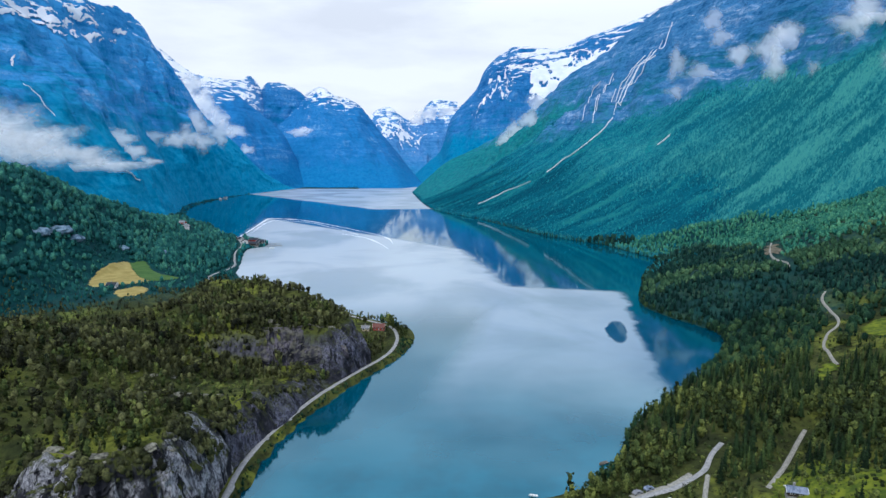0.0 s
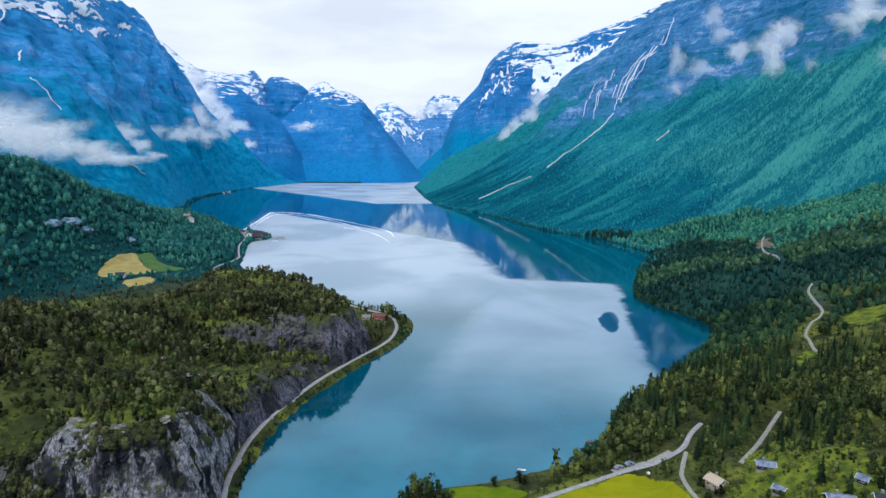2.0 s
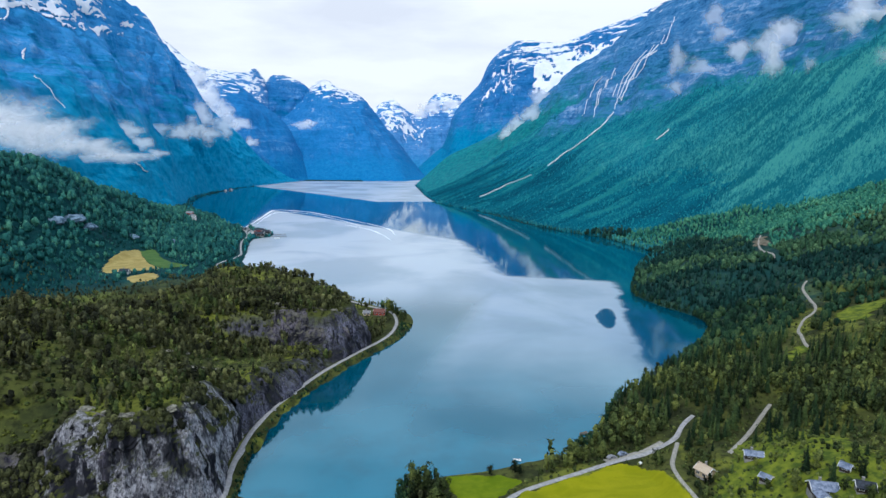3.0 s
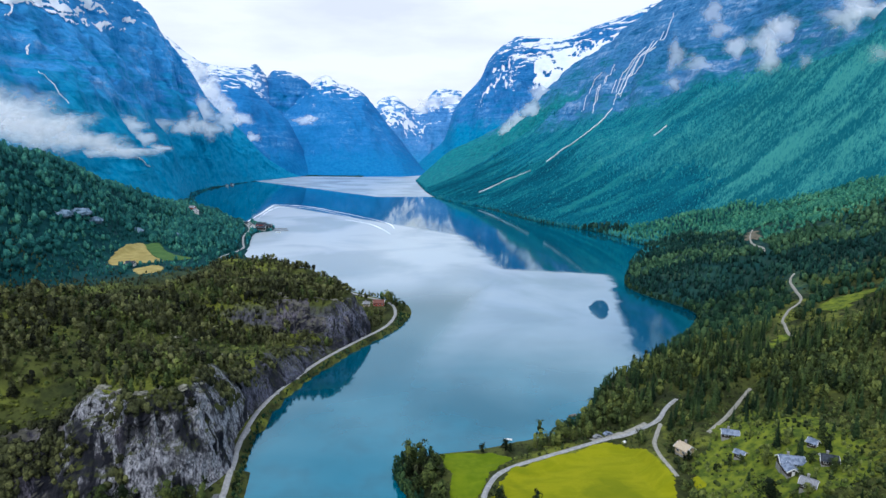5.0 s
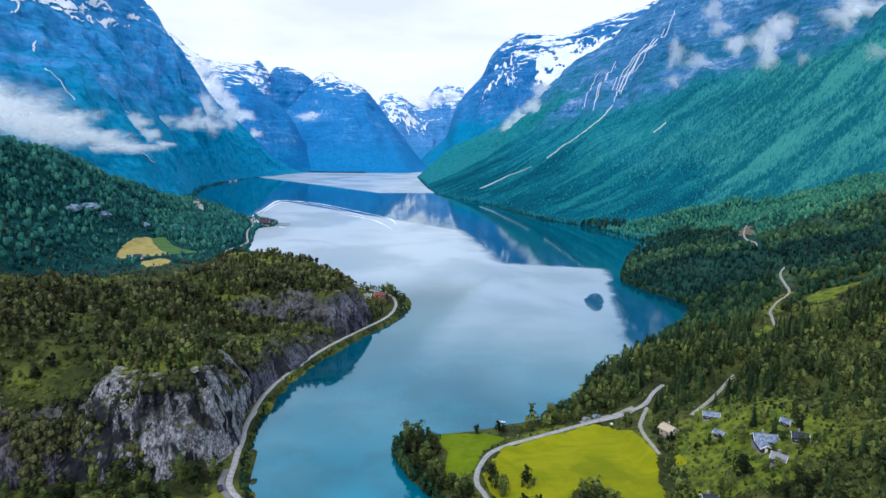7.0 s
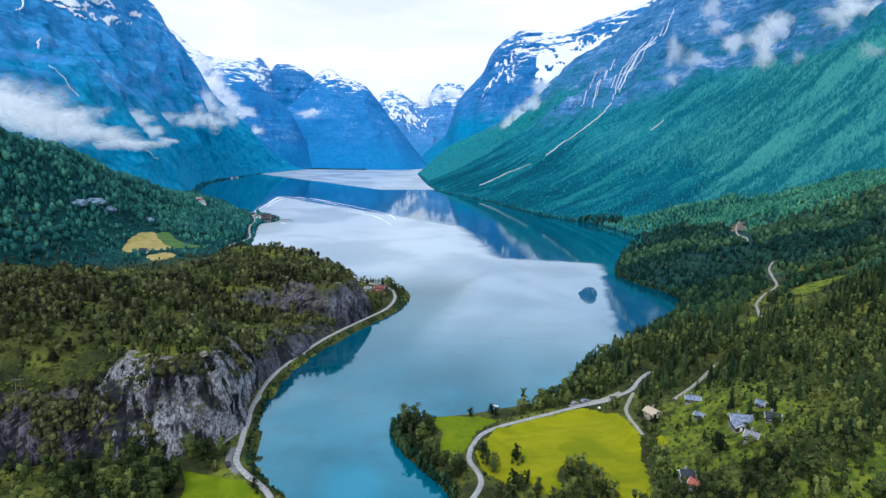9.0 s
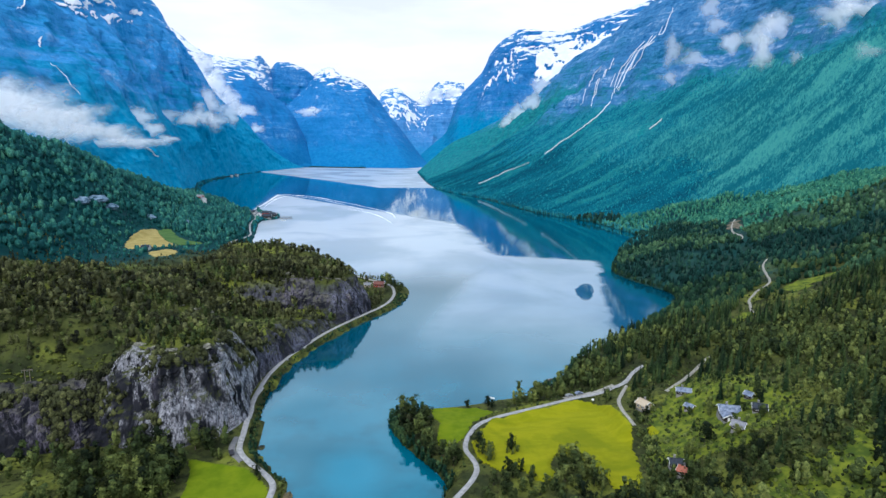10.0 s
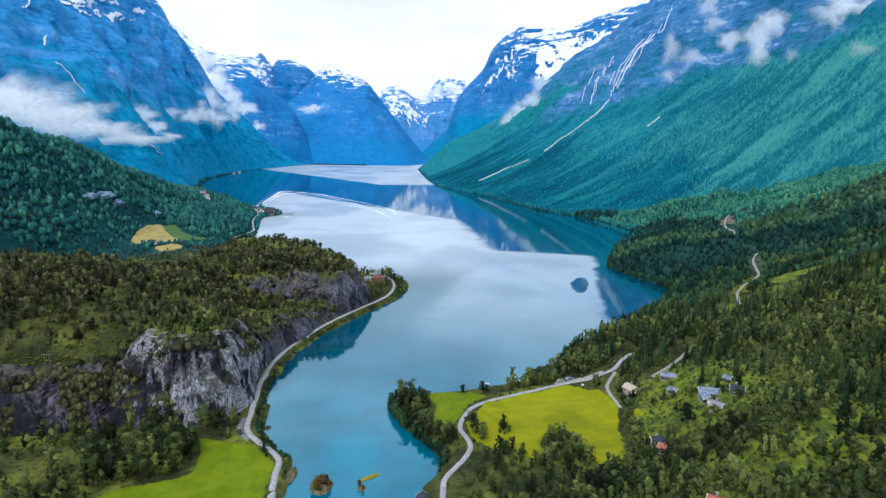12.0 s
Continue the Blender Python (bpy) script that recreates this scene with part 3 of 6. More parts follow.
def height(x, y):
    """The ground's height, for arrays."""
    x, y = np.asarray(x, float), np.asarray(y, float)
    d = -edge_distance(x, y, LAKE)
    inland = np.maximum(d, 0)
    rough = fbm(x / 60, y / 60, 4, 3)
    bank = 1.8 * smooth(0, 5, inland)
    # right side: a terrace by the lake, then a steady rise to the mountain
    flat = smooth(-45, 5, edge_distance(x, y, FIELD_RIGHT))
    rise = (0.25 + 0.12 * smooth(310, 390, y)) * np.maximum(inland - 8, 0) + 5 * rough * smooth(15, 70, inland)
    right = bank + rise * (1 - 0.92 * flat) * smooth(1050, 850, y)
    # left side: the rocky hill with its bench, the dark wooded ridge, the valley floor between
    dh = edge_distance(x, y, HILL)
    width = np.where((x > -185) & (y < 475), 8.0 + 8 * smooth(425, 470, y) * smooth(-20, 10, x), 55.0 - 27 * smooth(-190, -130, x))
    top = 36 + 0.20 * np.maximum(-x - 90, 0) * smooth(470, 340, y) - (4 + 14 * smooth(-100, -155, x)) * smooth(400, 505, y) + 3.5 * rough + 3 * fbm(x / 22, y / 22, 3, 8)
    top = top * (1 - 0.42 * smooth(-94, -112, x) * smooth(305, 268, y))
    bench = smooth(-125, -60, x) * smooth(312, 350, y) * smooth(443, 430, y)
    top = top + (20 - 8 * smooth(370, 415, y) - top) * bench
    hill = top * smooth(0, 1, dh / width)
    dr, crest = line_distance(x, y, DARK_RIDGE)
    ridge = crest * (1 - smooth(0, 1, dr / (60 + crest * 1.25))) * (1 + 0.12 * rough)
    floor = bank + np.minimum(inland * 0.12, 14) * smooth(450, 600, y) + 1.5 * rough * smooth(10, 60, inland)
    floor = floor + 0.10 * np.maximum(-x - 140, 0) * smooth(400, 200, y)
    left = np.maximum(floor, np.maximum(hill, ridge)) 
    left_side = x < np.interp(y, [0, 500, 600, 1000, 2000, 3000], [0, 48, 0, 0, -50, 50])
    z = np.where(left_side, left, right)
    for line in (ROAD_LEFT, ROAD_RIGHT, TRACK_HOUSES, TRACK_LOTS):
        far, level = line_distance(x, y, line)
        z = z + (level - z) * (1 - smooth(3.0, 9.0, far)) * (d > 0)
    z = np.where(d > 0, z, -6 * smooth(0, 14, -d) - 0.3)
    far = smooth(3050, 3400, y)
    return z * (1 - far) + np.minimum(z, 4) * far


def spread(core, step, reach, growth=1.16):
    """Grid lines: even within the core, ever wider out to the reach."""
    mid = list(np.arange(core[0], core[1] + 0.1, step))
    gap, hi = step, mid[-1]
    while hi < reach[1]:
        gap *= growth
        hi += gap
        mid.append(hi)
    gap, lo = step, mid[0]
    while lo > reach[0]:
        gap *= growth
        lo -= gap
        mid.insert(0, lo)
    return np.array(mid)


gx, gy = spread((-330, 420), 4.0, (-4600, 4600)), spread((140, 720), 4.0, (-4600, 4750), 1.08)
GX, GY = np.meshgrid(gx, gy)
GZ = height(GX, GY)
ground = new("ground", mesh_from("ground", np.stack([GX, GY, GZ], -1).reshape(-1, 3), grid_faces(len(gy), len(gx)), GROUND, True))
tagged(ground, "olive heath and mossy rocky ground round the lake", "ground", kind="structure")


def lie(x, y):
    """The height of the finished ground sheet, read between its grid lines."""
    x, y = np.atleast_1d(np.asarray(x, float)), np.atleast_1d(np.asarray(y, float))
    i = np.clip(np.searchsorted(gx, x) - 1, 0, len(gx) - 2)
    j = np.clip(np.searchsorted(gy, y) - 1, 0, len(gy) - 2)
    u, v = (x - gx[i]) / (gx[i + 1] - gx[i]), (y - gy[j]) / (gy[j + 1] - gy[j])
    return (GZ[j, i] * (1 - u) + GZ[j, i + 1] * u) * (1 - v) + (GZ[j + 1, i] * (1 - u) + GZ[j + 1, i + 1] * u) * v


def lake_water():
    bm = bmesh.new()
    bmesh.ops.create_grid(bm, x_segments=12, y_segments=24, size=1)
    for v in bm.verts:
        v.co = (v.co.x * 800 - 50, 1500 + v.co.y * 1700, 0)
    me = bpy.data.meshes.new("lake_water")
    bm.to_mesh(me)
    bm.free()
    me.materials.append(WATER)
    return tagged(new("lake_water", me), "calm turquoise glacial lake mirroring clouds and mountains", "lake", kind="structure")


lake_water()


# ---- mountains ----
SLOPES = {}
def mountain(name, crest, foot, material, label, bulge=0.0, rough=1.0, cols=240, rows=90, seed=1, hollow=1.0, crags_from=150, wooded=None):
    """A mountain wall between the line of its foot and the line of its crest, with gullies, ledges and a back."""
    c, f = spline(crest, cols), spline(foot, cols)
    v = np.linspace(0, 1, rows)[:, None]
    u = np.linspace(0, 1, cols)[None, :]
    x = f[None, :, 0] + (c[None, :, 0] - f[None, :, 0]) * v
    y = f[None, :, 1] + (c[None, :, 1] - f[None, :, 1]) * v
    rise = c[None, :, 2] - f[None, :, 2]
    z = f[None, :, 2] + rise * (v ** hollow + bulge * np.sin(v * math.pi))
    length = np.hypot(np.diff(f[:, 0]), np.diff(f[:, 1])).sum()
    s = u * length
    gully = np.abs(fbm(s / 150 + 0.8 * v, v * 1.2 + 0 * s, 5, seed, 0.55))
    crag = fbm(x / 90, z / 60 + y / 120, 6, seed + 9, 0.56)
    amount = rough * np.clip(rise, 0, 600) * np.sin(np.clip(v, 0, 1) * math.pi) ** 0.6
    if wooded:
        # soil and trees smooth the slope below the rock walls
        line = wooded[0] - wooded[1] * y
        amount = amount * (0.30 + 0.70 * smooth(line - 40, line + 60, z))
    z = z + amount * (0.09 * crag + 0.10 * (gully - 0.4))
    edge = np.clip(rise, 0, 500) * 0.022 * rough * fbm(s / 60, 0 * s, 5, seed + 30, 0.6)
    z = z + edge * v ** 6
    z = z + rough * 7 * fbm(s / 22 + z / 40, z / 16, 4, seed + 50, 0.6) * np.sin(np.clip(v, 0, 1) * math.pi) * smooth(crags_from, crags_from + 150, z)
    push = amount * 0.10 * fbm(s / 70, v * 6 + 0 * s, 4, seed + 5)
    nx, ny = f[None, :, 0] - c[None, :, 0], f[None, :, 1] - c[None, :, 1]
    n = np.hypot(nx, ny) + 1e-6
    x, y = x + push * nx / n, y + push * ny / n
    # the far side drops to the ground
    bx, by = x[-1:] - nx / n * 120, y[-1:] - ny / n * 120
    x, y, z = np.vstack([x, bx]), np.vstack([y, by]), np.vstack([z, np.full_like(bx, -5)])
    SLOPES[name] = np.stack([x, y, z], -1)[:-1]
    ob = new(name, mesh_from(name, np.stack([x, y, z], -1).reshape(-1, 3), grid_faces(rows + 1, cols), material, True))
    return tagged(ob, label, "mountain", kind="structure")


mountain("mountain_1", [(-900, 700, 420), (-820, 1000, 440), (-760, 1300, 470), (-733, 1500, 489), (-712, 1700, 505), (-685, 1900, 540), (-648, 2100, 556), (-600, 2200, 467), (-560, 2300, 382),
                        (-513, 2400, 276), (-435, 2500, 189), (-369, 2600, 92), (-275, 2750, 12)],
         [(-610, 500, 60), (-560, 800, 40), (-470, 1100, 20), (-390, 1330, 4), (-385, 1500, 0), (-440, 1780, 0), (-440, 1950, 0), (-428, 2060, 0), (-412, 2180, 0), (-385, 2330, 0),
          (-340, 2470, 0), (-290, 2620, 0), (-240, 2760, 0)], ROCK_L, "steep haze-blue rock mountain with wooded foot and snow streaks", 0.05, 0.42, 420, 170, 2)
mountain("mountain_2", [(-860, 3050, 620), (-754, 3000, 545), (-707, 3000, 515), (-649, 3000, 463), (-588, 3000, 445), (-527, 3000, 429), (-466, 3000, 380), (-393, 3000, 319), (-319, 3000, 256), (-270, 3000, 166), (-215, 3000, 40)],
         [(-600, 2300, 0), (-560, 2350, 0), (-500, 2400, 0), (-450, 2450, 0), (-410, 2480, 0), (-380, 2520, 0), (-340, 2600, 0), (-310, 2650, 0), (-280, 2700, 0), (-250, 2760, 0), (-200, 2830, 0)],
         ROCK_FAR, "haze-blue rock shoulder with snow gullies above the lake", 0.1, 0.3, 160, 70, 3)
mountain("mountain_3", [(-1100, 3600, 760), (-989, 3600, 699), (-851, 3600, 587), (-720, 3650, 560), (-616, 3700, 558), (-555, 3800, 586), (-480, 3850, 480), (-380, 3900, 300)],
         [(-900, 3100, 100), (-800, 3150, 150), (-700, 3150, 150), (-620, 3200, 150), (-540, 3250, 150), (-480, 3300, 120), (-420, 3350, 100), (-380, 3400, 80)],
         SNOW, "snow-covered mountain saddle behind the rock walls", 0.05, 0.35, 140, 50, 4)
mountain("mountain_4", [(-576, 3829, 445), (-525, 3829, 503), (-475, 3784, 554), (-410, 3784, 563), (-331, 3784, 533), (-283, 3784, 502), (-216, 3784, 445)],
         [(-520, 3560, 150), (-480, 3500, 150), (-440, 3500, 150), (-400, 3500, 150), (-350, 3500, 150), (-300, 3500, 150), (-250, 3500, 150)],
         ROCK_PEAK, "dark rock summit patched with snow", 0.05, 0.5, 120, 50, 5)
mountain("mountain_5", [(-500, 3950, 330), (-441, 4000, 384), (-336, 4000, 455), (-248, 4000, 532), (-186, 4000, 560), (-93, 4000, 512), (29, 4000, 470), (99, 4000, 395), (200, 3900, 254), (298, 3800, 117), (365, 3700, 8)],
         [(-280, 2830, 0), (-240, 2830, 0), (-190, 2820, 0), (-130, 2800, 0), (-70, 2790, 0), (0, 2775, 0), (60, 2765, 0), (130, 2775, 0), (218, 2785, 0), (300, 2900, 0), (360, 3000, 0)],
         ROCK_FAR, "domed haze-blue mountain with a snow-dusted top at the lake's end", 0.22, 0.32, 280, 120, 6)
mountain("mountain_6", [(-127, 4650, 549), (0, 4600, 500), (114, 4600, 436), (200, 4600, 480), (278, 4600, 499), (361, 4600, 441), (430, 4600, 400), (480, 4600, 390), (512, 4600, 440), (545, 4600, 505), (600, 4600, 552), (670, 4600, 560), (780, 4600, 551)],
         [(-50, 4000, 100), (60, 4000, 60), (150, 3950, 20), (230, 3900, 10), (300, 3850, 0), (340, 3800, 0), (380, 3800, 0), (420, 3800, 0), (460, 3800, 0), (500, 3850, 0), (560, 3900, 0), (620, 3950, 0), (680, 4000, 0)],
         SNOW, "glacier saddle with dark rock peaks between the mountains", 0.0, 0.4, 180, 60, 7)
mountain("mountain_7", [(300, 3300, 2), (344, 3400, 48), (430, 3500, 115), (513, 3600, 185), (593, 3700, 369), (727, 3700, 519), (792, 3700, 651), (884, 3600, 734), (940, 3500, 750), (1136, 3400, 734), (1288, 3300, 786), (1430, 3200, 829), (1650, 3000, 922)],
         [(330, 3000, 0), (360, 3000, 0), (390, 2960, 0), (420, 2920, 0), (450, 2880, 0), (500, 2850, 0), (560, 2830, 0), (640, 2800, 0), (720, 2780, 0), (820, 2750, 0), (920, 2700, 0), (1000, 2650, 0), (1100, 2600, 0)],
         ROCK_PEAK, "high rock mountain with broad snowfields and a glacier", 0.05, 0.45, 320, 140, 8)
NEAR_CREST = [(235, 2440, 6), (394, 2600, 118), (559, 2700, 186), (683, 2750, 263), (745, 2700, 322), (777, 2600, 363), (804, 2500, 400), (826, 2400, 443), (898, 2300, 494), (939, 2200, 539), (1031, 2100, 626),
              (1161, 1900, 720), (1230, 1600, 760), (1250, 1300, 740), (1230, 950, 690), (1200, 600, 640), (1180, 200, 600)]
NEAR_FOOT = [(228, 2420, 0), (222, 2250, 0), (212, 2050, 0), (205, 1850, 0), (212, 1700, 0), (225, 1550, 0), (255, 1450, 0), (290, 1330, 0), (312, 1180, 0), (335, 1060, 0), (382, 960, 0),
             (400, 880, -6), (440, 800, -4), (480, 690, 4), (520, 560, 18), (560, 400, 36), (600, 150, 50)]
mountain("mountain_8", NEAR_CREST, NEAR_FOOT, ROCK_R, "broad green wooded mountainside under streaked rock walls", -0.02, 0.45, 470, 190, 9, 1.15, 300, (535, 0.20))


# ---- cliffs ----
def cliff(name, edge, inward, label, base_out=4.0, top_in=10.0, base_z=None, seed=1, rows=46, step=0.9, material=None, depth=1.0):
    """A rock face along an edge line: steep at the foot, rounded over at the top, split by upright cracks."""
    length = np.hypot(*np.diff(np.array(edge, float)[:, :2], axis=0).T).sum()
    cols = int(length / step)
    e = spline(edge, cols)
    t = np.gradient(e[:, :2], axis=0)
    t /= np.hypot(t[:, 0], t[:, 1])[:, None]
    n = np.stack([-t[:, 1], t[:, 0]], 1) * inward
    foot, head = e[:, :2] - n * base_out, e[:, :2] + n * top_in
    z0 = lie(foot[:, 0], foot[:, 1]) - 1.0
    z1 = lie(head[:, 0], head[:, 1]) + 0.3
    v = np.linspace(0, 1, rows)[:, None]
    s = np.linspace(0, length, cols)[None, :]
    rise = 1 - (1 - v) ** 2.0
    z = z0 + (z1 - z0) * rise
    x = foot[None, :, 0] + (head - foot)[None, :, 0] * v
    y = foot[None, :, 1] + (head - foot)[None, :, 1] * v
    cracks = -np.abs(fbm(s / 7 + 0.15 * z / 7, z / 26, 4, seed, 0.6)) + 0.35
    blocks = np.round(2.2 * fbm(s / 13, z / 9, 3, seed + 4)) / 2.2
    bulge = fbm(s / 30, z / 20, 3, seed + 8)
    out = depth * (2.3 * cracks + 1.5 * blocks + 1.8 * bulge) * np.sin(math.pi * np.clip(v, 0.02, 0.97)) ** 0.5 * smooth(3, 12, z1 - z0)
    x, y = x - n[None, :, 0] * out, y - n[None, :, 1] * out
    z = z - 0.5 * np.abs(out) * v
    ob = new(name, mesh_from(name, np.stack([x, y, z], -1).reshape(-1, 3), grid_faces(rows, cols), material or CLIFF, False))
    SLOPES[name] = np.stack([x, y, z], -1)
    return tagged(ob, label, "cliff", kind="structure")


cliff("cliff_1", [tuple(p) for p in HILL[2:8]], 1, "pale grey streaked gneiss cliff above the field", seed=11)
cliff("cliff_4", [tuple(p) for p in HILL[:4]], 1, "low dark overgrown rock face above the wood", seed=41, material=CLIFF_DARK)
cliff("cliff_3", [tuple(p) for p in HILL[7:14]], 1, "dark low rock face along the lakeside road", seed=31, material=CLIFF_BLUE)
cliff("cliff_2", [(-55, 436), (-46, 437.5), (-35, 438), (-24, 438), (-15, 440), (-8, 444)], 1, "dark jointed rock face on the wooded hill", 8.0, 9.0, seed=23, material=CLIFF_DARK, depth=1.7)


# ---- roads and fields ----
def strip(name, line, width, material, label, lift=0.25, taper=0.5):
    """A road with sloping shoulders, laid on the ground."""
    length = np.hypot(*np.diff(np.array(line, float)[:, :2], axis=0).T).sum()
    n = max(int(length / 2.5), 8)
    c = spline(line, n)
    t = np.gradient(c[:, :2], axis=0)
    t /= np.hypot(t[:, 0], t[:, 1])[:, None] + 1e-9
    side = np.stack([t[:, 1], -t[:, 0]], 1)
    ground_z = np.max([lie(c[:, 0] + k * width * side[:, 0], c[:, 1] + k * width * side[:, 1]) for k in (-0.5, 0, 0.5)], axis=0)
    ground_z = np.convolve(np.pad(ground_z, 2, mode="edge"), np.ones(5) / 5, "valid")
    wob = 0.05 * width * fbm(np.arange(n) / 4.0, np.zeros(n), 3, 5)
    rows = []
    for k, dz in ((-0.5 - taper / width, -0.7), (-0.5, lift), (0.0, lift + 0.06), (0.5, lift), (0.5 + taper / width, -0.7)):
        off = k * width + (wob if abs(k) >= 0.5 else 0)
        rows.append(np.stack([c[:, 0] + side[:, 0] * off, c[:, 1] + side[:, 1] * off, ground_z + dz], 1))
    ob = new(name, mesh_from(name, np.array(rows).reshape(-1, 3), grid_faces(5, n), material, True))
    return tagged(ob, label, "road", kind="structure")


strip("road_1", ROAD_LEFT, 2.2, ASPHALT, "narrow pale asphalt road along the lake under the cliff")
strip("road_2", ROAD_RIGHT, 1.9, ASPHALT, "winding pale asphalt road past the meadow")
strip("road_7", [(100, 287.2, 4.4), (110, 289.6, 4.7), (120, 292.4, 5.3), (130, 297, 6.2)], 2.6, GRAVEL, "gravel lay-by beside the road", 0.18)
strip("road_8", [(-52.2, 267, 3), (-52.6, 259, 3), (-50.6, 252.5, 3), (-46, 246.5, 3)], 2.4, GRAVEL_GREY, "grey asphalt lay-by beside the lakeside road", 0.16)
strip("road_3", TRACK_HOUSES, 1.5, GRAVEL, "gravel track to the houses")
strip("road_4", TRACK_LOTS, 1.5, GRAVEL, "pale gravel track through the cabin plots")
strip("road_5", TRACK_HILL, 1.15, GRAVEL, "gravel forest track on the wooded slope", 0.5)
strip("road_6", TRACK_PASS, 1.2, GRAVEL, "gravel track by a felled clearing", 0.5)


def field(name, outline, material, label, lift=0.22, step=1.2, edge=1.2):
    """A meadow lying on the ground, with an uneven rim."""
    poly = spline([*outline, outline[0]], 90)[:-1]
    lo, hi = poly.min(0), poly.max(0)
    x, y = np.meshgrid(np.arange(lo[0], hi[0] + step, step), np.arange(lo[1], hi[1] + step, step))
    x, y = x + 0.3 * vnoise(x * 3.1, y * 2.7, 2), y + 0.3 * vnoise(x * 2.3, y * 3.3, 4)
    d = edge_distance(x, y, poly) + edge * fbm(x / 5, y / 5, 3, 6)
    z = lie(x.ravel(), y.ravel()).reshape(x.shape) + lift + 0.08 * fbm(x / 3, y / 3, 2, 9)
    z = np.where(d > 0, z, z - 0.5)
    faces = grid_faces(*x.shape)
    keep = (d.ravel()[faces] > -1.0).all(axis=1)
    ob = new(name, mesh_from(name, np.stack([x, y, z], -1).reshape(-1, 3), faces[keep], material, True))
    return tagged(ob, label, "meadow", kind="structure")


FIELD_SHORE = np.array([(33, 287), (42, 289), (56, 286), (62, 279.5), (53, 270), (46, 259.5), (41.5, 251), (37, 249), (33, 256), (36, 268), (33, 279)], float)
FIELD_LEFT = np.array([(-68, 251.5), (-60, 249), (-48, 243.6), (-41, 237), (-34.8, 228), (-34, 219), (-34.4, 205), (-37, 180), (-80, 180), (-95, 200), (-88, 213), (-77, 217), (-65, 223), (-64.5, 238)], float)
FIELD_HAY = np.array([(-245, 685), (-250, 720), (-250, 757), (-245, 790), (-229, 754), (-208, 711), (-194, 692), (-204, 672), (-217, 664), (-233, 660)], float)
FIELD_LUSH = np.array([(-245, 790), (-239, 801), (-231, 801), (-213, 762), (-195, 736), (-174, 722), (-180, 706), (-194, 696), (-208, 711), (-229, 754)], float)
FIELD_STRIP = np.array([(-207, 643), (-194, 661), (-185, 658), (-177, 626), (-192, 612)], float)
field("meadow_1", FIELD_RIGHT, MEADOW, "yellow-green mown hay meadow beside the road", 0.6, 0.8)
field("meadow_2", FIELD_SHORE, MEADOW_GREEN, "bright green meadow on the lake shore", 0.3, 0.8)
field("meadow_3", FIELD_LEFT, MEADOW_GREEN, "bright green field below the cliff", 0.3, 0.8, 0.7)
field("meadow_4", FIELD_HAY, HAY, "straw-coloured hayfield between wooded hills", 0.5, 2.0, 0.9)
field("meadow_5", FIELD_LUSH, LUSH, "green field beside the straw-coloured hayfield", 0.58, 2.0, 0.9)
field("meadow_6", FIELD_STRIP, HAY, "small straw-yellow field by the farm", 0.5, 2.0, 2.0)
FIELD_CLEAR = np.array([(288, 384), (300, 402), (318, 414), (350, 410), (338, 398), (315, 386), (296, 372)], float)
FIELD_NOTCH = np.array([(226, 354), (238, 362), (250, 370), (253, 364), (242, 354), (230, 348)], float)
field("meadow_7", FIELD_CLEAR, SCRUB, "grassy clearing in the woods", 0.5, 3.0)
field("meadow_8", FIELD_NOTCH, SCRUB, "grassy glade beside the forest track", 0.5, 3.0)
FIELD_FELLED = np.array([(394, 612), (400, 628), (412, 640), (419, 634), (412, 618), (402, 608)], float)
field("meadow_12", FIELD_FELLED, FELLED, "bare grey-brown felled clearing in the woods", 0.6, 3.0, 3.0)
FIELD_LEDGE = np.array([(-152, 270), (-142, 272), (-132, 277), (-120, 283), (-110, 284), (-112, 289), (-126, 288), (-140, 281), (-154, 277)], float)
FIELD_FERN = np.array([(122, 170), (130, 182), (142, 180), (158, 184), (174, 184), (178, 172), (162, 160), (150, 156), (142, 154), (130, 156), (122, 162)], float)
field("meadow_10", FIELD_FERN, SCRUB, "bright green ferny glade in the birch wood", 0.3, 2.5, 4.0)
FIELD_YARD = np.array([(125, 251), (130, 252), (131, 247), (127, 244), (124, 246)], float)
field("meadow_11", FIELD_YARD, MEADOW, "small patch of yellow mown grass below the tan house", 0.3, 0.8, 0.6)
FIELD_PLOTS = np.array([(124, 246), (128, 262), (140, 268), (150, 280), (166, 282), (176, 262), (178, 240), (172, 220), (158, 206), (138, 202), (124, 212), (116, 224)], float)
field("meadow_9", FIELD_PLOTS, SCRUB, "bright green ferny clearing round the cabins", 0.3, 2.5, 4.0)
FIELDS = (FIELD_RIGHT, FIELD_SHORE, FIELD_LEFT, FIELD_HAY, FIELD_LUSH, FIELD_STRIP, FIELD_CLEAR, FIELD_NOTCH, FIELD_YARD, FIELD_FELLED, FIELD_LEDGE)
ROADS = ((ROAD_LEFT, 5.0), (ROAD_RIGHT, 6.0), (TRACK_HOUSES, 3.6), (TRACK_LOTS, 6.0), (TRACK_HILL, 6.0), (TRACK_PASS, 6.0))


# ---- woods ----
rng = np.random.default_rng(7)


def leaf(center, normal, size):
    """A leafy spray: one triangle per row, lying across the given normals."""
    n = len(center)
    normal = normal / (np.linalg.norm(normal, axis=1)[:, None] + 1e-9)
    a = np.cross(normal, rng.normal(size=(n, 3)))
    a /= np.linalg.norm(a, axis=1)[:, None] + 1e-9
    b = np.cross(normal, a)
    size = np.asarray(size).reshape(-1, 1)
    return np.stack([center + a * size, center - 0.5 * a * size + 0.87 * b * size, center - 0.5 * a * size - 0.87 * b * size], 1)


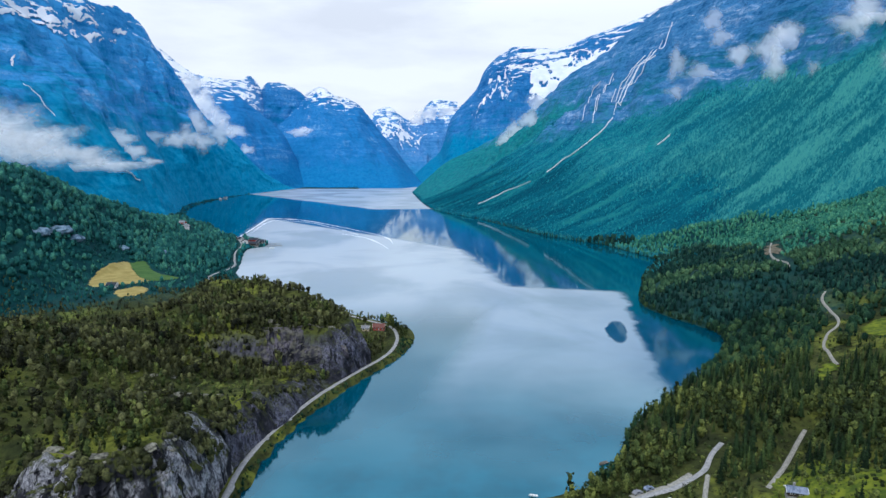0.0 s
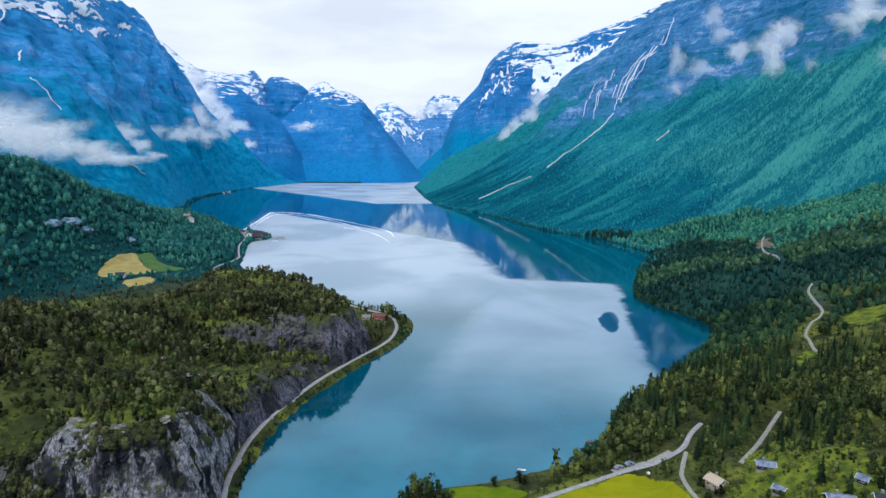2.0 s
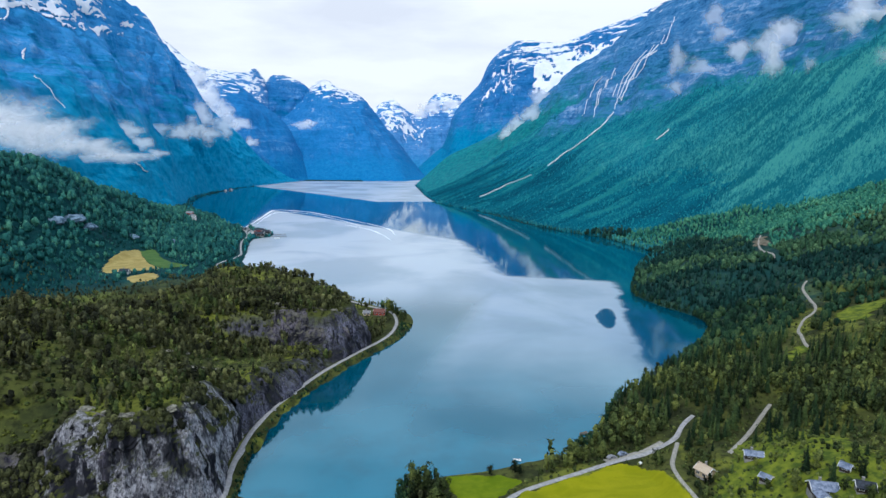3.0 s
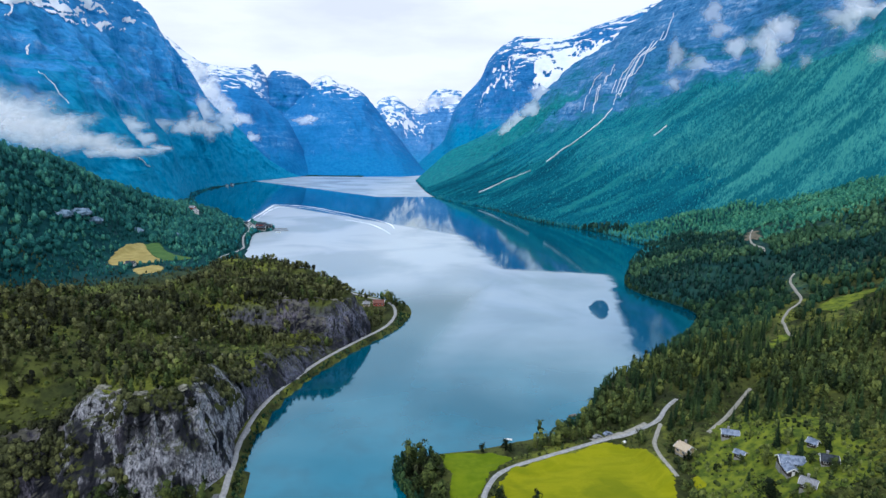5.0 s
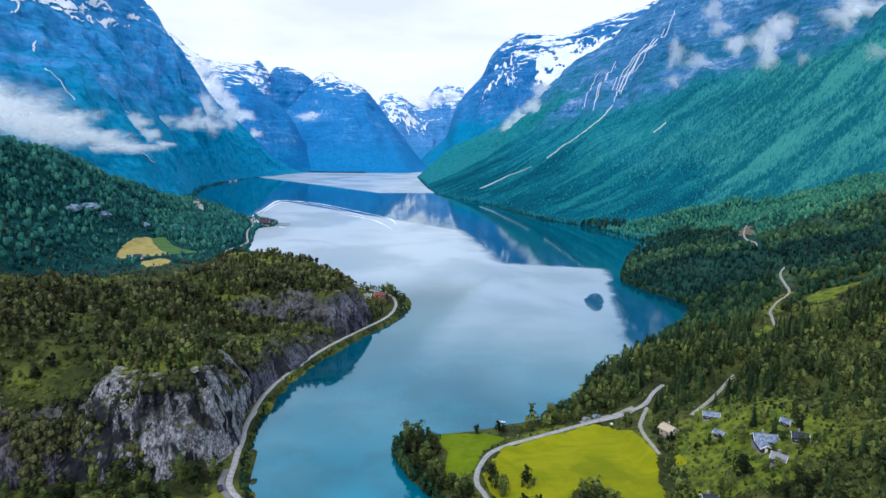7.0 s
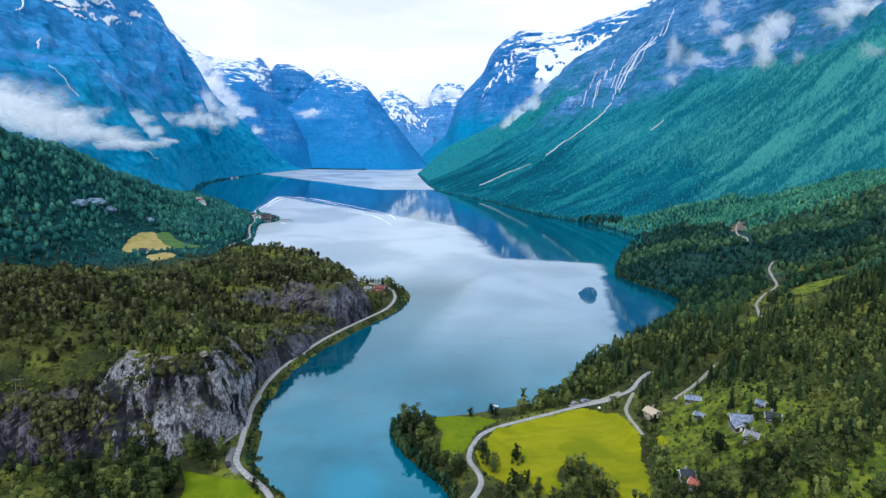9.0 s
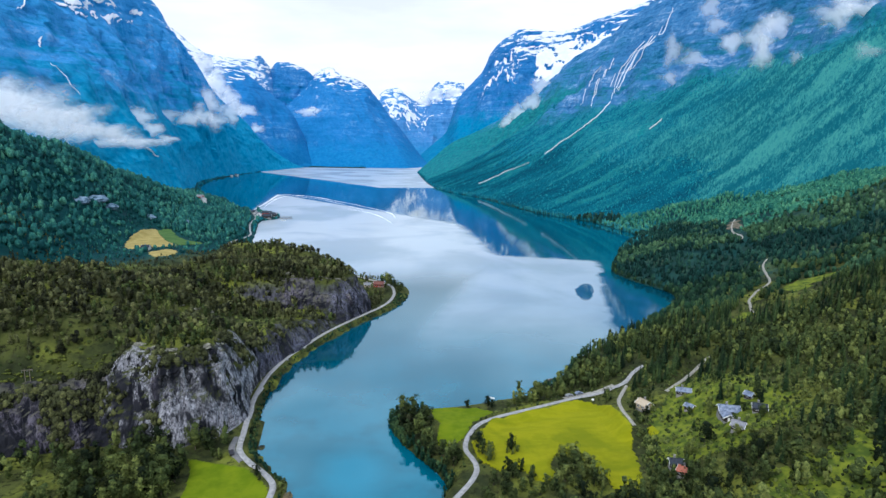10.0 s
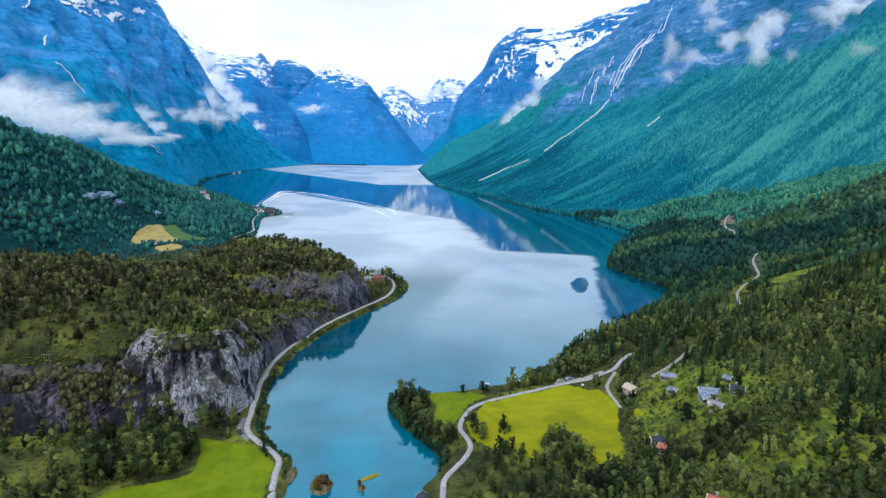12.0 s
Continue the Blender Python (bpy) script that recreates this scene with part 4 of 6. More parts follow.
def mass(center, size, jitter=0.28):
    """An uneven lump of foliage, twenty faces."""
    g = (1 + 5 ** 0.5) / 2
    v = np.array([(-1, g, 0), (1, g, 0), (-1, -g, 0), (1, -g, 0), (0, -1, g), (0, 1, g), (0, -1, -g), (0, 1, -g), (g, 0, -1), (g, 0, 1), (-g, 0, -1), (-g, 0, 1)], float)
    f = [(0, 11, 5), (0, 5, 1), (0, 1, 7), (0, 7, 10), (0, 10, 11), (1, 5, 9), (5, 11, 4), (11, 10, 2), (10, 7, 6), (7, 1, 8),
         (3, 9, 4), (3, 4, 2), (3, 2, 6), (3, 6, 8), (3, 8, 9), (4, 9, 5), (2, 4, 11), (6, 2, 10), (8, 6, 7), (9, 8, 1)]
    v = v / np.linalg.norm(v[0]) * rng.uniform(1 - jitter, 1 + jitter, (12, 1))
    return (v * np.array(size) + np.array(center))[np.array(f)]


def tuft(wide, tall):
    """A small uneven crown of four faces for trees seen from afar."""
    r = rng.uniform(0.7, 1.3, 6)
    top = np.array((0, 0, tall * r[4]))
    ring = [np.array((wide * r[k] * math.cos(k * math.pi / 2), wide * r[k] * math.sin(k * math.pi / 2), -1.1 * tall)) for k in range(4)]
    return np.array([(ring[k], ring[(k + 1) % 4], top) for k in range(4)])


def full(crown, wide, low, count=1):
    """A crown with leafy masses inside its sprays."""
    lumps = [crown]
    for k in range(count):
        z = low + (0.92 - low) * (k + 0.5) / count
        off = rng.normal(0, wide * 0.22, 2) if count > 1 else (0, 0)
        r = wide * (0.74 if count == 1 else 0.50) * (1.1 - 0.5 * abs(z - 0.45))
        lumps.append(mass((off[0], off[1], z), (r, r, (0.95 - low) / count * 0.62)))
    return np.concatenate(lumps)


def spire(wide, sides=8):
    """The dense inside of a spruce: a ragged cone."""
    a = np.linspace(0, 2 * math.pi, sides, endpoint=False)
    r = wide * 0.62 * rng.uniform(0.75, 1.25, sides)
    ring = np.stack([r * np.cos(a), r * np.sin(a), rng.uniform(0.06, 0.16, sides)], 1)
    tip = np.array((0.0, 0.0, 0.93))
    return np.array([(ring[k], ring[(k + 1) % sides], tip) for k in range(sides)])


def broadleaf(n, wide=0.30, clumps=9, low=0.25, leaf_size=0.055):
    """Crown of a birch or alder, one unit high: leafy sprays round uneven clumps, with gaps."""
    c = np.stack([rng.normal(0, wide * 0.52, clumps), rng.normal(0, wide * 0.52, clumps), rng.uniform(low + 0.1, 0.88, clumps)], 1)
    c[:, :2] = np.clip(c[:, :2], -0.75 * wide, 0.75 * wide)
    c[:, :2] *= (1.15 - 0.9 * np.abs(c[:, 2:] - 0.5))
    r = rng.uniform(0.09, 0.17, clumps) * wide / 0.30
    k = rng.integers(0, clumps, n)
    d = rng.normal(size=(n, 3))
    d /= np.linalg.norm(d, axis=1)[:, None]
    d[:, 2] = np.where(d[:, 2] < -0.4, -d[:, 2], d[:, 2])
    p = c[k] + d * (r[k] * rng.uniform(0.6, 1.12, n))[:, None]
    return leaf(p, d + rng.normal(0, 0.45, (n, 3)), leaf_size * rng.uniform(0.7, 1.4, n))


def spruce(n, wide=0.17, low=0.08):
    """Crown of a spruce, one unit high: drooping boughs in ragged tiers."""
    t = low + (1 - low) * rng.random(n) ** 1.15
    a = rng.uniform(0, 2 * math.pi, n)
    r = wide * (1.04 - t) * rng.uniform(0.65, 1.2, n) + 0.012
    ca, sa = np.cos(a), np.sin(a)
    w = (0.40 * r + 0.012)
    top = np.stack([0.15 * r * ca, 0.15 * r * sa, t + 0.05 * (1.1 - t)], 1)
    e1 = np.stack([r * ca - w * sa, r * sa + w * ca, t - 0.32 * r], 1)
    e2 = np.stack([r * ca + w * sa, r * sa - w * ca, t - 0.32 * r], 1)
    return np.stack([top, e1, e2], 1)


def soft(tris):
    """Turns the sprays of a crown outward and gives them rounded normals, as a leafy mass scatters light."""
    g = np.cross(tris[:, 1] - tris[:, 0], tris[:, 2] - tris[:, 0])
    g /= np.linalg.norm(g, axis=1)[:, None] + 1e-9
    c = tris.mean(axis=1)
    w, mid = np.abs(c[:, :2]).mean() * 2.2 + 1e-6, c[:, 2].mean()

    def outward(p):
        o = np.stack([p[..., 0] / w, p[..., 1] / w, (p[..., 2] - mid) * 1.6], -1)
        return o / (np.linalg.norm(o, axis=-1)[..., None] + 1e-9)

    back = (g * outward(c)).sum(1) < 0
    tris = tris.copy()
    tris[back] = tris[back][:, ::-1]
    g[back] *= -1
    n = 0.30 * g[:, None, :] + 0.80 * outward(tris) + np.array((0, 0, 0.25))
    return tris, (n / np.linalg.norm(n, axis=-1)[..., None]).reshape(-1, 3)


def round_normals(me, normals):
    me.attributes.new("custom_normal", "FLOAT_VECTOR", "POINT").data.foreach_set("vector", np.ascontiguousarray(normals, np.float32).ravel())
    return me


def plant(name, points, heights, crowns, material, label, widths=(0.8, 1.25), sink=0.3, lean=None):
    """Thousands of trees joined in one mesh, each a turned and stretched crown."""
    if len(points) == 0:
        return None
    z = lie(points[:, 0], points[:, 1]) - sink if points.shape[1] == 2 else points[:, 2] - sink
    pick = rng.integers(0, len(crowns), len(points))
    chunks, tones, normals = [], [], []
    for k, crown in enumerate(crowns):
        m = pick == k
        if not m.any():
            continue
        q, h = points[m], heights[m]
        a = rng.uniform(0, 2 * math.pi, len(q))
        w = h * rng.uniform(*widths, len(q))
        ca, sa = np.cos(a), np.sin(a)
        tris, nn = soft(crown)
        v = tris.reshape(-1, 3)
        normals.append(np.stack([nn[None, :, 0] * ca[:, None] - nn[None, :, 1] * sa[:, None], nn[None, :, 0] * sa[:, None] + nn[None, :, 1] * ca[:, None],
                                 np.broadcast_to(nn[None, :, 2], (len(q), len(nn)))], -1).reshape(-1, 3))
        x = q[:, 0, None] + w[:, None] * (v[None, :, 0] * ca[:, None] - v[None, :, 1] * sa[:, None])
        y = q[:, 1, None] + w[:, None] * (v[None, :, 0] * sa[:, None] + v[None, :, 1] * ca[:, None])
        tones.append(np.repeat(rng.random(len(q)), len(v)))
        chunks.append(np.stack([x, y, z[m][:, None] + h[:, None] * v[None, :, 2]], -1).reshape(-1, 3))
    v, normals = np.concatenate(chunks), np.concatenate(normals)
    if lean:
        # a closed canopy scatters light as the slope under it does
        normals = 0.45 * normals + np.array(lean)
        normals /= np.linalg.norm(normals, axis=1)[:, None]
    me = round_normals(mesh_from(name, v, np.arange(len(v)).reshape(-1, 3), material, True), normals)
    me.attributes.new("tone", "FLOAT", "POINT").data.foreach_set("value", np.concatenate(tones).astype(np.float32))
    return tagged(new(name, me), label, "forest", kind="stuff")


def sow(box, spacing, jitter=0.48):
    """Uneven rows of points in a box."""
    x, y = np.meshgrid(np.arange(box[0], box[1], spacing), np.arange(box[2], box[3], spacing))
    p = np.stack([x.ravel(), y.ravel()], 1)
    return p + rng.uniform(-jitter, jitter, p.shape) * spacing


HOUSES = [(133, 269, 4), (149, 264, 4.5), (144.5, 250, 3), (148, 229, 6.5), (157, 222, 4), (143, 212, 3.5), (120, 216, 3.5), (119, 207, 3.5), (106, 153, 6), (160, 233, 3), (17, 531, 10), (6, 528, 7), (-218, 662, 10), (-145, 1006, 13), (-138, 1026, 13), (-150, 1036, 13), (-160, 1018, 11), (-172, 1052, 9), (-274, 1140, 14), (-284, 1160, 14), (-268, 1122, 14), (-416, 2105, 20), (-409, 2150, 20)]


def clear(p, bank=2.0):
    """Which points stand on open ground: no water, field, road or house."""
    x, y = p[:, 0], p[:, 1]
    ok = edge_distance(x, y, LAKE) < -bank
    for f in FIELDS:
        ok &= edge_distance(x, y, f) < -2.0
    for line, gap in ROADS:
        ok &= line_distance(x, y, line)[0] > gap
    for hx, hy, r in HOUSES:
        ok &= np.hypot(x - hx, y - hy) > r
    return ok


def steepness(p):
    return np.hypot(lie(p[:, 0] + 3, p[:, 1]) - lie(p[:, 0] - 3, p[:, 1]), lie(p[:, 0], p[:, 1] + 3) - lie(p[:, 0], p[:, 1] - 3)) / 6


def left_of(p):
    return p[:, 0] < np.interp(p[:, 1], [0, 500, 600, 1000, 2000], [0, 48, 0, 0, -50])


MID_BROAD = [full(broadleaf(66, w, 12, 0.12, 0.047), w, 0.12, 3) for w in (0.20, 0.25, 0.18, 0.28)]
MID_SPRUCE = [np.concatenate([spruce(86, w), spire(w)]) for w in (0.13, 0.16, 0.19)]
MID_PINE = [full(broadleaf(64, 0.20, 9, 0.22, 0.05), 0.19, 0.25, 2) for _ in range(4)]
FAR_BROAD = [full(broadleaf(12, w, 5, 0.15, 0.09), w, 0.10) for w in (0.26, 0.32, 0.29)]
FAR_SPRUCE = [np.concatenate([spruce(18, w), spire(w, 7)]) for w in (0.17, 0.21)]


NEAR_RIGHT, NEAR_LEFT = (16, 150, 172, 292), (-112, -34, 196, 262)


def near(p):
    """The stretches beside the two meadows, whose trees stand singly."""
    a = (p[:, 0] > NEAR_RIGHT[0]) & (p[:, 0] < NEAR_RIGHT[1]) & (p[:, 1] > NEAR_RIGHT[2]) & (p[:, 1] < NEAR_RIGHT[3])
    b = (p[:, 0] > NEAR_LEFT[0]) & (p[:, 0] < NEAR_LEFT[1]) & (p[:, 1] > NEAR_LEFT[2]) & (p[:, 1] < NEAR_LEFT[3])
    return a | b


SINGLE = []

# the rocky hill: open pine heath with birches
p = np.vstack([sow((-330, 30, 175, 660), 3.9), sow((-260, -40, 110, 175), 4.4)])
p = p[clear(p) & left_of(p) & (p[:, 0] > -0.60 * p[:, 1] - 25)]
grove = fbm(p[:, 0] / 38, p[:, 1] / 38, 3, 40)
gap = (p[:, 0] > -50) & (p[:, 0] < 10) & (p[:, 1] > 430) & (p[:, 1] < 440)
p = p[(steepness(p) < 1.3) & (rng.random(len(p)) < np.where(gap, 0.0, 0.56 + 0.7 * grove + 0.6 * smooth(443, 447, p[:, 1]) * smooth(485, 475, p[:, 1]) * smooth(-110, -95, p[:, 0])))]
kind = fbm(p[:, 0] / 30, p[:, 1] / 30, 2, 44) + rng.normal(0, 0.5, len(p))
h = rng.uniform(4.0, 9.2, len(p)) * np.where(p[:, 1] < 262, 1.4, 1) * (1 - 0.2 * smooth(460, 500, p[:, 1]))
h *= 1 - 0.45 * smooth(490, 560, p[:, 1]) * smooth(-90, -140, p[:, 0])
single = near(p) & (rng.random(len(p)) < 0.75)
SINGLE += [(*q, hh, "birch") for q, hh in zip(p[single], h[single])]
p, h, kind = p[~single], h[~single], kind[~single]
m = (kind < 0.55) & (p[:, 1] > 262)
plant("pine_wood", p[m], h[m], MID_PINE * 2 + MID_SPRUCE[:2], PINE, "olive-green pines on the rocky hill", (1.15, 1.8))
plant("birch_wood", p[~m], h[~m] * 0.95, MID_BROAD, BIRCH, "green birches and alders on and below the hill")

# the lower woods on the other side
p = np.vstack([sow((15, 470, 150, 800), 3.9), sow((40, 260, 92, 150), 4.3), sow((470, 650, 430, 800), 4.8)])
p = p[clear(p) & ~left_of(p) & (p[:, 0] < 1.02 * p[:, 1] + 25) & ~((p[:, 0] > 31) & (p[:, 0] < 78) & (p[:, 1] > 268))]
grove = fbm(p[:, 0] / 34, p[:, 1] / 34, 3, 60)
plots = smooth(60, 20, np.hypot((p[:, 0] - 150) / 1.2, p[:, 1] - 245))
p = p[rng.random(len(p)) < 0.80 + 0.35 * grove - 0.36 * plots - 0.55 * smooth(24, 10, np.hypot((p[:, 0] - 136) / 1.3, p[:, 1] - 168))]
kind = fbm(p[:, 0] / 45, p[:, 1] / 45, 3, 64) + rng.normal(0, 0.4, len(p)) - 0.5 * smooth(300, 330, p[:, 1]) + 0.25 + 0.25 * smooth(230, 180, p[:, 1])
h = rng.uniform(5.0, 10.5, len(p))
plots = smooth(62, 25, np.hypot((p[:, 0] - 146) / 1.1, p[:, 1] - 236))
h *= 1 - 0.3 * smooth(232, 222, p[:, 1]) * smooth(96, 80, p[:, 0]) * (p[:, 1] > 180)
h *= 1 - 0.55 * plots * (rng.random(len(p)) < 0.7)
single = near(p) & (rng.random(len(p)) < 0.6)
SINGLE += [(*q, hh, "spruce" if kk < -1.1 else "birch") for q, hh, kk in zip(p[single], h[single], kind[single])]
p, h, kind = p[~single], h[~single], kind[~single]
m = (kind < 0.0) & ~((p[:, 1] < 335) & (p[:, 0] < 135))
deep = p[:, 1] > 400 + 40 * fbm(p[:, 0] / 50, p[:, 1] / 50, 2, 66)
# long stands of pale alder and dark spruce follow the slope's terraces
along, across = 0.95 * p[:, 0] - 0.30 * p[:, 1], 0.30 * p[:, 0] + 0.95 * p[:, 1]
stand = fbm(along / 110, across / 26, 3, 68) + rng.normal(0, 0.16, len(p))
stand += 1.1 * smooth(26, 14, line_distance(p[:, 0], p[:, 1], [(345, 566, 0), (400, 545, 0), (500, 512, 0)])[0])
stand -= 0.7 * smooth(20, 10, line_distance(p[:, 0], p[:, 1], [(330, 520, 0), (400, 495, 0), (470, 462, 0)])[0])
pale = deep & (stand > 0.22)
beyond = deep & (across > 680 + 14 * fbm(along / 40, across / 40, 2, 70)) & (along > 190)
pale &= ~beyond
dusk = deep & ~pale & ~beyond & (p[:, 1] > 490 + 60 * fbm(p[:, 0] / 60, p[:, 1] / 60, 2, 69))
h = h * (1 - 0.55 * smooth(20, 9, line_distance(p[:, 0], p[:, 1], [(284, 364, 0), (322, 394, 0)])[0]) - 0.5 * smooth(26, 12, np.hypot(p[:, 0] - 378, p[:, 1] - 585)))
plant("alder_wood", p[pale], h[pale] * 0.68, FAR_BROAD, GLADE, "pale green alder stands on the middle slope", (1.0, 1.5))
plant("dusky_wood", p[dusk], h[dusk] * 0.85, FAR_SPRUCE + FAR_BROAD[:1], DUSK, "dark blue-green spruce woods below the mountainside", (1.0, 1.5))
plant("terrace_wood", p[beyond], h[beyond] * 0.55, FAR_BROAD, HEADLAND, "blue-green birch woods where the terrace meets the mountainside", (1.1, 1.6))
deeper = deep & ~pale & ~dusk & ~beyond
plant("deep_wood", p[deeper], h[deeper] * 0.8, FAR_SPRUCE + FAR_BROAD, DEEP, "deep green mixed woods on the middle slope", (1.1, 1.6))
p, h, m = p[~deep], h[~deep], m[~deep]
plant("spruce_wood", p[m], h[m] * 1.15, MID_SPRUCE, SPRUCE, "dark spruces on the lower slope")
plant("mixed_wood", p[~m], h[~m], MID_BROAD, BIRCH, "birches and alders round the cabins and meadow")

# the dark ridge behind the hayfield
p = np.vstack([sow((-620, -130, 430, 1300), 5.0, 0.85), sow((-430, -200, 1300, 1560), 9.0)])
p = p[clear(p) & (edge_distance(p[:, 0], p[:, 1], HILL) < 2)]
p = p[(lie(p[:, 0], p[:, 1]) > 1.5) & (p[:, 0] > -0.62 * p[:, 1] - 20)]
front = (p[:, 1] < 720) & (p[:, 0] > -250)
p = p[~(front & (rng.random(len(p)) < 0.55))]
h = rng.uniform(3.2, 9.8, len(p)) * np.where((p[:, 1] < 800) & (p[:, 0] > -275), 0.65, 1)
plant("ridge_wood", p, h, [full(broadleaf(9, w, 5, 0.12, 0.10), w * 0.8, 0.05) for w in (0.34, 0.42, 0.38)] + FAR_SPRUCE, SHADE, "dark green dense woods on the ridge", (1.0, 1.6))

# trees along the far shores
q = np.vstack([spline(LEFT_SHORE[23:], 1100), spline(FAR_SHORE, 700), spline(RIGHT_SHORE[:9], 1700)])
q = np.vstack([q + rng.normal(0, 9, q.shape), q + rng.normal(0, 20, q.shape)])
q = q[clear(q, 0.5)]
plant("far_shore_wood", q, rng.uniform(4, 7.5, len(q)), FAR_BROAD[:1] + FAR_SPRUCE[:1], TEAL, "haze-tinted blue-green trees lining the far shores of the lake", (0.9, 1.4), 0.8)

# the broad mountainside: birch woods up to the rock walls
def on_slope(surface, count, gentle=0.0):
    """Random places on a mountain's surface, evenly by area, none where it is steeper than the given upward share."""
    a, b, c = surface[:-1, :-1], surface[1:, :-1], surface[:-1, 1:]
    facing = np.cross(b - a, c - a)
    area = np.linalg.norm(facing, axis=-1)
    area = np.where(np.abs(facing[..., 2]) > gentle * area, area, 0)
    pick = rng.choice(area.size, count, p=(area / area.sum()).ravel())
    i, j = np.unravel_index(pick, area.shape)
    u, v = rng.random((count, 1)), rng.random((count, 1))
    return a[i, j] + (b[i, j] - a[i, j]) * u + (c[i, j] - a[i, j]) * v


def line_of(y):
    """The height of the tree line along the near wall."""
    return 535 - 0.20 * y + 190 * smooth(1830, 2010, y)


p = on_slope(SLOPES["mountain_8"], 420000, 0.45)
line = line_of(p[:, 1]) + 50 * fbm(p[:, 0] / 120, p[:, 1] / 120, 4, 71)
view = (p[:, 1] < 1950) & (p[:, 1] > 0.9 * p[:, 0] - 60) & (p[:, 2] > lie(p[:, 0], p[:, 1]) - 1)
p = p[(p[:, 2] < line) & view]
for bed in ([(650, 1559, 0), (605, 1520, 0), (535, 1448, 0), (522, 1496, 0), (489, 1512, 0), (451, 1480, 0)], [(417, 1482, 0), (360, 1532, 0), (301, 1523, 0)], [(631, 1241, 0), (618, 1286, 0), (582, 1237, 0)]):
    p = p[line_distance(p[:, 0], p[:, 1], bed)[0] > 7]
p = p[clear(p[:, :2], 1.0)][:135000]
p = p[rng.random(len(p)) < smooth(1.05, 0.80, p[:, 2] / (line_of(p[:, 1])))]
TINY = [tuft(w, 0.95) for w in (0.62, 0.80, 0.70, 0.56, 0.88)]
# the lower slope takes the darker copy of the slope's leaf colour
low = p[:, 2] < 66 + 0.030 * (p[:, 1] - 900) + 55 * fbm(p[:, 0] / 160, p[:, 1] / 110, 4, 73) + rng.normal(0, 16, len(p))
plant("slope_wood", p[~low], rng.uniform(2.8, 5.6, (~low).sum()) * (1 + 0.6 * smooth(1350, 1000, p[~low, 1])), TINY, TEAL, "dense birch woods in haze-blue green on the mountainside", (0.9, 1.5), 1.2, (-0.62, -0.50, 0.60))
plant("foot_wood", p[low], rng.uniform(3.5, 6.5, low.sum()), TINY, FOOT, "dark haze-blue woods at the mountain's foot", (0.9, 1.4), 1.2, (-0.55, -0.50, 0.50))
p = sow((250, 620, 560, 1000), 5.5)
p = p[clear(p) & ~left_of(p) & ((p[:, 1] > 770) | (p[:, 0] > 440))]
bright = (p[:, 1] > 790 + 40 * fbm(p[:, 0] / 40, p[:, 1] / 40, 2, 74)) & (p[:, 0] > 385) & (p[:, 1] < 930) | (p[:, 0] > 425 + 20 * fbm(p[:, 0] / 30, p[:, 1] / 30, 2, 75))
plant("shore_wood", p[~bright], rng.uniform(8, 12, (~bright).sum()), FAR_BROAD + FAR_SPRUCE, DUSK, "dark woods where the mountainside meets the lake")
plant("shore_alders", p[bright], rng.uniform(4, 7, bright.sum()), FAR_BROAD, HEADLAND, "pale green alders on the shore below the mountainside")


# ---- single trees ----
def trunk_mesh(h, r, bend):
    bm = bmesh.new()
    rings = []
    for k in range(5):
        t = k / 4
        rr = r * (1 - 0.75 * t)
        rings.append([bm.verts.new((bend * t * t + rr * math.cos(a), rr * math.sin(a), t * h - 0.4)) for a in np.linspace(0, 2 * math.pi, 7)[:-1]])
    for lo, hi in zip(rings[:-1], rings[1:]):
        for k in range(6):
            bm.faces.new((lo[k], lo[(k + 1) % 6], hi[(k + 1) % 6], hi[k]))
    for k in range(3):
        a, z0 = 2.1 * k + 0.4, h * (0.35 + 0.15 * k)
        foot, tip = Vector((0, 0, z0)), Vector((0.22 * h * math.cos(a), 0.22 * h * math.sin(a), z0 + 0.2 * h))
        q = [bm.verts.new(foot + Vector((0, 0, dz))) for dz in (0.12, -0.12)] + [bm.verts.new(foot + Vector((-0.1 * math.sin(a), 0.1 * math.cos(a), 0)))]
        e = bm.verts.new(tip)
        for m in range(3):
            bm.faces.new((q[m], q[(m + 1) % 3], e))
    me = bpy.data.meshes.new("trunk")
    bm.to_mesh(me)
    bm.free()
    me.materials.append(BARK)
    return me


def tree_model(name, crown, material, label, h=10.0):
    thing = new(name)
    trunk = new("trunk", trunk_mesh(h * 0.72, 0.17 if name != "spruce_tree" else 0.14, 0.3))
    trunk.parent = thing
    tris, nn = soft(crown)
    v = tris.reshape(-1, 3) * h
    top = new("crown", round_normals(mesh_from("crown", v, np.arange(len(v)).reshape(-1, 3), material, True), nn))
    top.parent = thing
    return tagged(thing, label, "tree", "trees round the meadows")


MODELS = {"birch": [tree_model("birch_tree", full(broadleaf(520, w, 16, 0.10, 0.028), w * 0.85, 0.12, 5), BIRCH_SINGLE, lab) for w, lab in
                    ((0.28, "round-crowned green birch tree in the lakeside wood"), (0.20, "slender green birch tree in the lakeside wood"), (0.34, "broad leafy alder in the lakeside wood"), (0.25, "ragged leafy birch tree in the lakeside wood"))],
          "spruce": [tree_model("spruce_tree", np.concatenate([spruce(420, w), spire(w * 0.85)]), SPRUCE_SINGLE, lab) for w, lab in ((0.16, "narrow dark green spruce tree"), (0.20, "dark green spruce tree with drooping boughs"))]}
used = set()
SINGLE.sort(key=lambda q: q[1])
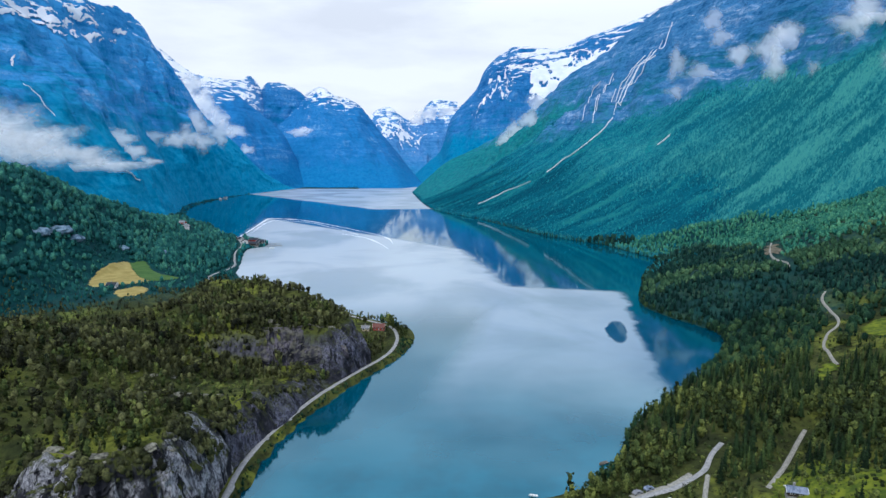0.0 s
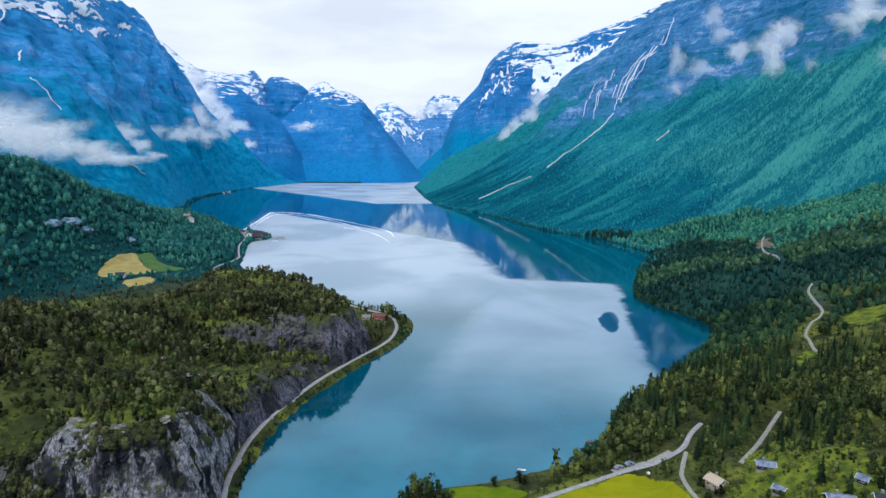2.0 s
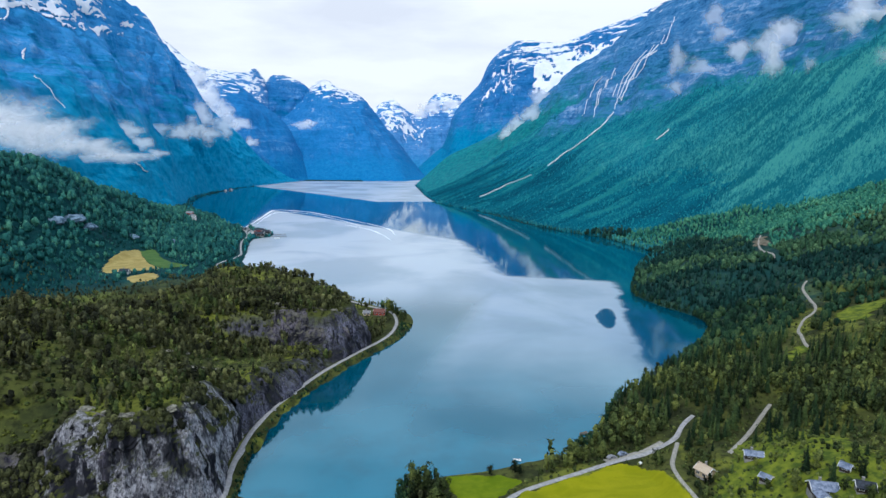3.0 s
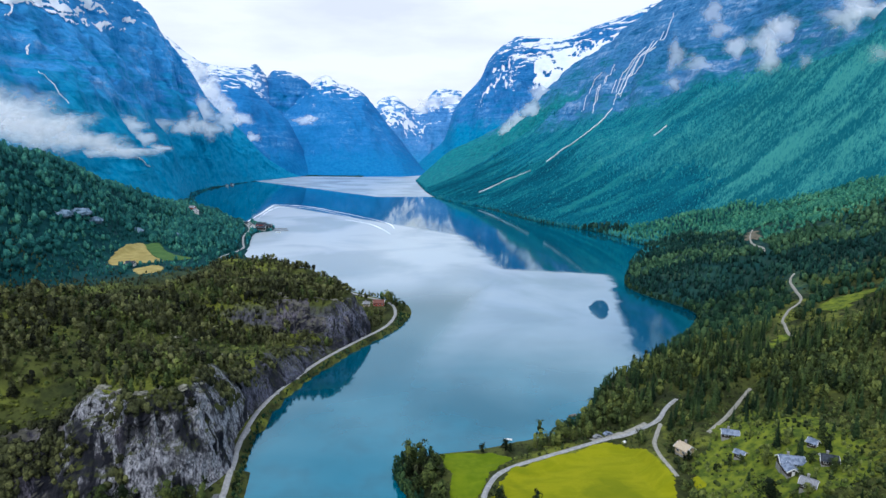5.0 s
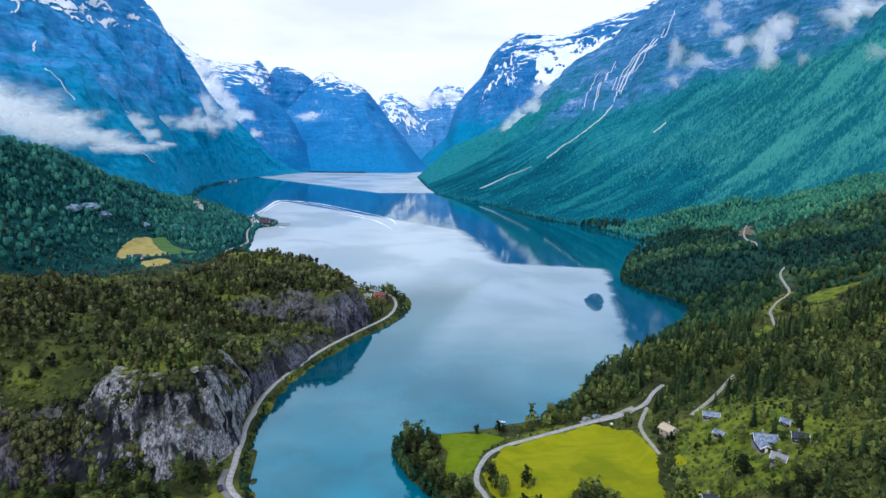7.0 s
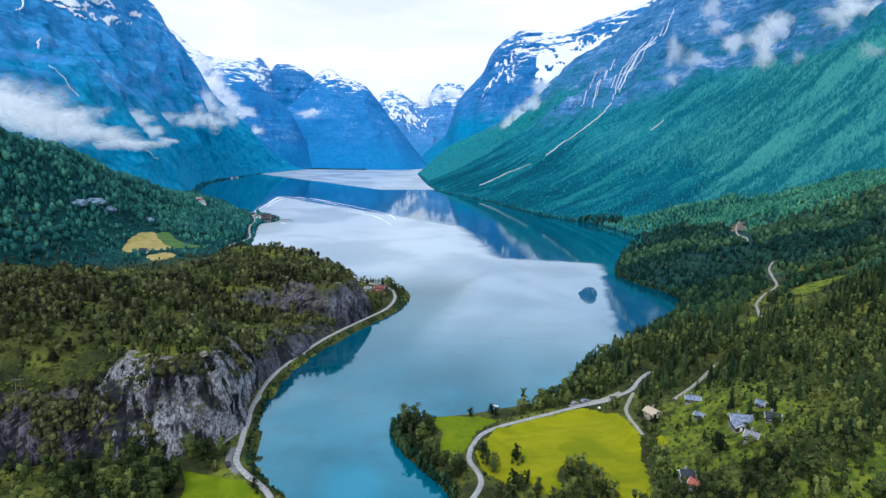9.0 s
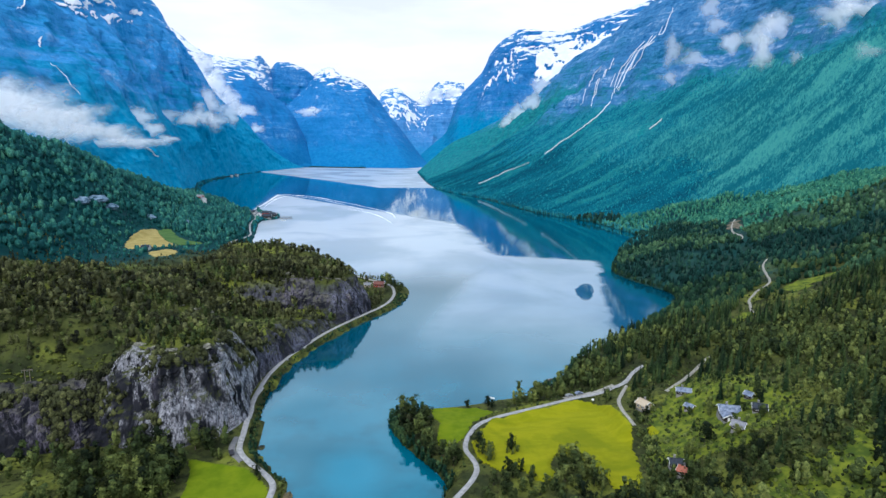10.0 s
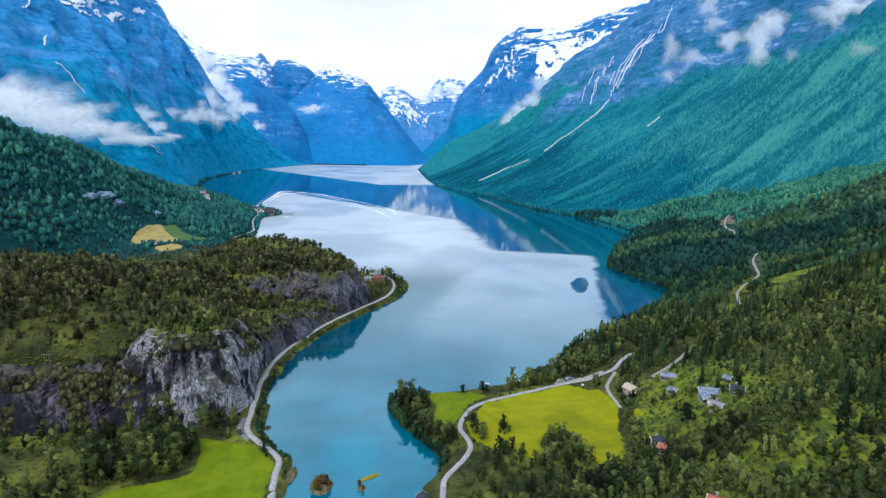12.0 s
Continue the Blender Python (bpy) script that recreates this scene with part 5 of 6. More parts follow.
SINGLE += [(62.5, 244, 8, "birch"), (60.3, 241.5, 3.6, "birch"), (64.6, 242, 3.8, "birch"), (62.3, 240.3, 3.2, "birch"), (63, 246.5, 4.5, "birch"),
           (49.5, 240, 8, "birch"), (49, 245, 8, "birch"), (52, 237.5, 7, "birch"), (50.5, 249, 6.5, "birch"), (53, 242, 7, "birch"), (51, 234.5, 6, "birch"),
           (80, 231, 8, "birch"), (84, 230.5, 9, "birch"), (78, 225, 8, "birch"), (83, 224, 9, "birch"), (87.5, 225, 8, "birch"), (88, 219, 8, "birch"), (82, 218, 9, "birch"), (77, 218, 7.5, "birch"), (86, 212, 8, "birch"), (90.5, 213, 7, "birch"),
           (62, 226.5, 7, "birch"), (59, 225, 6, "birch"), (65, 221, 6.5, "birch"), (73, 215, 7, "birch"), (68, 213, 7.5, "birch"),
           (24, 534, 12, "birch"), (27, 531, 12, "birch"), (33, 518, 8, "birch"), (35, 513, 8, "birch"), (36, 522, 7, "birch"), (32, 508, 6, "birch"), (31, 526, 8, "birch"), (22, 527, 5, "birch"),
           (51.5, 286.5, 5, "birch"), (61.5, 287, 6.5, "birch"), (63.5, 285.5, 5, "birch"), (74.7, 286, 9, "birch"), (76.5, 284, 6, "birch"), (85.5, 291, 7.5, "spruce"), (88.5, 292, 8, "spruce"), (93, 292, 7, "birch"), (70, 279.5, 4.5, "birch"),
           (20, 283, 11, "birch"), (24, 278, 12, "birch"), (19, 272, 10, "birch"), (27, 270, 9, "birch"), (24, 261, 9, "birch"), (29, 254, 8.5, "birch"), (34, 244, 8, "birch"), (38, 236, 7.5, "birch"), (36.5, 240.5, 6, "birch"),
           (-38.6, 234.5, 5.2, "birch"), (-37.2, 231, 4.2, "birch"), (-28.6, 224.8, 4.8, "birch"), (-28.3, 229, 4, "birch"), (-56, 250.6, 5, "birch"), (-59, 252, 5.5, "birch"), (-46.2, 268, 4.5, "birch"), (-46.4, 274, 4.5, "birch"),
           (146, 221, 4.5, "birch"), (152.5, 225, 5, "birch"), (139.5, 209.5, 5.5, "birch"), (131.5, 263.5, 5, "birch"), (134.5, 264, 4, "birch"), (142.5, 246.5, 5, "birch"), (155, 217.5, 5, "birch"), (161, 228.5, 6, "birch"), (117, 212, 4.5, "birch"), (122, 204.5, 5, "birch"), (147.5, 260, 3.5, "birch")]
for k, (x, y, h, sort) in enumerate(SINGLE[-310:]):
    model = MODELS[sort][k % len(MODELS[sort])]
    place = pose(x, y, float(lie(x, y)[0]) - 0.1, rz=rng.uniform(0, 360))
    size = h / 10.0
    if model in used:
        ob = copy_thing(model, place)
    else:
        used.add(model)
        ob = model
        ob.matrix_basis = place
    ob.scale = (size * rng.uniform(0.9, 1.2), size * rng.uniform(0.9, 1.2), size)


# ---- bushes on the rock and along the shore ----
SHRUB = [full(broadleaf(18, w, 7, 0.05, 0.10), w * 0.8, 0.0) for w in (0.50, 0.60, 0.45)]
q = np.vstack([on_slope(SLOPES["cliff_1"], 1500), on_slope(SLOPES["cliff_4"], 2000), on_slope(SLOPES["cliff_2"], 900), on_slope(SLOPES["cliff_3"], 900)])
patch = fbm(q[:, 0] / 11, q[:, 1] / 11 + q[:, 2] / 9, 3, 90)
bare = (q[:, 0] > -98) & (q[:, 0] < -52) & (q[:, 1] < 300) & (np.hypot((q[:, 0] + 79) / 8, (q[:, 2] - 15) / 6) > 1) & (q[:, 2] < 33)
face = (q[:, 0] > -72) & (q[:, 1] > 420)
q = q[(patch > np.where(face, 1.0, np.where(bare, 0.62, np.where((q[:, 0] < -98) & (q[:, 1] < 300), -0.22, 0.05)))) & (q[:, 2] > 2) & clear(q[:, :2])]
top = np.vstack([sow((-104, 4, 442, 452), 4.4), sow((-72, -14, 412, 429), 3.6)])
top = top[clear(top)]
plant("cliff_top_pines", top, rng.uniform(2.2, 6.0, len(top)), MID_PINE, PINE, "low pines and heather along the cliff's upper edge", (1.0, 1.5))
plant("cliff_bushes", q, rng.uniform(1.2, 3.8, len(q)), SHRUB, PINE, "dark bushes and heather clinging to the cliffs", (0.8, 1.3), 0.6)
c = spline(ROAD_LEFT[2:20], 2000)
t = np.gradient(c[:, :2], axis=0)
t /= np.hypot(t[:, 0], t[:, 1])[:, None]
q = c[:, :2] + np.stack([t[:, 1], -t[:, 0]], 1) * rng.uniform(2.6, 16.0, (2000, 1))
q = np.vstack([q, c[:, :2] + np.stack([t[:, 1], -t[:, 0]], 1) * rng.uniform(2.6, 16.0, (2000, 1))])
keep = (edge_distance(q[:, 0], q[:, 1], LAKE) < 0.3) & (rng.random(len(q)) < np.where((q[:, 1] > 292) & (q[:, 1] < 478), 0.65, 0.8)) & (line_distance(q[:, 0], q[:, 1], ROAD_LEFT)[0] > 2.8)
q = q[keep]
plant("shore_bushes", q, rng.uniform(0.6, 1.9, len(q)), SHRUB, DEEP, "low green bushes between the road and the water", (0.8, 1.2))
q = spline([tuple(v) for v in RIGHT_SHORE[4:28]], 1700)
q = q + rng.normal(0, 1.6, q.shape)
q = q[(edge_distance(q[:, 0], q[:, 1], LAKE) < 0.4) & clear(q, -0.5) & (rng.random(len(q)) < 0.6) & ~((q[:, 0] > 31) & (q[:, 0] < 92) & (q[:, 1] > 280))]
plant("bank_bushes", q, rng.uniform(2.5, 7.0, len(q)), MID_BROAD, DEEP, "dark bushes leaning over the lake bank", (0.7, 1.1))
q = sow((100, 215, 150, 300), 2.1)
q = q[clear(q) & (fbm(q[:, 0] / 9, q[:, 1] / 9, 3, 95) > -0.6)]
plant("plot_bushes", q, rng.uniform(0.5, 2.1, len(q)), SHRUB, BIRCH, "bright green scrub and ferns between the cabins", (0.9, 1.5))
q = np.vstack([spline(ROAD_RIGHT[7:], 420)[:, :2], spline(TRACK_LOTS, 160)[:, :2], spline(TRACK_HILL, 200)[:, :2]])
q = q + rng.uniform(-6.5, 6.5, q.shape)
far_off = np.min([line_distance(q[:, 0], q[:, 1], line)[0] for line in (ROAD_RIGHT, TRACK_HOUSES, TRACK_LOTS, TRACK_HILL)], axis=0)
q = q[(far_off > 2.0) & (edge_distance(q[:, 0], q[:, 1], FIELD_RIGHT) < -1) & (edge_distance(q[:, 0], q[:, 1], FIELD_SHORE) < -1) & (edge_distance(q[:, 0], q[:, 1], LAKE) < -1)]
plant("verge_bushes", q, rng.uniform(0.5, 1.7, len(q)), SHRUB, BIRCH, "low green scrub along the road verges", (0.9, 1.5))
q = spline([(121, 262), (120, 250), (116, 234), (112, 220), (107, 206), (100, 194)], 110)
q = q + rng.normal(0, 1.8, q.shape) + np.array((3.2, 0))
q = q[clear(q)]
plant("edge_bushes", q, rng.uniform(1.5, 4.5, len(q)), SHRUB, BIRCH, "green alder thicket along the meadow's edge", (0.6, 1.0))
q = sow((-158, -104, 266, 292), 1.5, 1.3)
q = q[rng.random(len(q)) < 0.75]
q = q[edge_distance(q[:, 0], q[:, 1], FIELD_LEDGE) > -1.5 + 1.5 * fbm(q[:, 0] / 6, q[:, 1] / 6, 3, 99)]
plant("ledge_growth", q, rng.uniform(0.25, 1.1, len(q)), SHRUB, LEDGE_GRASS, "bright green grass and ferns on the ledge above the cliff", (2.2, 3.6), 0.1)
q = sow((-112, -50, 422, 444), 2.4)
plant("bench_bushes", q[clear(q)], rng.uniform(1.2, 3.6, clear(q).sum()), SHRUB, PINE, "olive scrub on the rocky shoulder of the hill", (0.9, 1.4), 0.5)
q = sow((-300, -50, 268, 520), 3.7)
q = q[clear(q) & (q[:, 0] > -0.60 * q[:, 1] - 25) & (steepness(q) < 1.0) & (fbm(q[:, 0] / 16, q[:, 1] / 16, 3, 97) > -0.55) & ~((q[:, 0] > -50) & (q[:, 1] > 430) & (q[:, 1] < 438))]
plant("heath_bushes", q, rng.uniform(0.8, 2.2, len(q)), SHRUB, BIRCH, "yellow-green heath scrub between the pines", (1.0, 1.7))


# ---- snow, falling water, clouds ----
def on_wall(name, x, y, z):
    """Row and column of the mountain's grid nearest to a place."""
    d = np.linalg.norm(SLOPES[name] - np.array((x, y, z)), axis=-1)
    return np.unravel_index(d.argmin(), d.shape)


def wall_point(name, r, c):
    g = SLOPES[name]
    r, c = np.clip(r, 0, g.shape[0] - 1.001), np.clip(c, 0, g.shape[1] - 1.001)
    i, j = r.astype(int), c.astype(int)
    u, v = (r - i)[:, None], (c - j)[:, None]
    return (g[i, j] * (1 - u) + g[i + 1, j] * u) * (1 - v) + (g[i, j + 1] * (1 - u) + g[i + 1, j + 1] * u) * v


def waterfall(wall, points, width, label, seed, lift=4.5):
    """A ribbon of white water that runs down a rock wall, wider and narrower."""
    rc = np.array([on_wall(wall, *p) for p in points], float)
    n = 70
    path = spline([tuple(p) for p in rc], n)
    path[:, 1] += 0.24 * fbm(np.arange(n) / 5.0, np.zeros(n), 3, seed)
    c = wall_point(wall, path[:, 0], path[:, 1])
    out = np.array((-0.55, -0.6, 0.58)) if wall == "mountain_8" else np.array((0.7, -0.5, 0.5))
    c = np.stack([np.convolve(np.pad(c[:, k], 2, mode="edge"), np.ones(5) / 5, "valid") for k in range(3)], 1)
    c = c + out * lift
    t = np.gradient(c, axis=0)
    side = np.cross(t, out)
    side /= np.linalg.norm(side, axis=1)[:, None] + 1e-9
    w = width * (0.55 + 0.6 * np.abs(fbm(np.arange(n) / 4.0, np.ones(n) * seed, 3, seed + 3)))[:, None] * np.sin(np.linspace(0.35, math.pi - 0.35, n))[:, None] ** 0.7
    rows = np.array([c - side * w / 2 - out * lift * 0.9, c - side * w / 4, c + side * w / 4, c + side * w / 2 - out * lift * 0.9])
    ob = new("waterfall", mesh_from("waterfall", rows.reshape(-1, 3), grid_faces(4, n), FOAM, True))
    return tagged(ob, label, "waterfall", "waterfalls on the rock walls")


FALL = "thin white waterfall running down the streaked rock wall"
MAIN = [(976, 1893, 546), (922, 1824, 481), (839, 1750, 416), (781, 1727, 364), (739, 1710, 315), (705, 1668, 276), (650, 1559, 231)]
waterfall("mountain_8", MAIN, 2.4, FALL, 1)
waterfall("mountain_8", [(x + 8, y + 22, z) for x, y, z in MAIN[1:6]], 1.0, FALL, 12)
waterfall("mountain_8", [(x - 4, y - 26, z) for x, y, z in MAIN[2:6]], 0.9, FALL, 21)
waterfall("mountain_8", [(x + 10, y + 48, z - 4) for x, y, z in MAIN[2:6]], 0.8, FALL, 22)
waterfall("mountain_8", [(823, 1733, 404), (773, 1717, 343), (739, 1688, 301), (715, 1660, 262)], 1.3, FALL, 2)
waterfall("mountain_8", [(767, 1924, 367), (745, 1947, 325), (677, 1823, 279), (644, 1764, 234)], 1.0, FALL, 3)
waterfall("mountain_8", [(797, 1901, 390), (732, 1824, 322), (683, 1761, 267), (606, 1589, 224)], 1.2, FALL, 4)
waterfall("mountain_8", [(785, 1870, 372), (715, 1790, 300), (665, 1720, 250)], 0.9, FALL, 15)
waterfall("mountain_8", [(650, 1559, 231), (605, 1520, 200), (550, 1490, 163), (522, 1496, 140), (489, 1500, 122), (451, 1480, 102)], 0.5, "white stream tumbling down the wooded mountainside", 5, 5.0)
waterfall("mountain_8", [(417, 1482, 81), (360, 1532, 47), (301, 1523, 23)], 0.4, "white stream tumbling down the wooded mountainside", 6, 5.0)
waterfall("mountain_8", [(631, 1241, 184), (604, 1240, 156)], 0.6, "short white stream on the wooded mountainside", 7, 5.0)
waterfall("mountain_8", [(905, 1320, 420), (880, 1290, 395)], 2.5, FALL, 17)
GULLY = "white stream in a gully of the blue mountain"
waterfall("mountain_1", [(-667, 1407, 395), (-655, 1361, 366)], 3.5, "snow-filled gully on the blue mountain", 8, 3.0)
waterfall("mountain_1", [(-612, 1352, 312), (-607, 1336, 298)], 4.0, "patch of old snow in a rocky gully", 19, 3.0)
waterfall("mountain_1", [(-572, 1286, 260), (-524, 1296, 201)], 0.4, GULLY, 9, 2.2)
waterfall("mountain_1", [(-439, 1360, 103), (-424, 1400, 84)], 2.2, GULLY, 10, 3.0)


def snowfield(wall, c0, c1, v0, v1, label, seed, cut=0.0, lift=4.0):
    """Snow lying on part of a mountain, with a ragged rim. c and v: shares of its width and height."""
    g = SLOPES[wall]
    r, c = np.meshgrid(np.linspace(v0, v1, 60) * (g.shape[0] - 1), np.linspace(c0, c1, 120) * (g.shape[1] - 1), indexing="ij")
    p = wall_point(wall, r.ravel(), c.ravel()).reshape(60, 120, 3)
    u, v = np.meshgrid(np.linspace(-1, 1, 120), np.linspace(-1, 1, 60))
    mask = 1.1 - 1.25 * (u * u + v * v) ** 0.8 + 1.0 * fbm(u * 9 + v * 3, v * 6 + seed, 5, seed, 0.68) - cut
    p = p + np.array((0, -0.7, 0.7)) * lift * np.clip(mask * 4, -0.6, 1)[..., None]
    f = grid_faces(60, 120)
    f = f[(mask.ravel()[f] > -0.02).all(axis=1)]
    ob = new("snowfield", mesh_from("snowfield", p.reshape(-1, 3), f, SNOWCOVER, True))
    return tagged(ob, label, "snowfield", "snowfields on the mountains")


SNOWCOVER = plain("old_snow", (0.62, 0.68, 0.76), (0.72, 0.76, 0.82), 0.02, 0.8, 0.3)
snowfield("mountain_7", 0.70, 1.0, 0.42, 0.84, "broad white snowfield under the summit ridge", 3, -0.45)
snowfield("mountain_7", 0.42, 0.68, 0.45, 0.86, "streaked snow on the ledges of the dark peak", 8, 0.95)
snowfield("mountain_1", 0.12, 0.50, 0.74, 0.99, "patchy snow on the blue mountain's top", 5, 0.55)
snowfield("mountain_5", 0.15, 0.62, 0.78, 0.99, "dusting of snow on the domed mountain's top", 11, 0.42)
snowfield("mountain_6", 0.02, 0.75, 0.40, 0.97, "glacier snow filling the mountain saddle", 14, 0.85)


def cloud_material():
    """Mist: thin at the ragged rim of every puff, dense in its middle."""
    s = Shader("low_mist")
    rim = s.nodes.new("ShaderNodeAttribute")
    rim.attribute_name = "mist_body"
    puffed = s.math("SUBTRACT", s.noise(0.013, 8, 0.60, (1, 1, 1.3), 0.6), 0.5)
    shreds = s.math("SUBTRACT", s.noise(0.040, 8, 0.66, (0.6, 0.6, 1.0), 0.5, (4, 4, 9)), 0.5)
    body = s.math("ADD", s.math("MULTIPLY", rim.outputs["Fac"], 1.65), s.math("ADD", s.math("MULTIPLY", puffed, 1.5), s.math("MULTIPLY", shreds, 1.7)))
    thick = s.nodes.new("ShaderNodeAttribute")
    thick.attribute_name = "mist_weight"
    alpha = s.math("MULTIPLY", s.band(body, 0.0, 1.4), thick.outputs["Fac"])
    through_it = s.nodes.new("ShaderNodeBsdfTransparent")
    white = s.nodes.new("ShaderNodeBsdfDiffuse")
    white.inputs["Color"].default_value = (0.97, 0.97, 0.97, 1)
    glow = s.nodes.new("ShaderNodeBsdfTranslucent")
    glow.inputs["Color"].default_value = (0.98, 0.98, 0.98, 1)
    both, veil = s.nodes.new("ShaderNodeMixShader"), s.nodes.new("ShaderNodeMixShader")
    both.inputs[0].default_value = 0.5
    s.link(white.outputs[0], both.inputs[1])
    s.link(glow.outputs[0], both.inputs[2])
    s.link(alpha, veil.inputs[0])
    s.link(through_it.outputs[0], veil.inputs[1])
    s.link(both.outputs[0], veil.inputs[2])
    s.link(veil.outputs[0], s.nodes["Material Output"].inputs["Surface"])
    return s.mat


MIST = cloud_material()


def low_cloud(puffs, density, label, seed):
    """A drifting cloud: bulging puffs (place, half width, half height) that overlap."""
    r = np.random.default_rng(seed)
    thing = new("low_cloud")
    thing.location = puffs[0][:3]
    rings, spokes = 7, 20
    i = np.arange(rings - 1)[:, None] * spokes
    j = np.arange(spokes)[None, :]
    k = (j + 1) % spokes
    faces = np.stack([i + j, i + k, i + spokes + k, i + spokes + j], -1).reshape(-1, 4)
    for x, y, z, rx, rz in puffs:
        rad, ang = np.meshgrid(np.linspace(0, 1, rings), np.linspace(0, 2 * math.pi, spokes, endpoint=False), indexing="ij")
        lump = 1 + 0.18 * np.sin(3 * ang + r.uniform(0, 6)) + 0.12 * np.sin(5 * ang + r.uniform(0, 6))
        px = rx * rad * lump * np.cos(ang)
        pz = rz * rad * lump * np.sin(ang) + 0.12 * rx * rad * np.cos(ang) * r.uniform(-1, 1)
        py = -0.10 * rx * (1 - rad ** 2)
        me = mesh_from("puff", np.stack([px, py, pz], -1).reshape(-1, 3), faces, MIST, True)
        me.attributes.new("mist_body", "FLOAT", "POINT").data.foreach_set("value", (1 - rad).ravel().astype(np.float32))
        me.attributes.new("mist_weight", "FLOAT", "POINT").data.foreach_set("value", np.full(len(me.vertices), density, np.float32))
        ob = new("puff", me)
        ob.parent = thing
        ob.location = Vector((x, y, z)) - thing.location
        ob.visible_shadow = False
    return tagged(thing, label, "cloud", "low clouds on the mountainsides")


low_cloud([(-600, 1000, 184, 110, 44), (-545, 1040, 178, 115, 46), (-515, 1065, 162, 110, 42), (-490, 1110, 152, 95, 38), (-462, 1165, 136, 85, 28), (-435, 1235, 119, 80, 18)], 1.0, "dense white bank of mist lying along the mountain's foot", 1)
low_cloud([(-470, 1446, 168, 38, 26), (-447, 1450, 142, 34, 20), (-425, 1470, 122, 30, 12)], 0.85, "torn wisp of cloud on the blue mountainside", 2)
low_cloud([(-510, 1790, 182, 45, 26), (-478, 1850, 176, 44, 24), (-464, 1930, 190, 48, 40), (-452, 2060, 178, 52, 34), (-478, 2110, 234, 44, 56), (-452, 2300, 215, 50, 50)], 0.85, "torn wisps of cloud along the blue mountainside", 3)
low_cloud([(-610, 2600, 395, 60, 60), (-590, 2600, 350, 70, 60), (-560, 2590, 330, 60, 70), (-514, 2600, 278, 60, 50), (-450, 2590, 230, 62, 38), (-401, 2540, 160, 40, 26)], 0.95, "white cloud hanging in the gap between two mountains", 4)
low_cloud([(-250, 3100, 252, 60, 26), (-215, 3110, 262, 40, 22)], 0.85, "small white cloud before the domed mountain", 5)
low_cloud([(560, 2300, 200, 36, 34), (592, 2285, 231, 44, 42), (632, 2235, 269, 48, 44), (720, 2420, 340, 60, 50)], 0.75, "slanting wisp of cloud in front of the high peak", 6)
low_cloud([(903, 1565, 476, 41, 34.7), (842, 1431, 408, 36.9, 26.5)], 0.52, "faint cloud puff against the rock wall", 7)
low_cloud([(755, 1458, 352, 26.6, 46.9), (708, 1373, 277, 30.7, 22.4), (744, 1336, 317, 41, 24.5)], 0.52, "faint cloud puffs against the rock wall", 8)
low_cloud([(816, 1318, 352, 36.9, 28.6), (806, 1203, 346, 47.1, 40.8), (838, 1199, 370, 45.1, 34.7), (762, 1124, 300, 26.6, 44.9)], 0.75, "white cloud puff above the wooded slope", 9)
low_cloud([(823, 1027, 354, 49.2, 30.6), (850, 1030, 380, 45.1, 34.7), (890, 1020, 365, 51.2, 20.4)], 0.75, "white cloud puff above the wooded slope", 10)
low_cloud([(747, 1013, 280, 18.4, 16.3)], 0.3, "faint puff of mist on the slope", 11)
low_cloud([(758, 874, 271, 30.7, 14.3)], 0.3, "faint puff of mist on the slope", 12)
low_cloud([(500, 4100, 420, 90, 60), (620, 4100, 440, 90, 50), (430, 4150, 380, 70, 40)], 0.8, "white cloud filling the glacier saddle", 13)


def wake(line, width, label, seed):
    """Low foaming ridge of a boat's wake on the lake."""
    n = 120
    c = spline(line, n)
    t = np.gradient(c, axis=0)
    t /= np.hypot(t[:, 0], t[:, 1])[:, None]
    side = np.stack([t[:, 1], -t[:, 0]], 1)
    w = width * (0.3 + 0.9 * np.abs(fbm(np.arange(n) / 9.0, np.ones(n) * seed, 3, seed)))[:, None] * np.sin(np.linspace(0.15, math.pi - 0.1, n))[:, None]
    rows = []
    for k, z in ((-1, 0.01), (0, 0.25), (1, 0.01)):
        rows.append(np.hstack([c + side * w * k, np.full((n, 1), z)]))
    ob = new("boat_wake", mesh_from("boat_wake", np.array(rows).reshape(-1, 3), grid_faces(3, n), FOAM, True))
    return tagged(ob, label, "wake", "wake lines on the lake")


wake([(-190, 1120), (-187, 1143), (-184, 1286), (-182, 1420), (-172, 1444), (-150, 1432), (-90, 1377), (17, 1179), (54, 1091), (60, 1020)], 4, "long white curved wake line on the calm lake", 1)
wake([(-176, 1180), (-176, 1300), (-168, 1380), (-140, 1390), (-85, 1340), (-20, 1210), (10, 1130)], 2, "fainter inner wake line on the calm lake", 2)
wake([(-20, 1150), (20, 1090), (40, 1020), (50, 960)], 1.5, "fainter inner wake line on the calm lake", 3)


# ---- houses ----
def coat(name, a, b, scale=2.0, rough=0.7, stretch=None):
    return plain(name, a, b, scale, rough, 0.25, stretch)


RED_PAINT = coat("red_boards", (0.30, 0.035, 0.022), (0.38, 0.055, 0.035), 2.0, 0.7, (6, 6, 0.4))
TAN_WALL = coat("tan_boards", (0.42, 0.33, 0.20), (0.52, 0.42, 0.27), 2.0, 0.7, (6, 6, 0.4))
DARK_WALL = coat("dark_stained_boards", (0.030, 0.026, 0.022), (0.060, 0.050, 0.042), 2.0, 0.7, (6, 6, 0.4))
WHITE_WALL = coat("white_boards", (0.72, 0.72, 0.70), (0.80, 0.80, 0.78), 2.0, 0.6, (6, 6, 0.4))
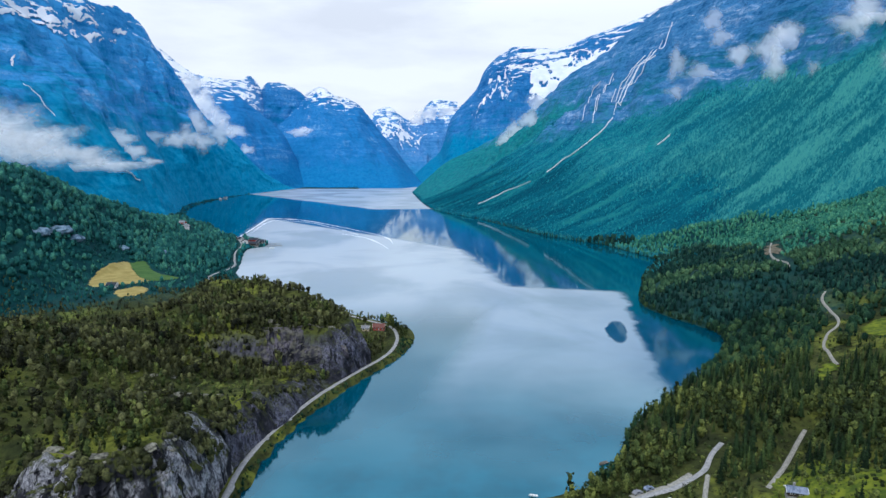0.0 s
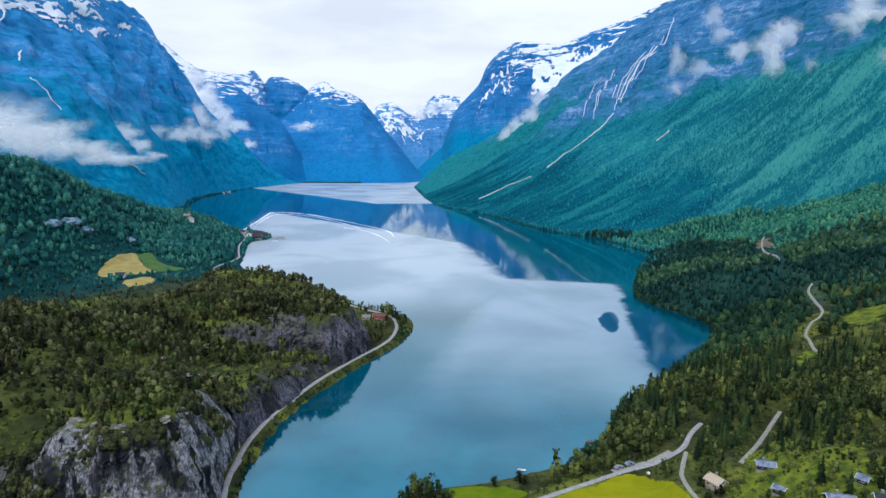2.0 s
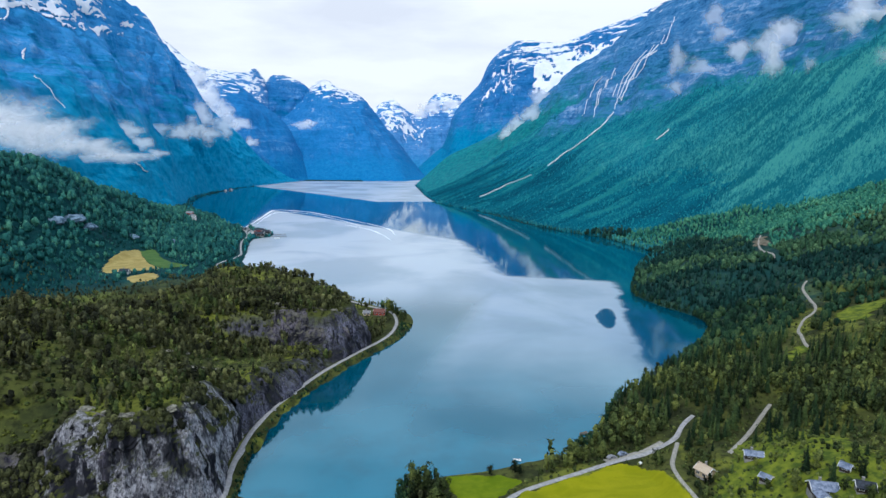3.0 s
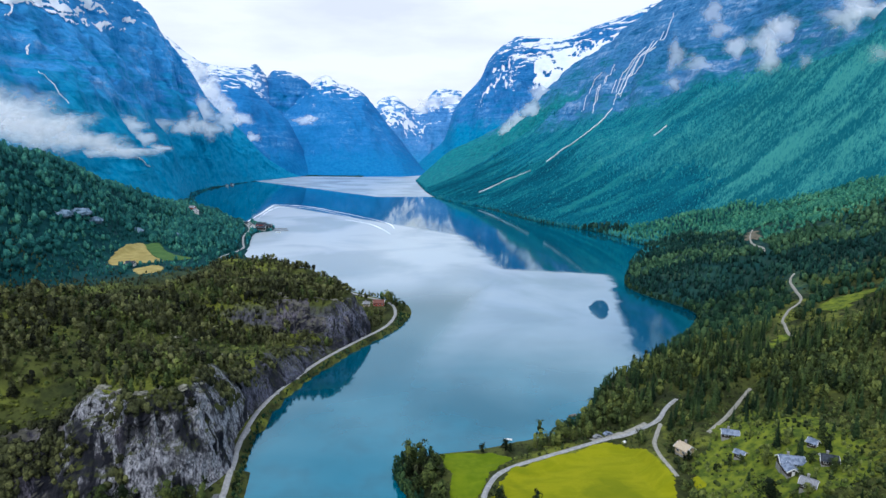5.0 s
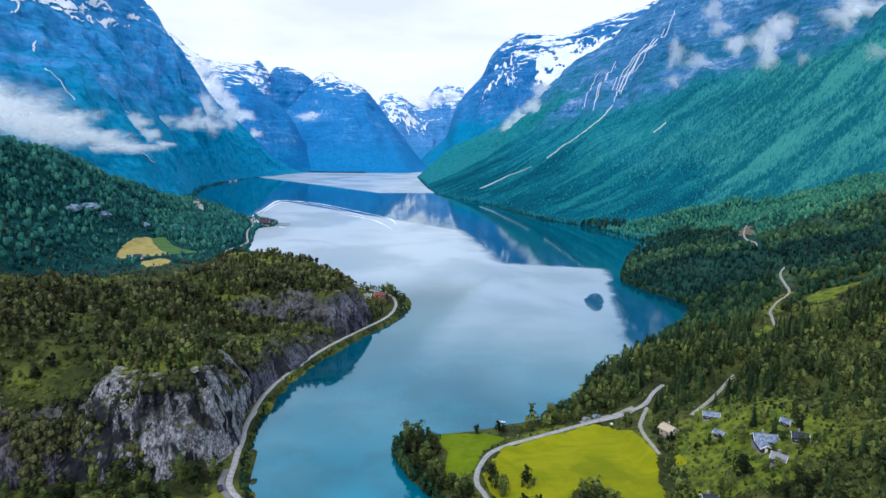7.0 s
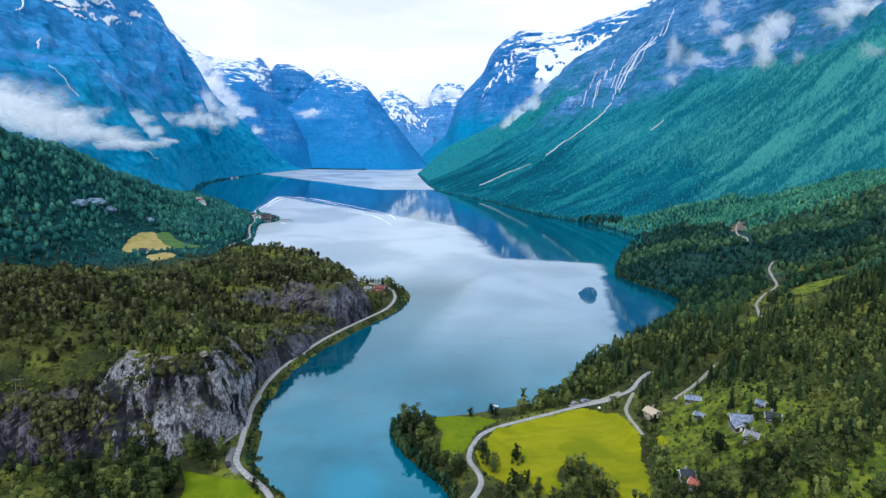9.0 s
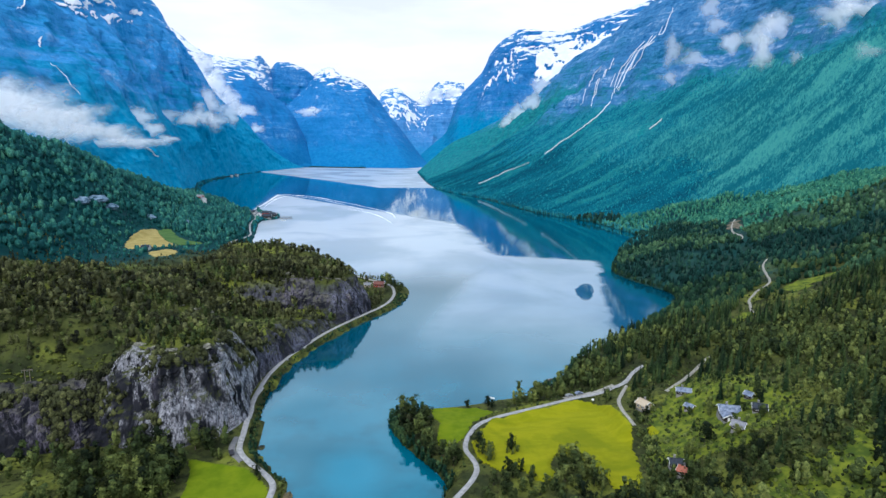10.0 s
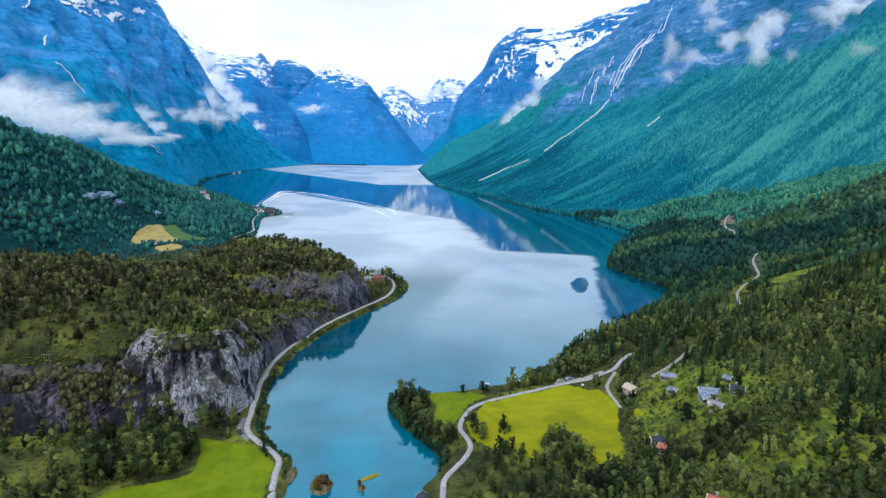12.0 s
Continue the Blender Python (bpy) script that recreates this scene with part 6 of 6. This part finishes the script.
SLATE = coat("blue_grey_slate", (0.10, 0.13, 0.19), (0.25, 0.29, 0.37), 0.7, 0.5)
PALE_ROOF = coat("pale_sheet_roof", (0.17, 0.18, 0.20), (0.28, 0.28, 0.29), 2.0, 0.5)
TILE_RED = coat("orange_red_tiles", (0.26, 0.085, 0.055), (0.38, 0.14, 0.09), 3.0, 0.7)
TILE_DULL = coat("weathered_red_tiles", (0.13, 0.055, 0.045), (0.20, 0.09, 0.075), 3.0, 0.8)
BLACK_ROOF = coat("black_felt_roof", (0.025, 0.03, 0.04), (0.05, 0.06, 0.075), 2.0, 0.5)
STONE = coat("grey_masonry", (0.20, 0.20, 0.19), (0.32, 0.31, 0.30), 2.0, 0.9)
WOOD = coat("weathered_planks", (0.13, 0.11, 0.09), (0.24, 0.21, 0.17), 3.0, 0.85, (1, 6, 6))
PAINT_WHITE = coat("white_paint", (0.74, 0.74, 0.73), (0.82, 0.82, 0.81), 4.0, 0.35)
RUBBER = coat("black_rubber", (0.015, 0.015, 0.015), (0.03, 0.03, 0.03), 8.0, 0.8)
PANE = Shader("window_pane")
PANE.bsdf.inputs["Specular IOR Level"].default_value = 0.6
PANE = PANE.finish((0.02, 0.03, 0.04), 0.08)


def box(bm, lo, hi, bevel=0.0):
    """An upright box between two corners, edges taken off by the bevel."""
    made = bmesh.ops.create_cube(bm, size=1)["verts"]
    for v in made:
        v.co = Vector([lo[k] + (v.co[k] + 0.5) * (hi[k] - lo[k]) for k in range(3)])
    if bevel:
        edges = {e for v in made for e in v.link_edges}
        bmesh.ops.bevel(bm, geom=list(edges), offset=bevel, segments=2, affect="EDGES")
    return made


def prism(bm, outline, axis_from, axis_to):
    """An outline in x and z drawn out along y."""
    a = [bm.verts.new((x, axis_from, z)) for x, z in outline]
    b = [bm.verts.new((x, axis_to, z)) for x, z in outline]
    n = len(outline)
    for k in range(n):
        bm.faces.new((a[k], a[(k + 1) % n], b[(k + 1) % n], b[k]))
    bm.faces.new(a[::-1])
    bm.faces.new(b)
    bmesh.ops.recalc_face_normals(bm, faces=bm.faces)


def house(name, x, y, turn, long, wide, eaves, ridge, wall, roof, label, chimney=True, windows=2, drop=0.3):
    """A gabled timber house on a stone footing; the ridge runs along y."""
    thing = new(name)
    thing.matrix_basis = pose(x, y, float(lie(x, y)[0]) - drop, rz=turn)
    w, l, t = wide / 2, long / 2, 0.22
    bm = bmesh.new()
    box(bm, (-w - 0.05, -l - 0.05, -2.0), (w + 0.05, l + 0.05, 0.45))
    part("footing", bm, STONE, thing, "grey masonry footing")
    bm = bmesh.new()
    prism(bm, [(-w, 0.45), (w, 0.45), (w, eaves), (0, ridge), (-w, eaves)], -l, l)
    part("timber_body", bm, wall, thing)
    slope = (ridge - eaves) / w
    for side in (-1, 1):
        bm = bmesh.new()
        out = w + 0.55
        prism(bm, [(0, ridge + 0.05), (side * out, ridge + 0.05 - slope * out), (side * out, ridge + 0.05 - slope * out + t), (0, ridge + 0.05 + t)], -l - 0.5, l + 0.5)
        part("roof_slope", bm, roof, thing)
        for end in (-1, 1):
            bm = bmesh.new()
            z = ridge + 0.05 - slope * out
            prism(bm, [(0, ridge - 0.12), (side * (out + 0.03), z - 0.17), (side * (out + 0.03), z + t + 0.03), (0, ridge + t + 0.08)], end * (l + 0.5) - 0.05, end * (l + 0.5) + 0.05)
            part("bargeboard", bm, PAINT_WHITE, thing, "white painted bargeboard")
    bm = bmesh.new()
    box(bm, (-0.16, -l - 0.5, ridge + 0.2), (0.16, l + 0.5, ridge + 0.36), 0.04)
    part("ridge_cap", bm, roof, thing)
    if chimney:
        bm = bmesh.new()
        box(bm, (0.5, l * 0.2 - 0.35, ridge - 0.8), (1.2, l * 0.2 + 0.35, ridge + 1.0), 0.04)
        box(bm, (0.42, l * 0.2 - 0.43, ridge + 1.0), (1.28, l * 0.2 + 0.43, ridge + 1.15), 0.03)
        part("chimney", bm, STONE, thing, "square masonry chimney")
    bm = bmesh.new()
    box(bm, (-0.5, -l - 0.06, 0.45), (0.5, -l + 0.02, 2.45), 0.02)
    door = part("door", bm, WHITE_WALL if wall is not WHITE_WALL else DARK_WALL, thing, "plain boarded door")
    bm = bmesh.new()
    box(bm, (0.32, -l - 0.13, 1.35), (0.42, -l - 0.06, 1.47), 0.01)
    part("handle", bm, STONE, door)
    spots = [(side * w, (k + 0.5) / windows * long - l, side) for side in (-1, 1) for k in range(windows)]
    for wx, wy, side in spots:
        bm = bmesh.new()
        box(bm, (wx - 0.07, wy - 0.75, 1.15), (wx + 0.07, wy + 0.75, 2.25), 0.02)
        pane_frame = part("window", bm, PAINT_WHITE, thing, "white-framed window")
        for half in (-1, 1):
            bm = bmesh.new()
            box(bm, (wx + side * 0.05, wy + half * 0.35 - 0.29, 1.25), (wx + side * 0.09, wy + half * 0.35 + 0.29, 2.15))
            part("pane", bm, PANE, pane_frame)
    bm = bmesh.new()
    box(bm, (-0.55, -l - 0.05, eaves - 0.1), (0.55, -l + 0.05, eaves + 0.85), 0.02)
    gable = part("window", bm, PAINT_WHITE, thing, "white-framed window")
    bm = bmesh.new()
    box(bm, (-0.45, -l - 0.08, eaves), (0.45, -l - 0.04, eaves + 0.75))
    part("pane", bm, PANE, gable)
    return tagged(thing, label, "house", "houses by the lake")


house("timber_house", 133, 269, 20, 5.6, 4.8, 3.0, 4.6, TAN_WALL, coat("tan_roof", (0.40, 0.32, 0.22), (0.50, 0.42, 0.31)), "tan timber house with a pale brown roof")
house("cabin", 149.5, 264.5, 65, 6.0, 3.4, 2.2, 3.2, DARK_WALL, SLATE, "low dark cabin with a pale grey roof")
house("cabin", 144.5, 250, 30, 3.4, 2.8, 2.3, 3.1, DARK_WALL, SLATE, "small cabin with a grey roof among bushes", False, 1)
house("cabin", 149, 229.5, 70, 7.6, 4.6, 2.4, 3.9, DARK_WALL, SLATE, "large dark cabin with a blue-grey roof")
house("cabin", 146, 225.5, -15, 4.2, 3.6, 2.3, 3.4, DARK_WALL, SLATE, "dark cabin wing with a blue-grey roof", False, 1)
house("cabin", 157, 222, 60, 4.8, 3.6, 2.3, 3.5, DARK_WALL, BLACK_ROOF, "dark cabin with white windows and black roof")
house("cabin", 142.5, 213, 40, 4.3, 3.8, 2.3, 3.6, DARK_WALL, PALE_ROOF, "dark cabin with a light grey roof")
house("cabin", 120, 216, 75, 4.6, 3.4, 2.3, 3.5, DARK_WALL, BLACK_ROOF, "dark cabin with a black felt roof")
house("cabin", 119, 208, 35, 4.0, 3.4, 2.3, 3.5, DARK_WALL, TILE_RED, "small dark cabin with an orange-red tiled roof")
house("cabin", 106, 153, 50, 5.2, 4.0, 2.5, 3.7, DARK_WALL, TILE_RED, "dark cabin with an orange-red tiled roof")
house("shed", 160, 233, 25, 2.9, 2.3, 2.3, 3.2, DARK_WALL, SLATE, "small dark shed with slate roof", False, 1)
house("farmhouse", 17, 531, 78, 8.4, 5.4, 3.0, 4.8, RED_PAINT, TILE_DULL, "red timber farmhouse with weathered red roof on the headland", True, 3)
house("farmhouse", 7, 529, 80, 5, 4, 2.7, 4.0, TAN_WALL, PALE_ROOF, "tan timber house beside the red farmhouse")
house("farmhouse", -214, 656, 85, 8, 5.5, 3.0, 5.0, WHITE_WALL, BLACK_ROOF, "white farmhouse with a dark roof below the hayfield", True, 3)
for x, y, turn, l, w, wall, lab in ((-145, 1006, 80, 13, 8, DARK_WALL, "dark boathouse with a black roof on the lake shore"), (-138, 1026, 75, 12, 7, DARK_WALL, "dark boathouse with a black roof on the lake shore"),
                                    (-150, 1036, 85, 14, 8, RED_PAINT, "red boathouse with a black roof on the lake shore"), (-160, 1018, 10, 11, 8, WHITE_WALL, "white lakeside house with a black roof"),
                                    (-172, 1052, 40, 10, 7, WHITE_WALL, "white lakeside house with a black roof"), (-188, 1085, 20, 10, 7, DARK_WALL, "dark lakeside house with a black roof")):
    house("boathouse", x, y, turn, l, w, 3.4, 6.0, wall, BLACK_ROOF, lab, False, 2)

for x, y, turn, wall, lab in ((-274, 1140, 30, WHITE_WALL, "small white house at the foot of the blue mountain"), (-284, 1160, 70, RED_PAINT, "small red house at the foot of the blue mountain"),
                              (-268, 1122, 10, WHITE_WALL, "small white house at the foot of the blue mountain"), (-416, 2105, 20, WHITE_WALL, "far white farmhouse on the lake shore"), (-409, 2150, 60, WHITE_WALL, "far white farmhouse on the lake shore")):
    house("shore_house", x, y, turn, 10, 7, 3.6, 6.2, wall, PALE_ROOF, lab, False, 2)


# ---- jetties, boats, vehicles ----
def jetty(x, y, turn, length, width, label):
    thing = new("jetty")
    thing.matrix_basis = pose(x, y, 0, rz=turn)
    n = int(length / 0.3)
    plank = bmesh.new()
    box(plank, (-width / 2, -0.13, 0.62), (width / 2, 0.13, 0.70), 0.01)
    first = part("plank", plank, WOOD, thing)
    for k in range(1, n):
        ob = new("plank", first.data)
        ob.parent = thing
        ob.location = (0, k * 0.3, 0)
    for side in (-1, 1):
        bm = bmesh.new()
        box(bm, (side * width * 0.4 - 0.07, -0.2, 0.44), (side * width * 0.4 + 0.07, length, 0.62))
        part("beam", bm, WOOD, thing)
        for k in range(3):
            bm = bmesh.new()
            bmesh.ops.create_cone(bm, cap_ends=True, segments=8, radius1=0.13, radius2=0.11, depth=4.2, matrix=Matrix.Translation((side * width * 0.45, 0.3 + k * (length - 0.6) / 2, -0.9)))
            part("post", bm, WOOD, thing)
    return tagged(thing, label, "jetty", "jetties")


jetty(108, 316, 120, 9, 1.8, "weathered plank jetty reaching into the lake")
jetty(-128, 1012, -90, 22, 3.5, "long dark pier below the boathouses")
jetty(-128, 1032, -85, 18, 3.5, "long dark pier below the boathouses")


def boat(x, y, turn, size, material, label):
    """A rowing boat with a pointed bow, hollow, with two thwarts."""
    thing = new("rowing_boat")
    thing.matrix_basis = pose(x, y, 0.05, rz=turn)
    bm = bmesh.new()
    rows = []
    for t in np.linspace(0, 1, 9):
        half = 0.19 * size * (1 - t ** 3) ** 0.6 * (0.85 + 0.15 * min(1, 4 * t)) + 0.01
        rise = 0.10 * size + 0.06 * size * t * t
        yy = (t - 0.5) * size
        rows.append([bm.verts.new(v) for v in ((-half, yy, rise), (-0.7 * half, yy, -0.02 * size), (0, yy, -0.05 * size), (0.7 * half, yy, -0.02 * size), (half, yy, rise),
                                               (0.86 * half, yy, rise), (0.55 * half, yy, 0.02 * size), (-0.55 * half, yy, 0.02 * size), (-0.86 * half, yy, rise))])
    for a, b in zip(rows[:-1], rows[1:]):
        for k in range(9):
            bm.faces.new((a[k], a[(k + 1) % 9], b[(k + 1) % 9], b[k]))
    bm.faces.new(rows[0])
    bmesh.ops.recalc_face_normals(bm, faces=bm.faces)
    part("hull", bm, material, thing)
    for t in (-0.2, 0.12):
        bm = bmesh.new()
        box(bm, (-0.14 * size, t * size - 0.12, 0.07 * size), (0.14 * size, t * size + 0.12, 0.085 * size))
        part("thwart", bm, WOOD, thing)
    return tagged(thing, label, "boat", "boats on the lake")


boat(66.5, 301, 70, 3.4, PAINT_WHITE, "small white rowing boat moored by the meadow")
boat(104, 321, 110, 5.2, WOOD, "brown wooden rowing boat at the jetty")
boat(-118, 990, 80, 8.0, PAINT_WHITE, "white boat moored near the pier")


def wheel(parent, x, y, r):
    bm = bmesh.new()
    bmesh.ops.create_cone(bm, cap_ends=True, segments=16, radius1=r, radius2=r, depth=0.22, matrix=Matrix.Translation((x, y, r)) @ Matrix.Rotation(math.pi / 2, 4, "Y"))
    tyre = part("wheel", bm, RUBBER, parent, "black rubber wheel")
    bm = bmesh.new()
    bmesh.ops.create_cone(bm, cap_ends=True, segments=12, radius1=r * 0.55, radius2=r * 0.45, depth=0.25, matrix=Matrix.Translation((x, y, r)) @ Matrix.Rotation(math.pi / 2, 4, "Y"))
    part("rim", bm, PALE_ROOF, tyre)


def vehicle(name, x, y, turn, profile, width, material, glass, label, wheels):
    """A parked vehicle: side profile (along its length, height) drawn out to its width, with panes and wheels."""
    thing = new(name)
    thing.matrix_basis = pose(x, y, float(lie(x, y)[0]) + 0.3, rz=turn)
    bm = bmesh.new()
    prism(bm, [(a, b) for a, b in profile], -width / 2, width / 2)
    bmesh.ops.bevel(bm, geom=list(bm.edges), offset=0.07, segments=2, affect="EDGES")
    bmesh.ops.rotate(bm, verts=bm.verts, cent=(0, 0, 0), matrix=Matrix.Rotation(math.pi / 2, 3, "Z"))
    part("body", bm, material, thing)
    for y0, y1, z0, z1 in glass:
        for side in (-1, 1):
            bm = bmesh.new()
            box(bm, (side * width / 2 - 0.02, y0, z0), (side * width / 2 + 0.02, y1, z1), 0.01)
            part("side_window", bm, PANE, thing)
    for wy in wheels:
        for side in (-1, 1):
            wheel(thing, side * (width / 2 - 0.1), wy, 0.33)
    return tagged(thing, label, "vehicle", "parked vehicles")


CAR = [(-2.1, 0.35), (2.1, 0.35), (2.15, 0.8), (1.2, 0.95), (0.6, 1.45), (-1.2, 1.48), (-1.9, 1.0), (-2.15, 0.9)]
CAR_PAINT = coat("dark_car_paint", (0.03, 0.03, 0.035), (0.05, 0.05, 0.06), 4.0, 0.25)
vehicle("parked_car", -51.6, 252.6, 20, CAR, 1.8, CAR_PAINT, ((-1.0, 0.4, 0.98, 1.36),), "dark car parked in the lay-by under the cliff", (-1.35, 1.35))
vehicle("parked_car", 103.5, 289.0, -72, CAR, 1.8, PALE_ROOF, ((-1.0, 0.4, 0.98, 1.36),), "silver-grey car parked in the roadside lay-by", (-1.35, 1.35))
vehicle("parked_car", 109, 290.8, -72, CAR, 1.8, SLATE, ((-1.0, 0.4, 0.98, 1.36),), "blue-grey car parked in the roadside lay-by", (-1.35, 1.35))


def bale(x, y, turn):
    bm = bmesh.new()
    bmesh.ops.create_cone(bm, cap_ends=True, segments=20, radius1=0.6, radius2=0.6, depth=1.2, matrix=Matrix.Rotation(math.pi / 2, 4, "Y"))
    bmesh.ops.bevel(bm, geom=list(bm.edges), offset=0.12, segments=2, affect="EDGES")
    me = bpy.data.meshes.new("hay_bale")
    bm.to_mesh(me)
    bm.free()
    me.materials.append(PAINT_WHITE)
    ob = new("hay_bale", me)
    ob.matrix_basis = pose(x, y, float(lie(x, y)[0]) + 0.75, rz=turn)
    return tagged(ob, "white plastic-wrapped round hay bale in the meadow", "hay bale")


bale(113.5, 283.5, 30)


def pylon(x, y, turn):
    """Two wooden poles with a crossarm and insulators."""
    thing = new("power_pylon")
    thing.matrix_basis = pose(x, y, float(lie(x, y)[0]), rz=turn)
    for side in (-1, 1):
        bm = bmesh.new()
        bmesh.ops.create_cone(bm, cap_ends=True, segments=8, radius1=0.18, radius2=0.12, depth=8.0, matrix=Matrix.Translation((side * 0.9, 0, 2.6)))
        part("pole", bm, WOOD, thing)
    bm = bmesh.new()
    box(bm, (-2.1, -0.12, 5.9), (2.1, 0.12, 6.1), 0.02)
    part("crossarm", bm, WOOD, thing)
    for k in (-1.9, 0, 1.9):
        bm = bmesh.new()
        bmesh.ops.create_cone(bm, cap_ends=True, segments=8, radius1=0.10, radius2=0.06, depth=0.7, matrix=Matrix.Translation((k, 0, 5.6)))
        part("insulator", bm, PALE_ROOF, thing)
    return tagged(thing, "wooden double-pole power pylon on the grassy ledge", "pylon", "power pylons")


pylon(-136.5, 275.5, 10)


def islet(x, y, rx, ry, tall, material, label, bushes, seed, turn=0.0):
    """A rocky islet with an overgrown top."""
    thing = new("islet")
    thing.matrix_basis = pose(x, y, 0, rz=turn)
    rad, ang = np.meshgrid(np.linspace(0, 1, 9), np.linspace(0, 2 * math.pi, 28, endpoint=False), indexing="ij")
    lump = 1 + 0.22 * fbm(np.cos(ang) * 1.7 + seed, np.sin(ang) * 1.7, 3, seed)
    px, py = rx * rad * lump * np.cos(ang), ry * rad * lump * np.sin(ang)
    pz = tall * (1 - rad ** 2.2) - 0.8 * rad ** 4 + 0.25 * tall * fbm(px / 1.5, py / 1.5, 3, seed + 2) * (1 - rad)
    i = np.arange(8)[:, None] * 28
    j = np.arange(28)[None, :]
    k = (j + 1) % 28
    f = np.stack([i + j, i + 28 + j, i + 28 + k, i + k], -1).reshape(-1, 4)
    rock = new("rock", mesh_from("rock", np.stack([px, py, pz], -1).reshape(-1, 3), f, material, True))
    rock.parent = thing
    r = np.random.default_rng(seed)
    for _ in range(bushes):
        a, d = r.uniform(0, 2 * math.pi), math.sqrt(r.random()) * 0.75
        v = SHRUB[r.integers(0, 3)].reshape(-1, 3) * r.uniform(1.4, 3.0)
        bush = new("bush", mesh_from("bush", v, np.arange(len(v)).reshape(-1, 3), BROWN_LEAF))
        bush.parent = thing
        bush.location = (rx * d * math.cos(a), ry * d * math.sin(a), tall * (1 - d ** 2.2) - 0.3)
    return tagged(thing, label, "islet", "islets in the shallows")


BROWN_LEAF = leaf_material("brown_heather", (0.035, 0.026, 0.008), (0.085, 0.062, 0.014), (0.150, 0.120, 0.022), 0.3, True)
BROWN_ROCK = plain("lichened_rock", (0.06, 0.05, 0.03), (0.16, 0.14, 0.07), 1.2, 0.9, 0.5)
SEDGE = plain("yellow_sedge", (0.16, 0.15, 0.012), (0.26, 0.23, 0.02), 0.8, 0.95, 0.5)
islet(-14.5, 212, 4.6, 5.0, 2.2, BROWN_ROCK, "round rocky islet overgrown with brown heather", 26, 3)
islet(3.6, 216.8, 5.0, 1.5, 0.9, SEDGE, "long low islet covered in yellow sedge", 0, 5, 28)
islet(0.2, 209.6, 1.9, 2.6, 0.6, BROWN_ROCK, "small bare rock islet in shallow water", 2, 8)


# ---- bare rock on the hills ----
def outcrop(x, y, size, material, label, seed, tilt=0.0):
    """A ledge of bare rock breaking out of the ground: an uneven, flattened lump."""
    r = np.random.default_rng(seed)
    bm = bmesh.new()
    bmesh.ops.create_icosphere(bm, subdivisions=3, radius=1.0)
    for v in bm.verts:
        d = v.co.normalized()
        k = 1 + 0.30 * noise.fractal(d * 1.6 + Vector((seed, 2, 5)), 0.8, 2.1, 4) + 0.12 * round(2 * noise.noise(d * 3 + Vector((seed, 0, 0)))) / 2
        v.co = Vector((d.x * size[0] * k, d.y * size[1] * k, d.z * size[2] * k))
    me = bpy.data.meshes.new("rock_outcrop")
    bm.to_mesh(me)
    bm.free()
    me.materials.append(material)
    ob = new("rock_outcrop", me)
    ob.matrix_basis = pose(x, y, float(lie(x, y)[0]) + 0.1 * size[2], tilt, 0, r.uniform(-25, 25))
    return tagged(ob, label, "rock", "rock outcrops on the hills")


SLAB = plain("grey_blue_slab", (0.05, 0.10, 0.15), (0.20, 0.29, 0.38), 0.25, 0.8, 0.6)
PALE_LEDGE = "pale lichened rock ledge at the cliff's edge"
LICHEN = plain("lichened_gneiss", (0.08, 0.08, 0.065), (0.27, 0.26, 0.20), 0.9, 0.9, 0.7)
lay = np.random.default_rng(17)
for k, (x, y) in enumerate(np.vstack([spline([(-96, 278), (-84, 275), (-74, 279), (-65, 285), (-63, 297)], 16),
                                      spline([(-104, 372), (-92, 386), (-80, 393)], 6),
                                      spline([(-52, 446), (-38, 447), (-22, 448), (-8, 452)], 14), spline([(-96, 352), (-78, 366), (-66, 372)], 7)])):
    x, y, size = x + lay.normal(0, 2.6), y + lay.normal(0, 2.0), lay.uniform(0.6, 1.0) * lay.choice((1.0, 1.6, 3.0))
    outcrop(x, y, (size * lay.uniform(0.9, 1.7), size, size * lay.uniform(0.3, 0.6)), LICHEN, PALE_LEDGE, k + 1, lay.uniform(-15, 15))
for k, (x, y, a, b, c) in enumerate(((-294, 745, 12, 7, 5), (-281, 750, 8, 5, 4), (-302, 726, 10, 6, 4), (-230, 860, 9, 5, 4), (-262, 820, 8, 5, 3))):
    outcrop(x, y, (a, b, c), SLAB, "grey-blue rock slab in the dark wooded ridge", 40 + k, 20)
outcrop(-27, 221, (2.2, 6.0, 1.3), BROWN_ROCK, "low stone mole beside the lakeside road", 60)
outcrop(-41.5, 262, (1.6, 2.4, 1.4), CLIFF, "pale boulder on the lake bank", 61)
house("shed", 22.5, 198, 15, 4.5, 3.4, 2.4, 3.5, WHITE_WALL, BLACK_ROOF, "small white boat shed by the road", False, 1)
